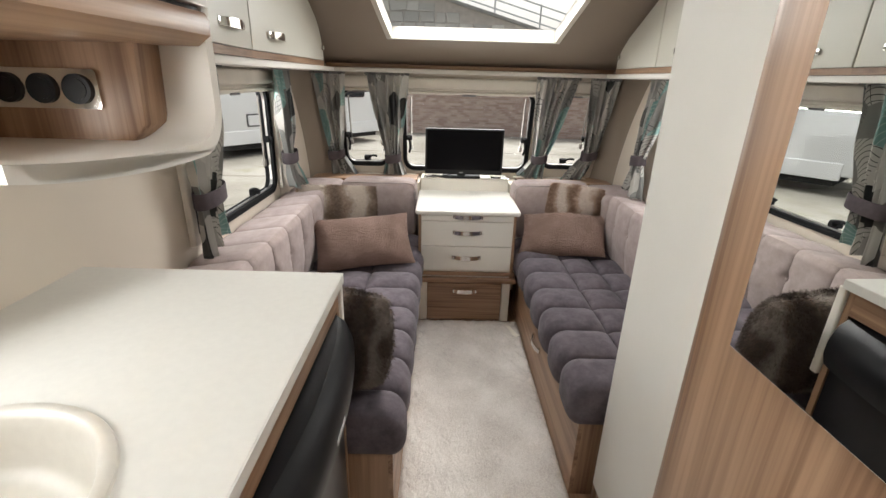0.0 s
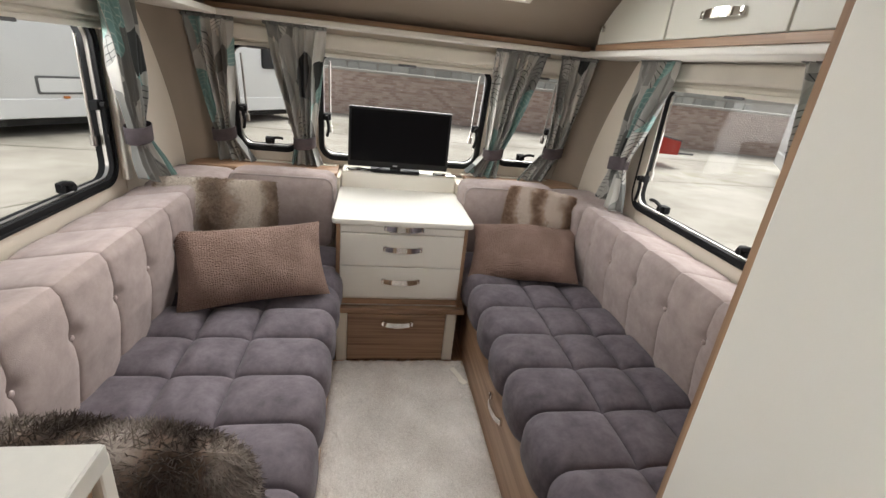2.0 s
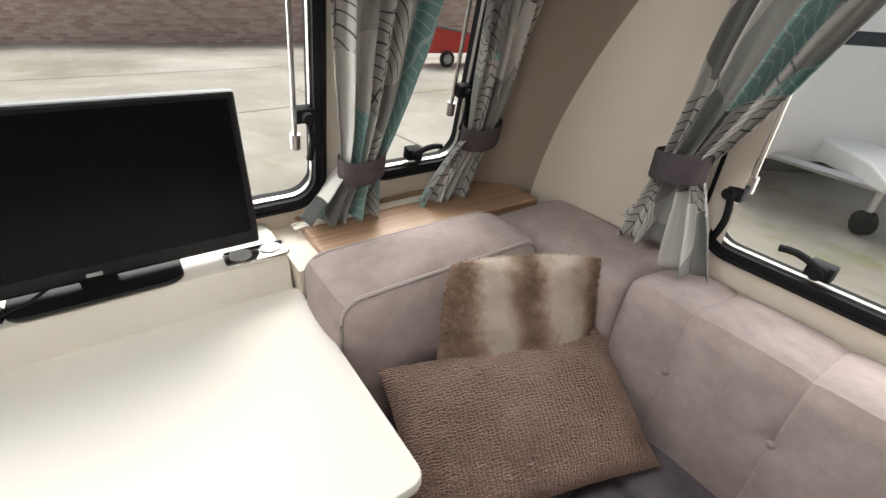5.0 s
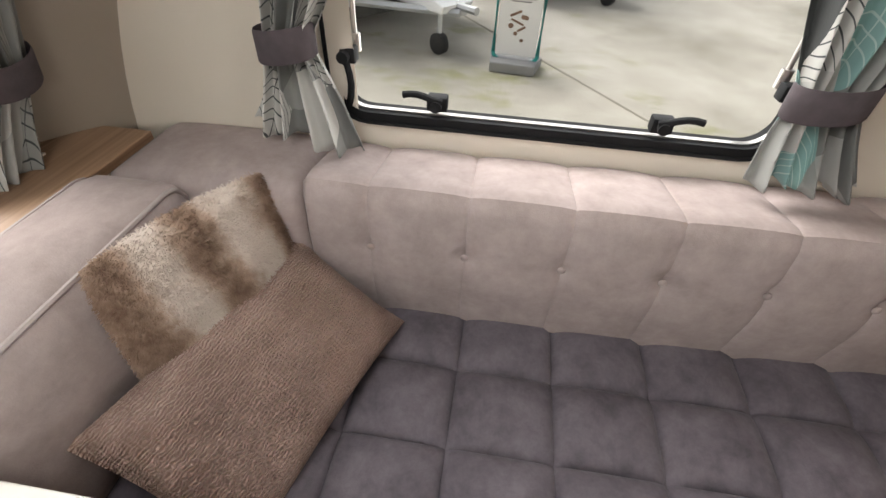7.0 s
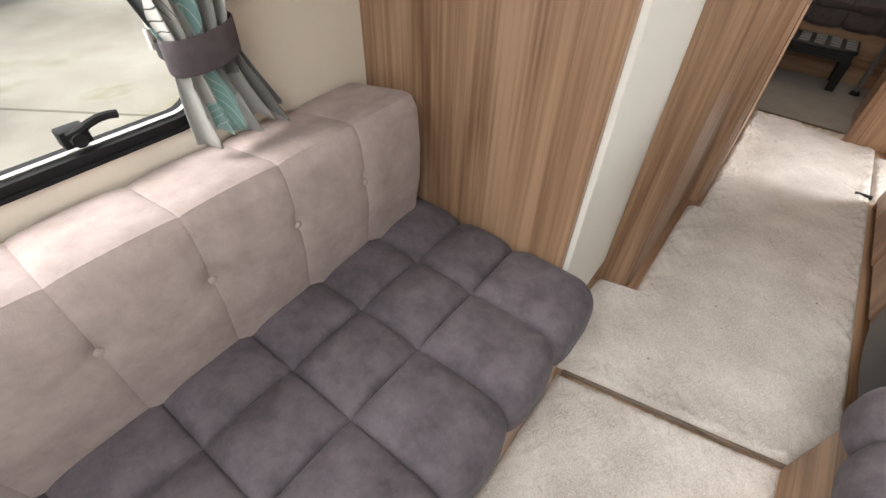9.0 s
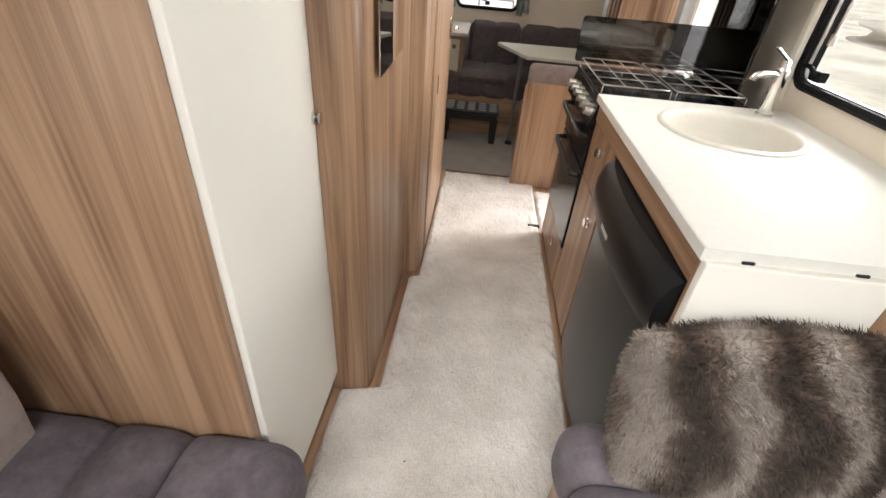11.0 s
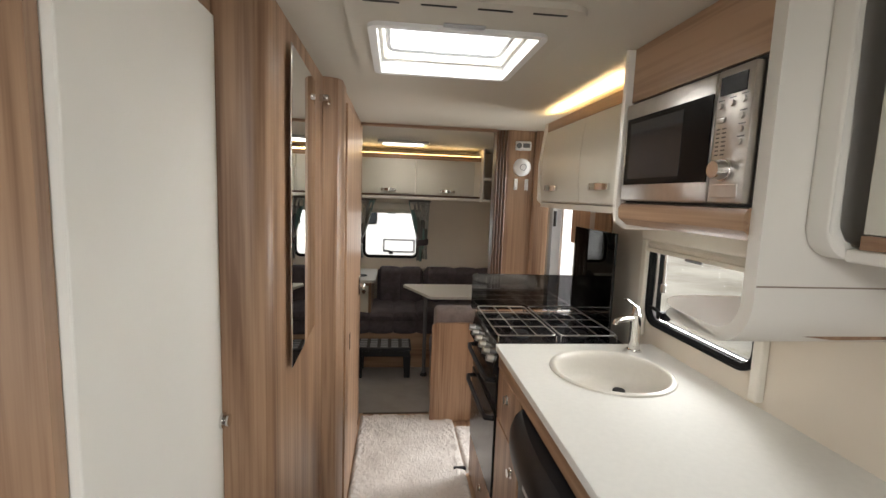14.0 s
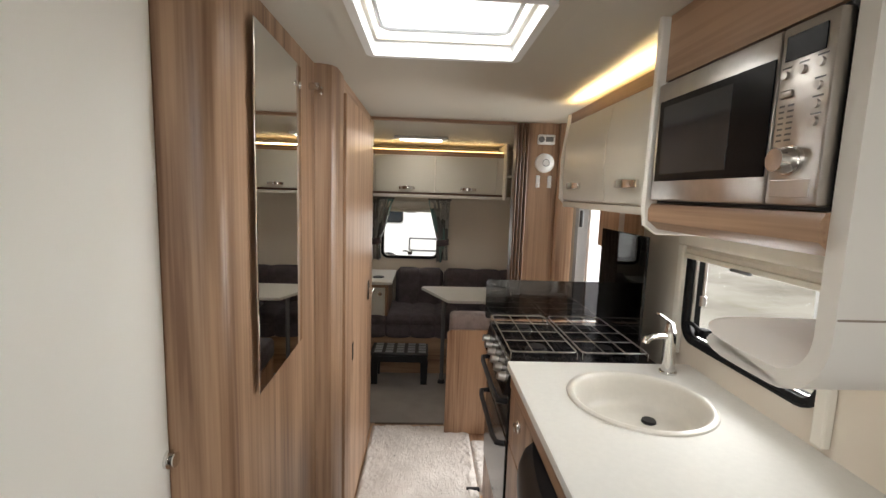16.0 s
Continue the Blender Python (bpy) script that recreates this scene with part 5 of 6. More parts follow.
part("door_handle", bm, CHROME, bd, "chrome lever handle", True)
part("kick_plate", box(0.2145, 0.217, -2.992, -2.963, 0.78, 0.86), BLACK, bd)
structure("partition_washroom", box(0.25, XR, -3.674, -3.635, 0.0, ZC), WOOD, "wood-grain washroom partition", "partition")

# ---- far partition, entrance ----
structure("trim_rear_frame", box(-0.63, 0.25, -3.694, -3.659, 1.971, ZC - 0.002), WOOD_X, "dark wood header over the rear opening", "trim")
structure("trim_rear_jamb", box(0.228, 0.258, -3.796, -3.635, 0.0, ZC - 0.002), WOOD, "wood-grain jamb at the rear opening", "trim")
pb = thing("folding_partition", "folded brown concertina partition at the rear opening", "partition")
for k in range(4):
    x = -0.625 - 0.02 * k
    part("fold", prism(bmesh.new(), [(x, -3.732), (x - 0.004, -3.655), (x - 0.012, -3.650), (x - 0.018, -3.655), (x - 0.014, -3.732)], "z", 0.02, 1.984), wood("folding_blind_%d" % k, dark=(0.05, 0.025, 0.012), mid=(0.10, 0.052, 0.028), light=(0.16, 0.09, 0.05)) if k == 0 else bpy.data.materials["folding_blind_0"], pb)
structure("partition_entrance", box(-0.985, -0.705, -3.713, -3.674, 0.0, ZC), WOOD, "wood-grain partition with alarms by the entrance", "partition")
structure("trim_entrance_post", prism(bmesh.new(), [(-0.99, -3.674), (-0.90, -3.674), (-0.885, -3.664), (-0.885, -3.645), (-0.90, -3.635), (-0.99, -3.635)], "z", 0, ZC - 0.002), WOOD, "rounded wood-grain entrance post", "trim", True)

structure("trim_entrance_pelmet", box(XL, XL + 0.014, -3.44, -2.94, 1.30, 1.514), WOOD, "wood-grain pelmet over the entrance", "trim")

al = thing("carbon_monoxide_alarm", "white rectangular alarm on the wood partition", "alarm")
part("body", box(-0.858, -0.755, -3.674, -3.647, 1.863, 1.922, b=0.008), WHITEPL, al, smooth=True)
part("grille", cyl(bmesh.new(), (-0.775, -3.647, 1.892), (-0.775, -3.644, 1.892), 0.018, 18), GREY, al)
part("panel", box(-0.845, -0.80, -3.648, -3.645, 1.880, 1.908), GREY, al)
sa = thing("smoke_alarm", "round white smoke alarm on the wood partition", "alarm")
bm = bmesh.new()
cyl(bm, (-0.806, -3.674, 1.756), (-0.806, -3.650, 1.756), 0.058, 32, 0.055)
cyl(bm, (-0.806, -3.650, 1.756), (-0.806, -3.637, 1.756), 0.05, 32, 0.03)
part("body", bm, WHITEPL, sa, smooth=True)
part("button", ring(bmesh.new(), 0.036, 0.036, 0.017, 0.0, 0.003, 0, 0.002), GREY, sa).matrix_world = basis((-0.806, -3.636, 1.756), (-1, 0, 0), (0, 0, 1))
for k in (-0.035, 0.035):
    hk = thing("wall_hook", "small white hook on the wood partition", "hook", "partition hooks")
    part("plate", box(-0.806 + k - 0.012, -0.806 + k + 0.012, -3.674, -3.664, 1.610, 1.683, b=0.004), WHITEPL, hk)
    part("peg", box(-0.806 + k - 0.006, -0.806 + k + 0.006, -3.666, -3.650, 1.615, 1.636, b=0.003), WHITEPL, hk)

ed = tagged(new("door_2"), "white caravan entrance door with a tall window, standing open", "door", kind="structure")
part("frame", xf(ring(bmesh.new(), DOOR[2], DOOR[3], 0.04, -0.03, 0.03, -0.05, 0.015), basis((XL, DOOR[0], DOOR[1]), (0, 1, 0), (0, 0, 1))), ALU, ed, "pale aluminium frame")
lo, hi = DOOR[0] - DOOR[2] / 2 + 0.035, DOOR[0] + DOOR[2] / 2 - 0.035

leaf = Matrix.Translation((XL - 0.045, lo, 0)) @ Matrix.Rotation(radians(97), 4, "Z") @ Matrix.Translation((-XL + 0.045, -lo, 0))
part("lower_panel", xf(box(XL - 0.045, XL - 0.015, lo, hi, 0.06, 0.85, b=0.003), leaf), WHITEPL, ed)
part("upper_panel", xf(box(XL - 0.045, XL - 0.015, lo, hi, 1.646, 1.834, b=0.003), leaf), WHITEPL, ed)
part("stile", xf(box(XL - 0.045, XL - 0.015, lo, lo + 0.09, 0.85, 1.646), leaf), WHITEPL, ed)
part("stile", xf(box(XL - 0.045, XL - 0.015, hi - 0.09, hi, 0.85, 1.646), leaf), WHITEPL, ed)
pn = part("pane", xf(box(XL - 0.034, XL - 0.030, lo + 0.09, hi - 0.09, 0.85, 1.646), leaf), GLASS, ed)
pn.visible_shadow = False
part("hinge", cyl(bmesh.new(), (XL + 0.012, -3.741, 1.376), (XL + 0.012, -3.741, 1.480), 0.011, 12), BLACK, ed, "black hinge", True)

# ---- kitchen blind cassettes and window surrounds ----
def blind(name_label, m, w, drop, side=True, h=0.5):
    th = thing("window_blind", name_label, "blind", "roller blinds", m)
    bm = bx(bmesh.new(), -w / 2, w / 2, 0.0, 0.065, 0.0, 0.045, 0.014, 3)
    part("cassette", bm, BLIND, th, "cream cassette", True)
    n = 4
    if drop:
        bm = bmesh.new()
        k = max(2, int(drop / 0.012))
        ra = [[bm.verts.new((s * (w / 2 - 0.01), -drop * i / k, 0.012 + (0.006 if i % 2 else 0.0))) for s in (-1, 1)] for i in range(k + 1)]
        for a, b in zip(ra, ra[1:]):
            bm.faces.new((a[0], a[1], b[1], b[0]))
        part("pleats", bm, BLIND, th, "pleated cream fabric")
        part("bar", bx(bmesh.new(), -w / 2 + .008, w / 2 - .008, -drop - 0.018, -drop, 0.006, 0.024, 0.004), BLIND, th, "cream pull bar")
        part("grip", bx(bmesh.new(), -0.045, 0.045, -drop - 0.024, -drop - 0.014, 0.02, 0.03, 0.003), GREY, th)
    if side:
        for s in (-1, 1):
            part("side_rail", bx(bmesh.new(), s * w / 2 - 0.018, s * w / 2 + 0.018, -h, 0.0, 0.002, 0.028, 0.006), PLASTIC, th, "cream side rail")
    return th


blind("cream roller blind cassette over the side window", basis((XL, WL[0], 1.395), (0, 1, 0), (0, 0, 1)), WL[2] + 0.10, 0.02, True, 0.56)
blind("cream roller blind cassette over the side window", basis((XR, WR[0], 1.395), (0, -1, 0), (0, 0, 1)), WR[2] + 0.08, 0.02, False)
blind("cream roller blind over the kitchen window, partly lowered", basis((XL, WK[0], 1.402), (0, 1, 0), (0, 0, 1)), WK[2] + 0.06, 0.03, True, 0.42)
blind("cream pleated blind over the front window", basis(front_at(0, 1.385), (1, 0, 0), fdir), 0.92, 0.02, False)
for x in (-0.70, 0.69):
    blind("cream pleated blind over the front window", basis(front_at(x, 1.385), (1, 0, 0), fdir), 0.36, 0.01, False)
blind("cream roller blind over the rear window", basis((WB[0], YR, 1.402), (-1, 0, 0), (0, 0, 1)), WB[2] + 0.04, 0.02, False)

# ---- rear dinette ----
rl = thing("rear_lockers", "cream overhead lockers across the rear wall", "locker")
RY = -5.007
part("carcass", box(-0.80, XR, YR, RY, 1.542, 1.912), PLASTIC, rl)
for x0, x1 in ((0.36, 1.06), (-0.175, 0.355), (-0.73, -0.18)):
    d = part("door", box(x0 + 0.003, x1 - 0.003, RY, RY + 0.018, 1.558, 1.875, b=0.004), LOCKER, rl, "glossy cream door")
    bow_handle(d, FACE_F((x0 + x1) / 2 - 0.02, RY + 0.018, 1.594), 0.13)
part("base_strip", box(-0.80, XR, YR + 0.1, RY + 0.006, 1.537, 1.556), wood("dark_strip", "x", (0.05, 0.03, 0.02), (0.09, 0.05, 0.03), (0.14, 0.08, 0.05)), rl, "dark wood strip")
part("rail", box(-0.80, XR, YR, RY + 0.02, 1.511, 1.534, b=0.004), WHITE, rl, "white rail board")
part("pelmet", box(-0.80, XR, RY - 0.01, RY + 0.004, 1.880, 1.922), WOOD_X, rl, "wood-grain pelmet")
led2 = link("led_strip", box(-0.78, XR - 0.02, RY - 0.03, RY - 0.018, 1.925, 1.931), LED)
tagged(led2, "warm glowing strip light above the rear lockers", "strip light")
area_lamp("strip_glow", look((0.1, RY - 0.02, 1.934), (0.1, RY + 0.15, 2.1)), 1.626, 0.01, 1.5, (1.0, 0.72, 0.36))
os_ = thing("open_shelves", "off-white open corner shelf unit", "shelf")
part("side", box(-0.80, -0.785, YR, RY + 0.12, 1.511, ZC), WHITE, os_)
for z in (1.511, 1.709):
    part("shelf", prism(bmesh.new(), [(-0.80, YR), (-0.80, RY + 0.12), (-0.92, RY + 0.15), (XL, RY + 0.05), (XL, YR)], "z", z, z + 0.02), WHITE, os_)
cl = thing("ceiling_light", "oblong lit ceiling lamp over the dinette", "lamp")
part("frame", prism(bmesh.new(), rrect(0.42, 0.16, 0.02, 4, -0.05, -4.624), "z", ZC - 0.02, ZC, 0.004), WHITEPL, cl, smooth=True)
part("diffuser", prism(bmesh.new(), rrect(0.33, 0.11, 0.015, 4, -0.05, -4.624), "z", ZC - 0.026, ZC - 0.0195), LAMP, cl, "glowing diffuser")
area_lamp("lamp_glow", look((-0.05, -4.624, ZC - 0.03), (-0.05, -4.624, 0)), 0.32, 0.10, 1.7, (1.0, 0.93, 0.84))

rb = thing("dinette_bench", "dark grey suede rear bench with tufted seat", "bench")
part("base", box(-1.08, XR, YR, -4.694, 0.0, 0.32), WOOD_X, rb, "wood-grain base")
prof = rounded(-0.61, 0.0, 0.325, 0.50, (0.02, 0.02, 0.05, 0.02))
bm = quilt(prof, -0.42, 1.05, [0.72], 0.21, 0.02, ns=48, ny=6, end=0.04)
part("seat_cushion", xf(bm, Matrix.Translation((0, -4.674, 0)) @ Matrix.Rotation(radians(90), 4, "Z") @ Matrix.Diagonal((1, 1, 1, 1))), REAR_SEAT, rb, smooth=True)
for x0, x1 in ((-0.29, 0.165), (-1.07, -0.295)):
    prof = [(0, 0.48), (0.15, 0.48), (0.15, 0.82), (0.06, 0.83), (0.02, 0.79)]
    bm = quilt([(-p[0], p[1]) for p in prof][::-1], x0, x1, [], 0.23, 0.018, ns=40, ny=6, end=0.04)
    # swept along x: turn the section to face the room
    part("backrest", xf(bm, Matrix.Translation((0, -5.169, 0)) @ Matrix(((0, 1, 0, 0), (1, 0, 0, 0), (0, 0, 1, 0), (0, 0, 0, 1)))), REAR_SEAT, rb, smooth=True)

nb = thing("dinette_bench", "wood-sided dinette bench with a pale grey cushion", "bench")
part("end_panel", prism(bmesh.new(), [(-0.262, 0.0), (-0.262, 0.68), (-0.285, 0.70), (XL, 0.70), (XL, 0.0)], "y", -3.736, -3.715, 0.003), WOOD, nb, "wood-grain end panel")
part("base", box(XL, -0.29, -4.169, -3.741, 0.0, 0.34), WOOD, nb)
part("backrest", box(XL + 0.01, -0.28, -3.867, -3.741, 0.45, 0.795, b=0.035, seg=4), suede("bench_suede", (0.20, 0.165, 0.16), (0.30, 0.255, 0.245)), nb, smooth=True)
part("seat_cushion", box(XL + 0.01, -0.28, -4.190, -3.867, 0.34, 0.49, b=0.04, seg=4), REAR_SEAT, nb, smooth=True)
tb = thing("dining_table", "white-topped dinette table on a grey leg", "table")
part("top", prism(bmesh.new(), [(-0.085, -4.876), (-0.10, -4.916), (-0.80, -4.936), (-1.06, -4.936), (-1.06, -4.402), (-0.30, -4.402)], "z", 0.70, 0.725, 0.004), WORKTOP, tb, "off-white laminate top")
bm = bmesh.new()
cyl(bm, (-0.27, -4.513, 0.0), (-0.27, -4.513, 0.70), 0.016, 16)
part("leg", bm, GREY, tb, "grey tubular leg", True)
part("foot", cyl(bmesh.new(), (-0.27, -4.513, 0.0), (-0.27, -4.513, 0.03), 0.035, 18, 0.022), BLACK, tb, "black foot", True)
rc = thing("side_cabinet", "cream cabinet with a white top beside the rear bench", "cabinet")
part("body", box(0.20, XR, YR, -4.735, 0.0, 0.77), WOOD, rc)
d = part("door", box(0.225, 0.62, -4.737, -4.718, 0.08, 0.74, b=0.003), LOCKER, rc, "cream door")
push_knob(d, FACE_F(0.265, -4.718, 0.69), 0.014)
part("top", box(0.165, XR, YR, -4.704, 0.77, 0.795, b=0.004), WORKTOP, rc, "off-white laminate top")
part("cap", cyl(bmesh.new(), (0.30, -4.926, 0.795), (0.30, -4.926, 0.80), 0.05, 20), BLACK, rc, "round black cap")

PAD = plain("grip_pad_rubber", (0.30, 0.31, 0.32), 0.7)
st = thing("step_stool", "black plastic folding step stool on the floor", "stool")
part("top", box(-0.155, 0.31, -4.694, -4.432, 0.245, 0.272, b=0.008), BLACK, st)
part("apron", box(-0.145, 0.30, -4.686, -4.440, 0.195, 0.245, b=0.004), BLACK, st, "black deep rim")
for i in range(5):
    for j in range(4):
        part("grip_pad", box(-0.137 + 0.089 * i, -0.077 + 0.089 * i, -4.681 + 0.060 * j, -4.641 + 0.060 * j, 0.272, 0.275), PAD, st)
for x in (-0.137, 0.265):
    for y in (-4.674, -4.472):
        part("leg", prism(bmesh.new(), [(x - 0.018, 0.20), (x + 0.045, 0.20), (x + 0.038, 0.0), (x - 0.012, 0.0)], "y", y - 0.015, y + 0.015, 0.004), BLACK, st, "black splayed leg")
structure("trim_carpet_seam", box(-0.26, 0.20, -3.846, -3.831, 0.0, 0.006), wood("seam_strip", "x", (0.07, 0.05, 0.035), (0.11, 0.08, 0.06), (0.15, 0.11, 0.08)), "dark carpet seam strip", "trim")
structure("trim_carpet_seam_front", xf(box(-0.33, 0.33, -0.006, 0.006, 0.0, 0.014, b=0.002), pose(0, -1.417, 0, 0, 0, 10.2)), wood("seam_strip_2", "x", (0.10, 0.07, 0.05), (0.16, 0.12, 0.09), (0.22, 0.17, 0.13)), "tan carpet seam strip", "trim")
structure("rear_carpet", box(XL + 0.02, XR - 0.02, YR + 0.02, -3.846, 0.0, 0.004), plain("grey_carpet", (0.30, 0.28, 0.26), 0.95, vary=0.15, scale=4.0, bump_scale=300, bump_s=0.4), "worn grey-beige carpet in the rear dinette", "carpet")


# ---- curtains ----
def curtain(m, top, tie, bottom, z_top, z_tie, z_bot, seed, label, group="lounge curtains", folds=4, depth=0.05, flare=0.0, grip=0.045):
    """A gathered curtain held by a band. Local x along the wall, y up, z into the room; top and bottom: (from, to), tie: centre."""
    rnd = random.Random(seed)
    th = thing("curtain", label, "curtain", group, m)
    bm = bmesh.new()
    uvl = bm.loops.layers.uv.new("UVMap")
    nu, nv = 110, 52
    ph = [rnd.uniform(0, math.tau) for _ in range(6)]
    lean = rnd.uniform(-0.025, 0.025)
    grid, uvs = [], []
    for j in range(nv + 1):
        v = j / nv
        z = z_top + (z_bot - z_top) * v
        if z >= z_tie:
            k = (z_top - z) / (z_top - z_tie)
            e = k ** 1.05 * (1 - 0.06 * math.sin(math.pi * k))
            a = top[0] + (tie - grip - top[0]) * e
            b = top[1] + (tie + grip - top[1]) * e
            out = 0.0
            amp = 0.011 + 0.020 * math.sin(math.pi * min(1, k * 0.9)) ** 0.8
        else:
            k = (z_tie - z) / (z_tie - z_bot)
            e = k ** 0.9
            a = tie - grip + (bottom[0] - tie + grip) * e
            b = tie + grip + (bottom[1] - tie - grip) * e
            amp = 0.017 + 0.013 * k
            out = flare * k * k
        row, urow = [], []
        for i in range(nu + 1):
            s = i / nu
            w = s + 0.035 * math.sin(3.3 * math.pi * s + ph[0]) + 0.014 * math.sin(5 * v + ph[2] + 6 * s)
            w += 0.010 * math.sin(11 * v + ph[4])
            th_ = math.tau * folds * w + ph[1] + 0.6 * math.sin(3 * v + ph[3])
            fold = math.sin(th_) + 0.28 * math.sin(2 * th_ + ph[5]) + 0.16 * math.sin(2.7 * th_ + ph[2])
            fold *= 0.75 + 0.5 * noise.noise(Vector((s * 3.0, v * 2.0, seed * 1.7)))
            crumple = 0.004 * noise.noise(Vector((s * 9.0, v * 7.0, seed * 3.1)))
            x = a + (b - a) * (s + 0.020 * math.cos(th_))
            n = depth + out + amp * fold + crumple
            zz = z
            if v > 0.88:
                zz += (0.010 * math.sin(th_ * 0.5 + ph[3]) + lean * (2 * s - 1)) * (v - 0.88) / 0.12
            row.append(bm.verts.new((x, zz, n)))
            urow.append((s * 0.42 + seed * 0.37, (z - z_bot) * 0.9 + seed * 0.41))
        grid.append(row)
        uvs.append(urow)
    for j in range(nv):
        for i in range(nu):
            f = bm.faces.new((grid[j][i], grid[j][i + 1], grid[j + 1][i + 1], grid[j + 1][i]))
            for loop, (jj, ii) in zip(f.loops, ((j, i), (j, i + 1), (j + 1, i + 1), (j + 1, i))):
                loop[uvl].uv = uvs[jj][ii]
    ob = part("cloth", bm, CURTAIN, th, "grey, white and teal leaf print", True)
    so = ob.modifiers.new("thickness", "SOLIDIFY")
    so.thickness = 0.0016
    # gathered heading tape
    bm = bmesh.new()
    pts = [(top[0] + (top[1] - top[0]) * i / 24, z_top + 0.006, depth + 0.012 * math.sin(i * 1.9)) for i in range(25)]
    tube(bm, pts, 0.009, 6)
    part("heading", bm, CURTAIN_TAPE, th, "gathered grey heading", True)
    # band
    bm = bmesh.new()
    rings = []
    for dz in (0.030, 0.026, -0.026, -0.030):
        sc = 0.96 if abs(dz) > 0.028 else 1.0
        rings.append([bm.verts.new((tie + (grip + 0.012) * sc * math.cos(t * math.tau / 28), z_tie + dz + 0.008 * math.cos(t * math.tau / 28), depth + 0.043 * sc * math.sin(t * math.tau / 28))) for t in range(28)])
    for a, b in zip(rings, rings[1:]):
        for t in range(28):
            bm.faces.new((a[t], a[(t + 1) % 28], b[(t + 1) % 28], b[t]))
    part("tie_band", bm, TIE, th, "dark plum tie-back band", True)
    return th


CURTAIN_TAPE = plain("curtain_heading", (0.20, 0.20, 0.19), 0.9, vary=0.2, scale=40)
CL = "leaf-print curtain in grey and teal, tied back"


def front_curtain(top, tie, z_tie, bottom, seed, folds):
    m = basis(front_at(0, 0.85), (1, 0, 0), fdir)
    k = 1.017
    curtain(m, top, tie, bottom, (1.468 - 0.85) * k, (z_tie - 0.85) * k, (0.812 - 0.85) * k, seed, CL, folds=folds, depth=0.060, flare=0.015)


front_curtain((-1.00, -0.785), -0.885, 0.955, (-0.93, -0.74), 1, 4)
front_curtain((-0.655, -0.385), -0.498, 0.938, (-0.575, -0.405), 2, 5)
front_curtain((0.425, 0.69), 0.503, 0.957, (0.355, 0.545), 3, 5)
front_curtain((0.76, 0.945), 0.842, 0.990, (0.65, 0.825), 4, 4)
RM = basis((XR, 0, 0), (0, -1, 0), (0, 0, 1))
LM = basis((XL, 0, 0), (0, 1, 0), (0, 0, 1))
curtain(RM, (-0.085, 0.175), -0.078, (-0.175, 0.05), 1.465, 1.022, 0.832, 5, CL, folds=4, depth=0.088, flare=0.02)
curtain(RM, (0.70, 1.03), 0.878, (0.805, 1.0), 1.465, 0.998, 0.842, 6, CL, folds=5, depth=0.072, flare=0.03, grip=0.055)
curtain(LM, (-0.21, 0.045), -0.055, (-0.115, 0.155), 1.465, 1.020, 0.832, 7, CL, folds=4, depth=0.088, flare=0.02)
curtain(LM, (-1.10, -0.74), -0.945, (-1.07, -0.895), 1.465, 1.020, 0.832, 8, CL, folds=5, depth=0.075, flare=0.02, grip=0.085)
BM = basis((0, YR, 0), (-1, 0, 0), (0, 0, 1))
curtain(BM, (0.13, 0.34), 0.275, (0.22, 0.33), 1.485, 1.08, 0.90, 9, CL, "rear curtains", 4)
curtain(BM, (-0.42, -0.20), -0.37, (-0.43, -0.31), 1.485, 1.08, 0.90, 10, CL, "rear curtains", 4)


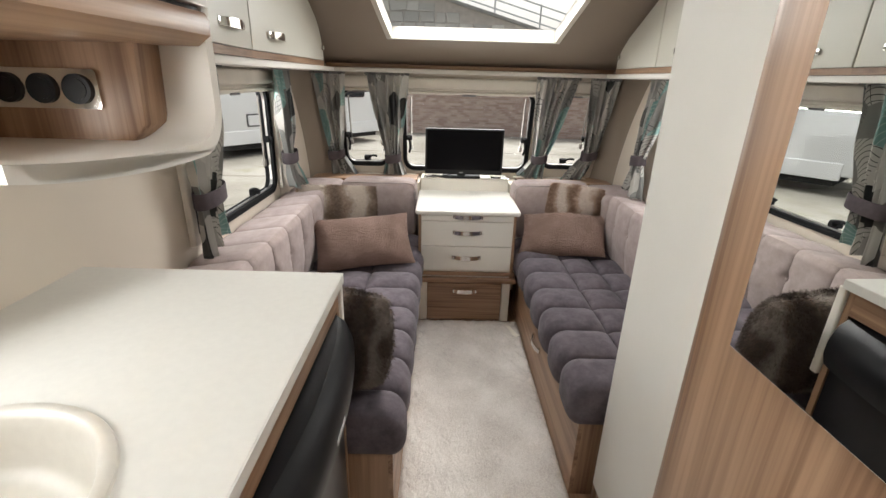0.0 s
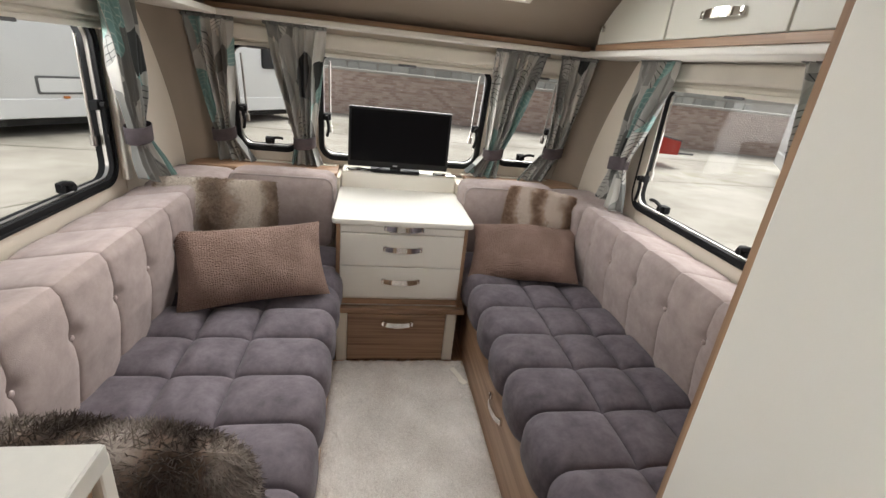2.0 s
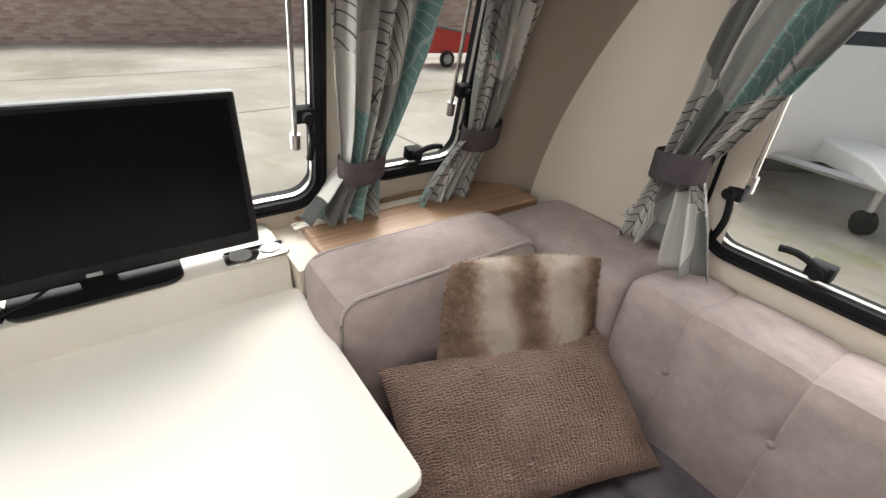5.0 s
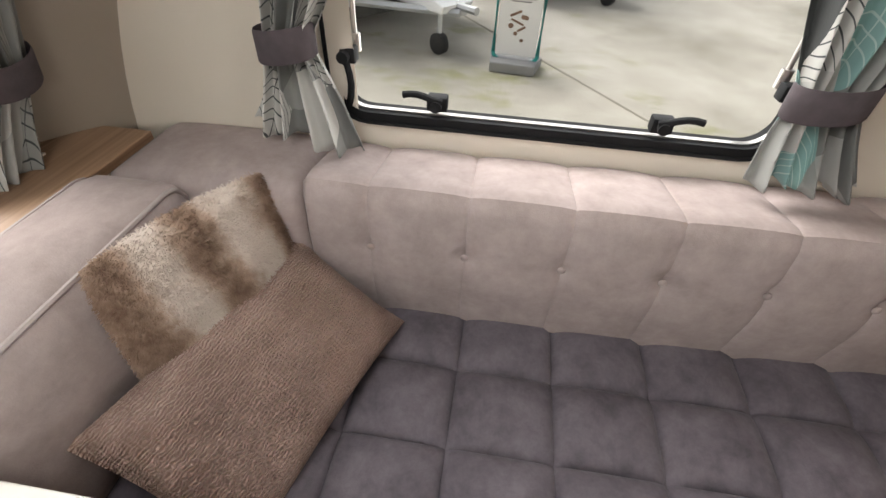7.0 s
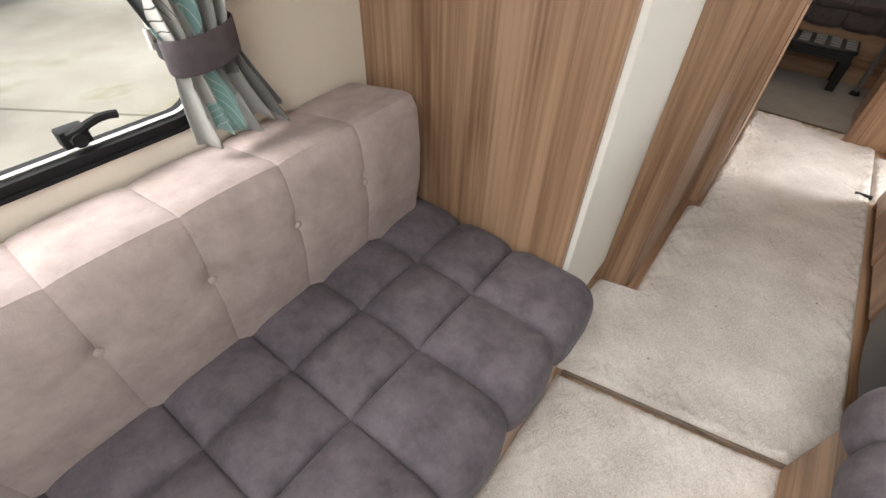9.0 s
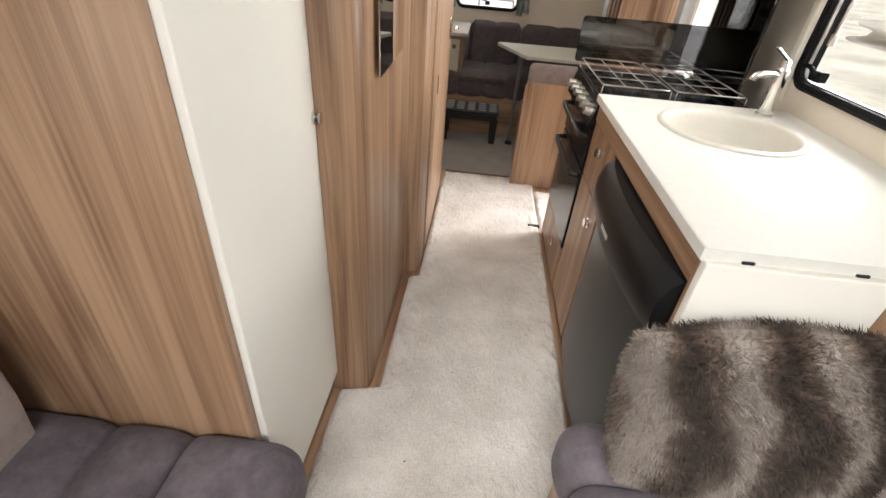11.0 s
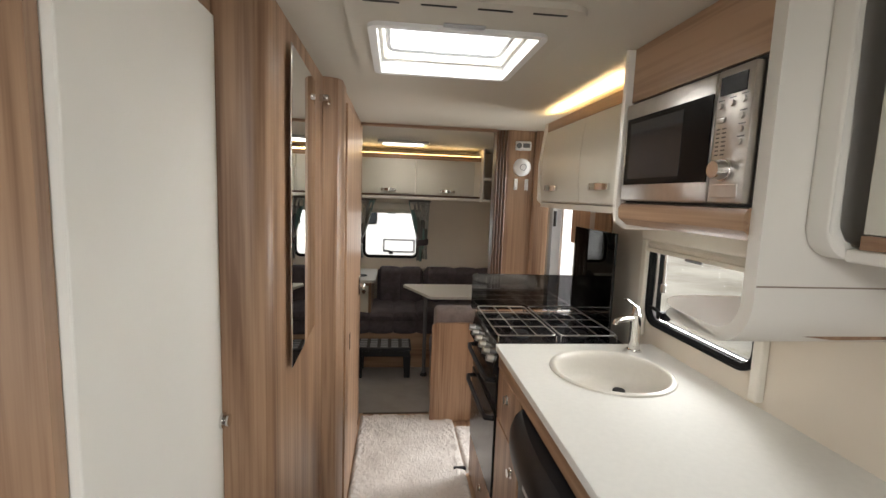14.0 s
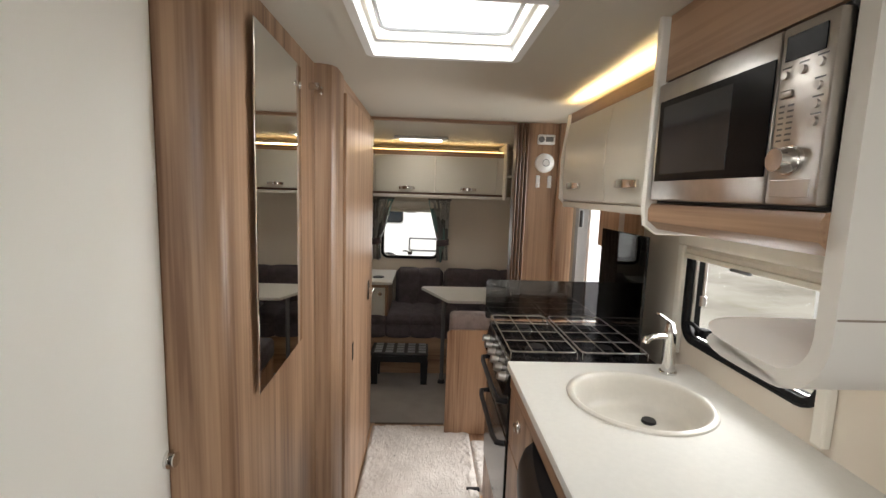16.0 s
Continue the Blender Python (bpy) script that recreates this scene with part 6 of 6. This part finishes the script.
# ---- loose cushions ----
def pillow(name, label, m, w, h, t, mat, seed, fur=0, fur_mat_=None, fur_len=0.02, round_=0.0):
    rnd = random.Random(seed)
    th = thing(name, label, "cushion", "scatter cushions", m)
    bm = bmesh.new()
    n = 30
    sides = []
    for sgn in (1, -1):
        g = []
        for j in range(n + 1):
            row = []
            for i in range(n + 1):
                u, v = 2 * i / n - 1, 2 * j / n - 1
                # edges bow in between the corners
                x = u * w / 2 * (1 - 0.10 * (1 - round_) * (1 - v * v) * abs(u) ** 3) * math.sqrt(1 - round_ * v * v / 2)
                y = v * h / 2 * (1 - 0.12 * (1 - round_) * (1 - u * u) * abs(v) ** 3) * math.sqrt(1 - round_ * u * u / 2)
                puff = (max(0, 1 - abs(u) ** 2.2) * max(0, 1 - abs(v) ** 2.2)) ** 0.62
                wob = noise.noise(Vector((u * 1.7 + seed, v * 1.7, sgn))) * 0.22 + noise.noise(Vector((u * 4 + seed, v * 4, sgn))) * 0.10
                z = sgn * t / 2 * puff * (1 + wob)
                row.append((x, y, z))
            g.append(row)
        sides.append(g)
    vs = {}

    def vert(p):
        k = (round(p[0], 5), round(p[1], 5), round(p[2], 5))
        if k not in vs:
            vs[k] = bm.verts.new(p)
        return vs[k]
    tris = []
    for g, sgn in zip(sides, (1, -1)):
        for j in range(n):
            for i in range(n):
                q = [g[j][i], g[j][i + 1], g[j + 1][i + 1], g[j + 1][i]]
                f = [vert(p) for p in (q if sgn > 0 else q[::-1])]
                if len(set(f)) == 4:
                    bm.faces.new(f)
                    tris.append(q if sgn > 0 else q[::-1])
    part("cover", bm, mat, th, smooth=True)
    if fur:
        verts, faces = [], []
        for k in range(fur):
            q = [Vector(p) for p in rnd.choice(tris)]
            a, b = rnd.random(), rnd.random()
            p = q[0].lerp(q[1], a).lerp(q[3].lerp(q[2], a), b)
            nn = (q[1] - q[0]).cross(q[3] - q[0])
            if nn.length < 1e-9:
                continue
            nn.normalize()
            lean = Vector((rnd.gauss(0, 0.5), -0.9 + rnd.gauss(0, 0.5), 0))
            d = (nn * 0.55 + lean * 0.6 + nn.cross(lean) * rnd.gauss(0, 0.25)).normalized()
            L = fur_len * rnd.uniform(0.6, 1.25)
            sd = d.cross(nn).normalized() * 0.0011
            o = len(verts)
            verts += [p - sd, p + sd, p + d * L * 0.6 + sd * 0.7 + nn * 0.002, p + d * L + nn * 0.0]
            faces += [(o, o + 1, o + 2), (o, o + 2, o + 3)]
        me = bpy.data.meshes.new("fur_cover")
        me.from_pydata([tuple(v) for v in verts], [], faces)
        me.materials.append(fur_mat_ or mat)
        ob = new("fur_cover", me)
        ob.parent = th
        tagged(ob, "long faux-fur pile", kind="stuff")
    return th


def stand(c, u, v):
    """A cushion's pose from its centre, long edge and upward edge."""
    u = Vector(u).normalized()
    v = Vector(v)
    v = (v - u * v.dot(u)).normalized()
    return basis(c, u, v)


pillow("scatter_cushion", "brown ribbed plush scatter cushion lying on the bench corner", stand((0.580, 0.030, 0.575), (0.94, -0.30, 0.10), (0.17, 0.80, 0.56)), 0.52, 0.33, 0.19, RIBBED, 1, round_=0.14)
pillow("scatter_cushion", "brown ribbed plush scatter cushion leaning on the bench corner", stand((-0.575, -0.27, 0.605), (0.47, 0.139, 0.014), (-0.05, 0.17, 0.22)), 0.54, 0.31, 0.17, RIBBED, 2, round_=0.12)
pillow("fur_cushion", "brown and cream banded faux-fur cushion against the backrest", stand((0.660, 0.140, 0.668), (0.93, -0.36, -0.04), (0.0, 0.14, 1)), 0.36, 0.40, 0.15, FUR, 3, 42000, fur_len=0.009, round_=0.42)
pillow("fur_cushion", "mottled brown and cream faux-fur cushion against the backrest", stand((-0.775, 0.00, 0.680), (1, 0.16, -0.03), (-0.02, 0.32, 1)), 0.50, 0.36, 0.16, FUR_SOFT, 4, 42000, fur_len=0.010, round_=0.35)
pillow("fur_cushion", "dark brown and grey faux-fur cushion by the kitchen end", stand((-0.570, -1.368, 0.684), (1, 0.05, -0.06), (0.03, -0.20, 1)), 0.55, 0.39, 0.23, FUR_DARK, 5, 46000, FUR_GREY, 0.020, round_=0.5)

# ---- small things ----
tag = thing("paper_tag", "cream paper tape tag lying on the carpet film", "tag")
part("strip", xf(box(-0.012, 0.012, -0.055, 0.055, 0.002, 0.004), pose(0.285, -0.17, 0.014, 0, 0, 20)), PLASTIC, tag)
part("strip", xf(box(-0.016, 0.016, -0.02, 0.02, 0.004, 0.006), pose(0.302, -0.222, 0.014, 0, 0, 35)), PLASTIC, tag)
for gx, gy in ((0.12, -1.578), (-0.002, -1.96), (-0.30, -2.215), (0.04, -3.452)):
    bm = bmesh.new()
    bmesh.ops.create_icosphere(bm, subdivisions=1, radius=0.004)
    for v in bm.verts:
        v.co = Vector((gx, gy, 0.0095)) + Vector((v.co.x * 1.3, v.co.y, v.co.z * 0.6))
    tagged(link("grit", bm, GREY), "small dark grit speck on the carpet film", "grit", "grit on the carpet")
stp = thing("floor_socket", "small black plastic foot by the cooker", "fitting")
part("body", box(-0.43, -0.36, -3.16, -3.14, 0.0, 0.02, b=0.004), BLACK, stp)



def corner_panel(name, edge_a, edge_b, mat, label, sx, bow):
    """A moulded wall panel between two rising edges, each given as a function of height."""
    bm = bmesh.new()
    n = 12
    rows = []
    for j in range(n + 1):
        z = 0.72 + (1.495 - 0.72) * j / n
        p, q = Vector((*edge_a(z), z)), Vector((*edge_b(z), z))
        row = []
        for i in range(n + 1):
            c = p.lerp(q, i / n)
            c.x += bow * math.sin(math.pi * i / n)
            row.append(bm.verts.new((sx * c.x, c.y, c.z)))
        rows.append(row)
    for a, b in zip(rows, rows[1:]):
        for i in range(n):
            bm.faces.new((a[i], a[i + 1], b[i + 1], b[i]))
    r = bmesh.ops.extrude_face_region(bm, geom=bm.faces[:])
    bmesh.ops.translate(bm, vec=(sx * 0.006, 0.008, 0), verts=[v for v in r["geom"] if isinstance(v, bmesh.types.BMVert)])
    structure(name, bm, mat, label, "trim", True)


# the walls run forward to a curved corner beside the front windows
for sx, xw, xc in ((1, XR, 1.015), (-1, -XL, 1.060)):
    curve = lambda z: 0.505 - 0.10 * (z - 0.72) - 0.47 * (z - 0.72) ** 2
    corner_panel("trim_tapered_wall", lambda z: (xw - 0.004, -0.02), lambda z: (xc, curve(z)), CREAM, "cream side wall running to the curved front corner", sx, 0.006)
    corner_panel("trim_corner_panel", lambda z: (xc, curve(z)), lambda z: (0.880 + 0.12 * (z - 0.72), 0.640 - 0.19 * (z - 0.72)), TAUPE, "taupe moulded corner panel beside the front windows", sx, 0.02)


# ---- outside ----
GZ = -0.45
bm = bmesh.new()
bm.faces.new([bm.verts.new(p) for p in ((-400, -400, GZ), (400, -400, GZ), (400, 400, GZ), (-400, 400, GZ))])
structure("ground", bm, CONCRETE, "stained concrete yard with mossy patches", "ground")


def wheel(parent, x, y, r=0.32, w=0.19):
    bm = bmesh.new()
    prof = [(r * 0.62, -w / 2), (r * 0.9, -w / 2), (r, -w / 2 + 0.04), (r, w / 2 - 0.04), (r * 0.9, w / 2), (r * 0.62, w / 2)]
    rows = [[bm.verts.new((x + q * math.cos(k * math.tau / 24), y + d, r + q * math.sin(k * math.tau / 24))) for k in range(24)] for q, d in prof]
    for a, b in zip(rows, rows[1:] + rows[:1]):
        for k in range(24):
            bm.faces.new((a[k], a[(k + 1) % 24], b[(k + 1) % 24], b[k]))
    wh = part("wheel", bm, TYRE, parent, "black tyre", True)
    bm = bmesh.new()
    cyl(bm, (x, y - w / 2 + 0.03, r), (x, y + w / 2 - 0.03, r), r * 0.20, 16)
    for k in range(10):
        a = k * math.tau / 10
        cyl(bm, (x, y - w / 2 + 0.03, r), (x + r * 0.62 * math.cos(a), y - w / 2 + 0.02, r + r * 0.62 * math.sin(a)), 0.022, 6)
    cyl(bm, (x, y - 0.01, r), (x, y + 0.01, r), r * 0.62, 24)
    part("rim", bm, ALU, wh, "silver spoked rim", True)


def caravan(label, m, length=6.6, h=2.55, twin=True, wins=((-2.2, 0.9), (-0.4, 1.0), (1.4, 1.2)), stripe=False, wx=-0.46, hatches=(0.7,), nose=0.0):
    """A parked touring caravan: local x along it (hitch at -x), its seen side at -y, standing on the ground."""
    th = thing("touring_caravan", label, "caravan", "parked caravans", m)
    L0, L1, W = -length / 2 - nose, length / 2, 2.25
    prof = [(L0 + 0.12, 0.38), (L1 - 0.05, 0.38), (L1, 0.50), (L1 + 0.02, 1.5), (L1 - 0.12, h - 0.12), (L1 - 0.35, h), (L0 + 0.95, h), (L0 + 0.55, h - 0.10), (L0 + 0.22, 1.75), (L0, 1.05), (L0 + 0.02, 0.55)]
    part("body", prism(bmesh.new(), prof, "y", 0.0, W, 0.05), VAN, th, "white bodywork", True)
    part("skirt", box(L0 + 0.3, L1 - 0.2, -0.02, 0.05, 0.30, 0.62, b=0.02), VAN, th, "white side skirt")
    part("underbody", box(L0 + 0.4, L1 - 0.3, 0.15, W - 0.15, 0.16, 0.38), TYRE, th, "dark chassis")
    for x, w in wins:
        fr = part("window", prism(bmesh.new(), rrect(w, 0.62, 0.08, 4, x, 1.62), "y", -0.025, 0.0, 0.004), RUBBER, th, "dark side window")
        part("pane", prism(bmesh.new(), rrect(w - 0.06, 0.56, 0.07, 4, x, 1.62), "y", -0.035, -0.024, 0.003), DARKGLASS, fr)
    for hx in hatches:
        part("service_hatch", prism(bmesh.new(), rrect(0.72, 0.30, 0.03, 3, hx, 0.84), "y", -0.014, 0.0, 0.003), GREY, th, "grey-edged service hatch")
        part("hatch_door", prism(bmesh.new(), rrect(0.64, 0.23, 0.02, 3, hx, 0.84), "y", -0.022, -0.012, 0.003), VAN, th)
    fwd = part("front_window", xf(prism(bmesh.new(), rrect(1.7, 0.55, 0.1, 4), "z", 0.0, 0.03, 0.006), basis((L0 + 0.22, W / 2, 1.72), (0, 1, 0), (0.38, 0, 1))), DARKGLASS, th, "dark front window")
    for x in ([-0.36, 0.36] if twin else [0.0]):
        wheel(th, wx + x, 0.02)
    bm = bmesh.new()
    tube(bm, [(L0 + 0.3, 0.45, 0.42), (L0 - 0.95, W / 2 - 0.03, 0.45)], 0.04, 6)
    tube(bm, [(L0 + 0.3, W - 0.45, 0.42), (L0 - 0.95, W / 2 + 0.03, 0.45)], 0.04, 6)
    part("drawbar", bm, ALU, th, "galvanised drawbar", True)
    bm = prism(bmesh.new(), [(L0 + 0.2, 0.44), (L0 - 0.85, 0.44), (L0 - 0.90, 0.52), (L0 - 0.6, 0.62), (L0 + 0.2, 0.66)], "y", W / 2 - 0.22, W / 2 + 0.22, 0.02)
    part("hitch_cover", bm, VAN, th, "white hitch fairing")
    bm = bmesh.new()
    tube(bm, [(L0 - 0.72, W / 2 - 0.10, 0.75), (L0 - 0.72, W / 2 - 0.10, 0.2)], 0.026, 8)
    tube(bm, [(L0 - 0.85, W / 2, 0.50), (L0 - 1.15, W / 2, 0.50)], 0.04, 8)
    part("jockey_post", bm, ALU, th, "steel jockey post and coupling", True)
    bm = cyl(bmesh.new(), (L0 - 0.72, W / 2 - 0.14, 0.11), (L0 - 0.72, W / 2 - 0.06, 0.11), 0.11, 18)
    part("jockey_wheel", bm, TYRE, th, "black jockey wheel", True)
    part("handbrake", tube(bmesh.new(), [(L0 - 0.55, W / 2 + 0.05, 0.55), (L0 - 0.62, W / 2 + 0.05, 0.85), (L0 - 0.60, W / 2 + 0.05, 0.95)], 0.015, 6), RED, th, "red-gripped handbrake lever", True)
    if stripe:
        for k, w in enumerate((0.09, 0.07, 0.06, 0.09, 0.07, 0.08)):
            part("lettering", box(2.0 + 0.12 * k, 2.0 + 0.12 * k + w, -0.006, 0.0, 1.06, 1.18), GREY, th)
    part("marker_light", box(-1.6, -1.5, -0.03, 0.0, 0.62, 0.66, b=0.004), plain("amber_lens", (0.5, 0.16, 0.02), 0.3) if "amber_lens" not in bpy.data.materials else bpy.data.materials["amber_lens"], th, "amber marker light")
    return th


def ground_pose(x, y, deg):
    return pose(x, y, GZ, 0, 0, deg)


# side seen: local -y; local +x runs away from the hitch
caravan("white touring caravan with twin axle parked across the yard", ground_pose(8.3, 5.96, 52) @ Matrix.Diagonal((1, -1, 1, 1)), length=8.0, wins=((-2.6, 1.0), (-1.5, 0.7), (0.9, 0.55)), stripe=True, hatches=(2.4,), nose=1.5)
caravan("white touring caravan parked beside another one", ground_pose(9.6, 2.1, 52) @ Matrix.Diagonal((1, -1, 1, 1)))
caravan("long white caravan parked along the yard edge", ground_pose(-4.61, 8.65, 54), length=9.0, wins=((3.2, 0.8),), wx=1.3, hatches=(-1.6, 0.1))
caravan("white caravan parked close to the kitchen side", ground_pose(-4.2, -2.6, 84), length=6.5, wins=((-1.2, 1.2), (1.6, 0.9)))
caravan("white caravan parked behind the rear window", ground_pose(0.6, -11.0, 176), length=6.5, wins=((-0.6, 1.6), (1.9, 0.9)))

sg = thing("pavement_sign", "teal-framed pavement sign on a grey base", "sign", m=ground_pose(5.02, -0.40, 84) @ Matrix.Scale(0.76, 4))
bm = bmesh.new()
tube(bm, [(x, 0.0, z) for x, z in rrect(0.60, 0.98, 0.10, 6, 0, 0.60)], 0.028, 8, True)
part("frame", bm, TEAL, sg, "rounded teal frame", True)
part("panel", box(-0.27, 0.27, -0.008, 0.008, 0.18, 1.05), WHITEPL, sg, "white poster panel")
part("base", prism(bmesh.new(), [(-0.36, -0.20), (0.36, -0.20), (0.30, 0.22), (-0.30, 0.22)], "z", 0.0, 0.14, 0.02), plain("pale_grey_plastic", (0.26, 0.26, 0.265), 0.6), sg, "grey water-filled base")
BROWN = plain("brown_ink", (0.20, 0.12, 0.08), 0.6)
for k, (x, z, w, h, a) in enumerate([(-0.02, 0.88, 0.34, 0.018, 0), (0.0, 0.84, 0.26, 0.012, 0), (0.05, 0.70, 0.16, 0.03, 25), (-0.07, 0.66, 0.10, 0.05, -10), (0.02, 0.60, 0.18, 0.025, -20), (0.10, 0.55, 0.07, 0.06, 15),
                                       (-0.04, 0.52, 0.12, 0.03, 30), (0.03, 0.46, 0.05, 0.05, 0), (-0.06, 0.38, 0.05, 0.04, 0)]):
    for sy in (-0.0105, 0.0095):
        part("print", xf(prism(bmesh.new(), rrect(w, h, min(w, h) * 0.45, 4), "y", sy, sy + 0.001), Matrix.Translation((x, 0, z)) @ Matrix.Rotation(radians(a), 4, "Y")), BROWN if k > 1 else GREY, sg)

for k, (x, y, a, L) in enumerate([(5.5, -0.6, 35, 9), (3.2, 2.0, 95, 12), (0.0, 6.5, 4, 24), (-4.0, 3.0, 60, 10), (1.5, 10.0, 2, 24)]):
    structure("joint", xf(box(-L / 2, L / 2, -0.012, 0.012, 0.0, 0.004), ground_pose(x, y, a)), plain("joint_dirt", (0.22, 0.205, 0.165), 0.95) if k == 0 else bpy.data.materials["joint_dirt"], "dark joint between concrete slabs", "joint")

tr = thing("box_trailer", "small red box trailer by the brick wall", "trailer", m=ground_pose(7.0, 9.4, -8) @ Matrix.Diagonal((-0.68, 0.68, 0.68, 1)))
part("body", prism(bmesh.new(), [(-1.1, 0.45), (1.1, 0.45), (1.1, 1.15), (0.7, 1.25), (-1.1, 0.95)], "y", -0.6, 0.6, 0.02), RED, tr, "red tub")
part("cover", prism(bmesh.new(), [(-1.12, 0.95), (0.72, 1.25), (1.12, 1.16), (1.12, 1.21), (0.70, 1.31), (-1.12, 1.0)], "y", -0.62, 0.62, 0.01), GREY, tr, "grey cover")
wheel(tr, 0.35, -0.66, 0.27, 0.16)
part("drawbar", tube(bmesh.new(), [(-1.0, 0, 0.45), (-2.0, 0, 0.45)], 0.04, 6), GREY, tr)

# brick boundary wall: rows of bricks proud of the mortar
bw = tagged(new("wall_boundary"), "long brown brick boundary wall round the yard", "wall", kind="structure")
bw.matrix_world = ground_pose(2, 14.0, -7)
part("core", box(-18, 26, 0.03, 0.30, 0.0, 1.40), MORTAR, bw)
part("coping", box(-18, 26, -0.04, 0.36, 1.40, 1.47, b=0.01), plain("pale_coping", (0.45, 0.43, 0.40), 0.8), bw, "pale coping")
verts, faces = [], []
rnd = random.Random(4)
for r in range(18):
    z = 0.005 + r * 0.077
    x = -10.0 - (0.115 if r % 2 else 0)
    while x < 16:
        d = rnd.uniform(-0.004, 0.004)
        o = len(verts)
        for xx, zz, yy in ((x, z, 0.034), (x + 0.215, z, 0.034), (x + 0.215, z + 0.066, 0.034), (x, z + 0.066, 0.034), (x + 0.004, z + 0.004, 0.018 + d), (x + 0.211, z + 0.004, 0.018 + d), (x + 0.211, z + 0.062, 0.018 + d), (x + 0.004, z + 0.062, 0.018 + d)):
            verts.append((xx, yy, zz))
        faces += [(o + 4, o + 5, o + 6, o + 7), (o, o + 1, o + 5, o + 4), (o + 1, o + 2, o + 6, o + 5), (o + 2, o + 3, o + 7, o + 6), (o + 3, o, o + 4, o + 7)]
        x += 0.226
me = bpy.data.meshes.new("brick_face")
me.from_pydata(verts, [], faces)
bmat, bt, bp = nodes_of("brick_pieces")
gi = bt.nodes.new("ShaderNodeNewGeometry")
bt.links.new(ramp(bt, gi.outputs["Random Per Island"], [(0.0, (0.36, 0.25, 0.215)), (0.5, (0.46, 0.345, 0.30)), (1.0, (0.55, 0.44, 0.39))]), bp.inputs["Base Color"])
bp.inputs["Roughness"].default_value = 0.9
me.materials.append(bmat)
bf = new("brick_face", me)
bf.parent = bw
tagged(bf, "weathered brown bricks", kind="stuff")

# stone retaining wall with a railing, rising behind
sw = tagged(new("wall_retaining"), "pale stone retaining wall with a railing on top", "wall", kind="structure")
sw.matrix_world = ground_pose(0, 19.0, 0)
top = lambda x: max(2.6, 4.95 - 0.27 * x)
part("core", prism(bmesh.new(), [(-22, 0), (26, 0), (26, top(26)), (8.7, top(8.7)), (-22, top(-22))], "y", 0.05, 0.6), MORTAR, sw)
verts, faces = [], []
z = 1.2
while z < 9:
    h = rnd.uniform(0.34, 0.5)
    x = -14 + rnd.uniform(0, 0.4)
    while x < 18:
        w = rnd.uniform(0.35, 0.85)
        if z + h < top(x + w) - 0.15:
            o = len(verts)
            a = [rnd.uniform(-0.05, 0.05) for _ in range(8)]
            q = [(x + a[0], z + a[1] * 0.6), (x + w - 0.03 + a[2], z + a[3] * 0.6), (x + w - 0.03 + a[4], z + h - 0.03 + a[5] * 0.6), (x + a[6], z + h - 0.03 + a[7] * 0.6)]
            c = (x + w / 2, z + h / 2)
            verts += [(p[0], 0.055, p[1]) for p in q] + [(c[0] + (p[0] - c[0]) * 0.93, 0.0 + a[0] * 0.3, c[1] + (p[1] - c[1]) * 0.93) for p in q]
            faces += [(o + 4, o + 5, o + 6, o + 7)] + [(o + k, o + (k + 1) % 4, o + 4 + (k + 1) % 4, o + 4 + k) for k in range(4)]
        x += w
    z += h
me = bpy.data.meshes.new("stone_face")
me.from_pydata(verts, [], faces)
smat, stn, sp = nodes_of("stone_pieces")
gi = stn.nodes.new("ShaderNodeNewGeometry")
stn.links.new(ramp(stn, gi.outputs["Random Per Island"], [(0.0, (0.38, 0.38, 0.36)), (1.0, (0.54, 0.54, 0.51))]), sp.inputs["Base Color"])
sp.inputs["Roughness"].default_value = 0.9
me.materials.append(smat)
sf = new("stone_face", me)
sf.parent = sw
tagged(sf, "irregular pale stones", kind="stuff")
part("coping", prism(bmesh.new(), [(-22, top(-22)), (8.7, top(8.7)), (26, top(26)), (26, top(26) + 0.12), (8.7, top(8.7) + 0.12), (-22, top(-22) + 0.12)], "y", -0.08, 0.65), STONE, sw, "stone coping")
for k in range(3):
    hgt = 0.35 + 0.35 * k
    part("rail", tube(bmesh.new(), [(-22, 0.3, top(-22) + hgt), (8.7, 0.3, top(8.7) + hgt), (26, 0.3, top(26) + hgt)], 0.03, 6), ALU, sw, "steel rail")
for k in range(24):
    x = -22 + 2 * k
    part("rail_post", tube(bmesh.new(), [(x, 0.3, top(x)), (x, 0.3, top(x) + 1.1)], 0.035, 6), ALU, sw, "steel post")
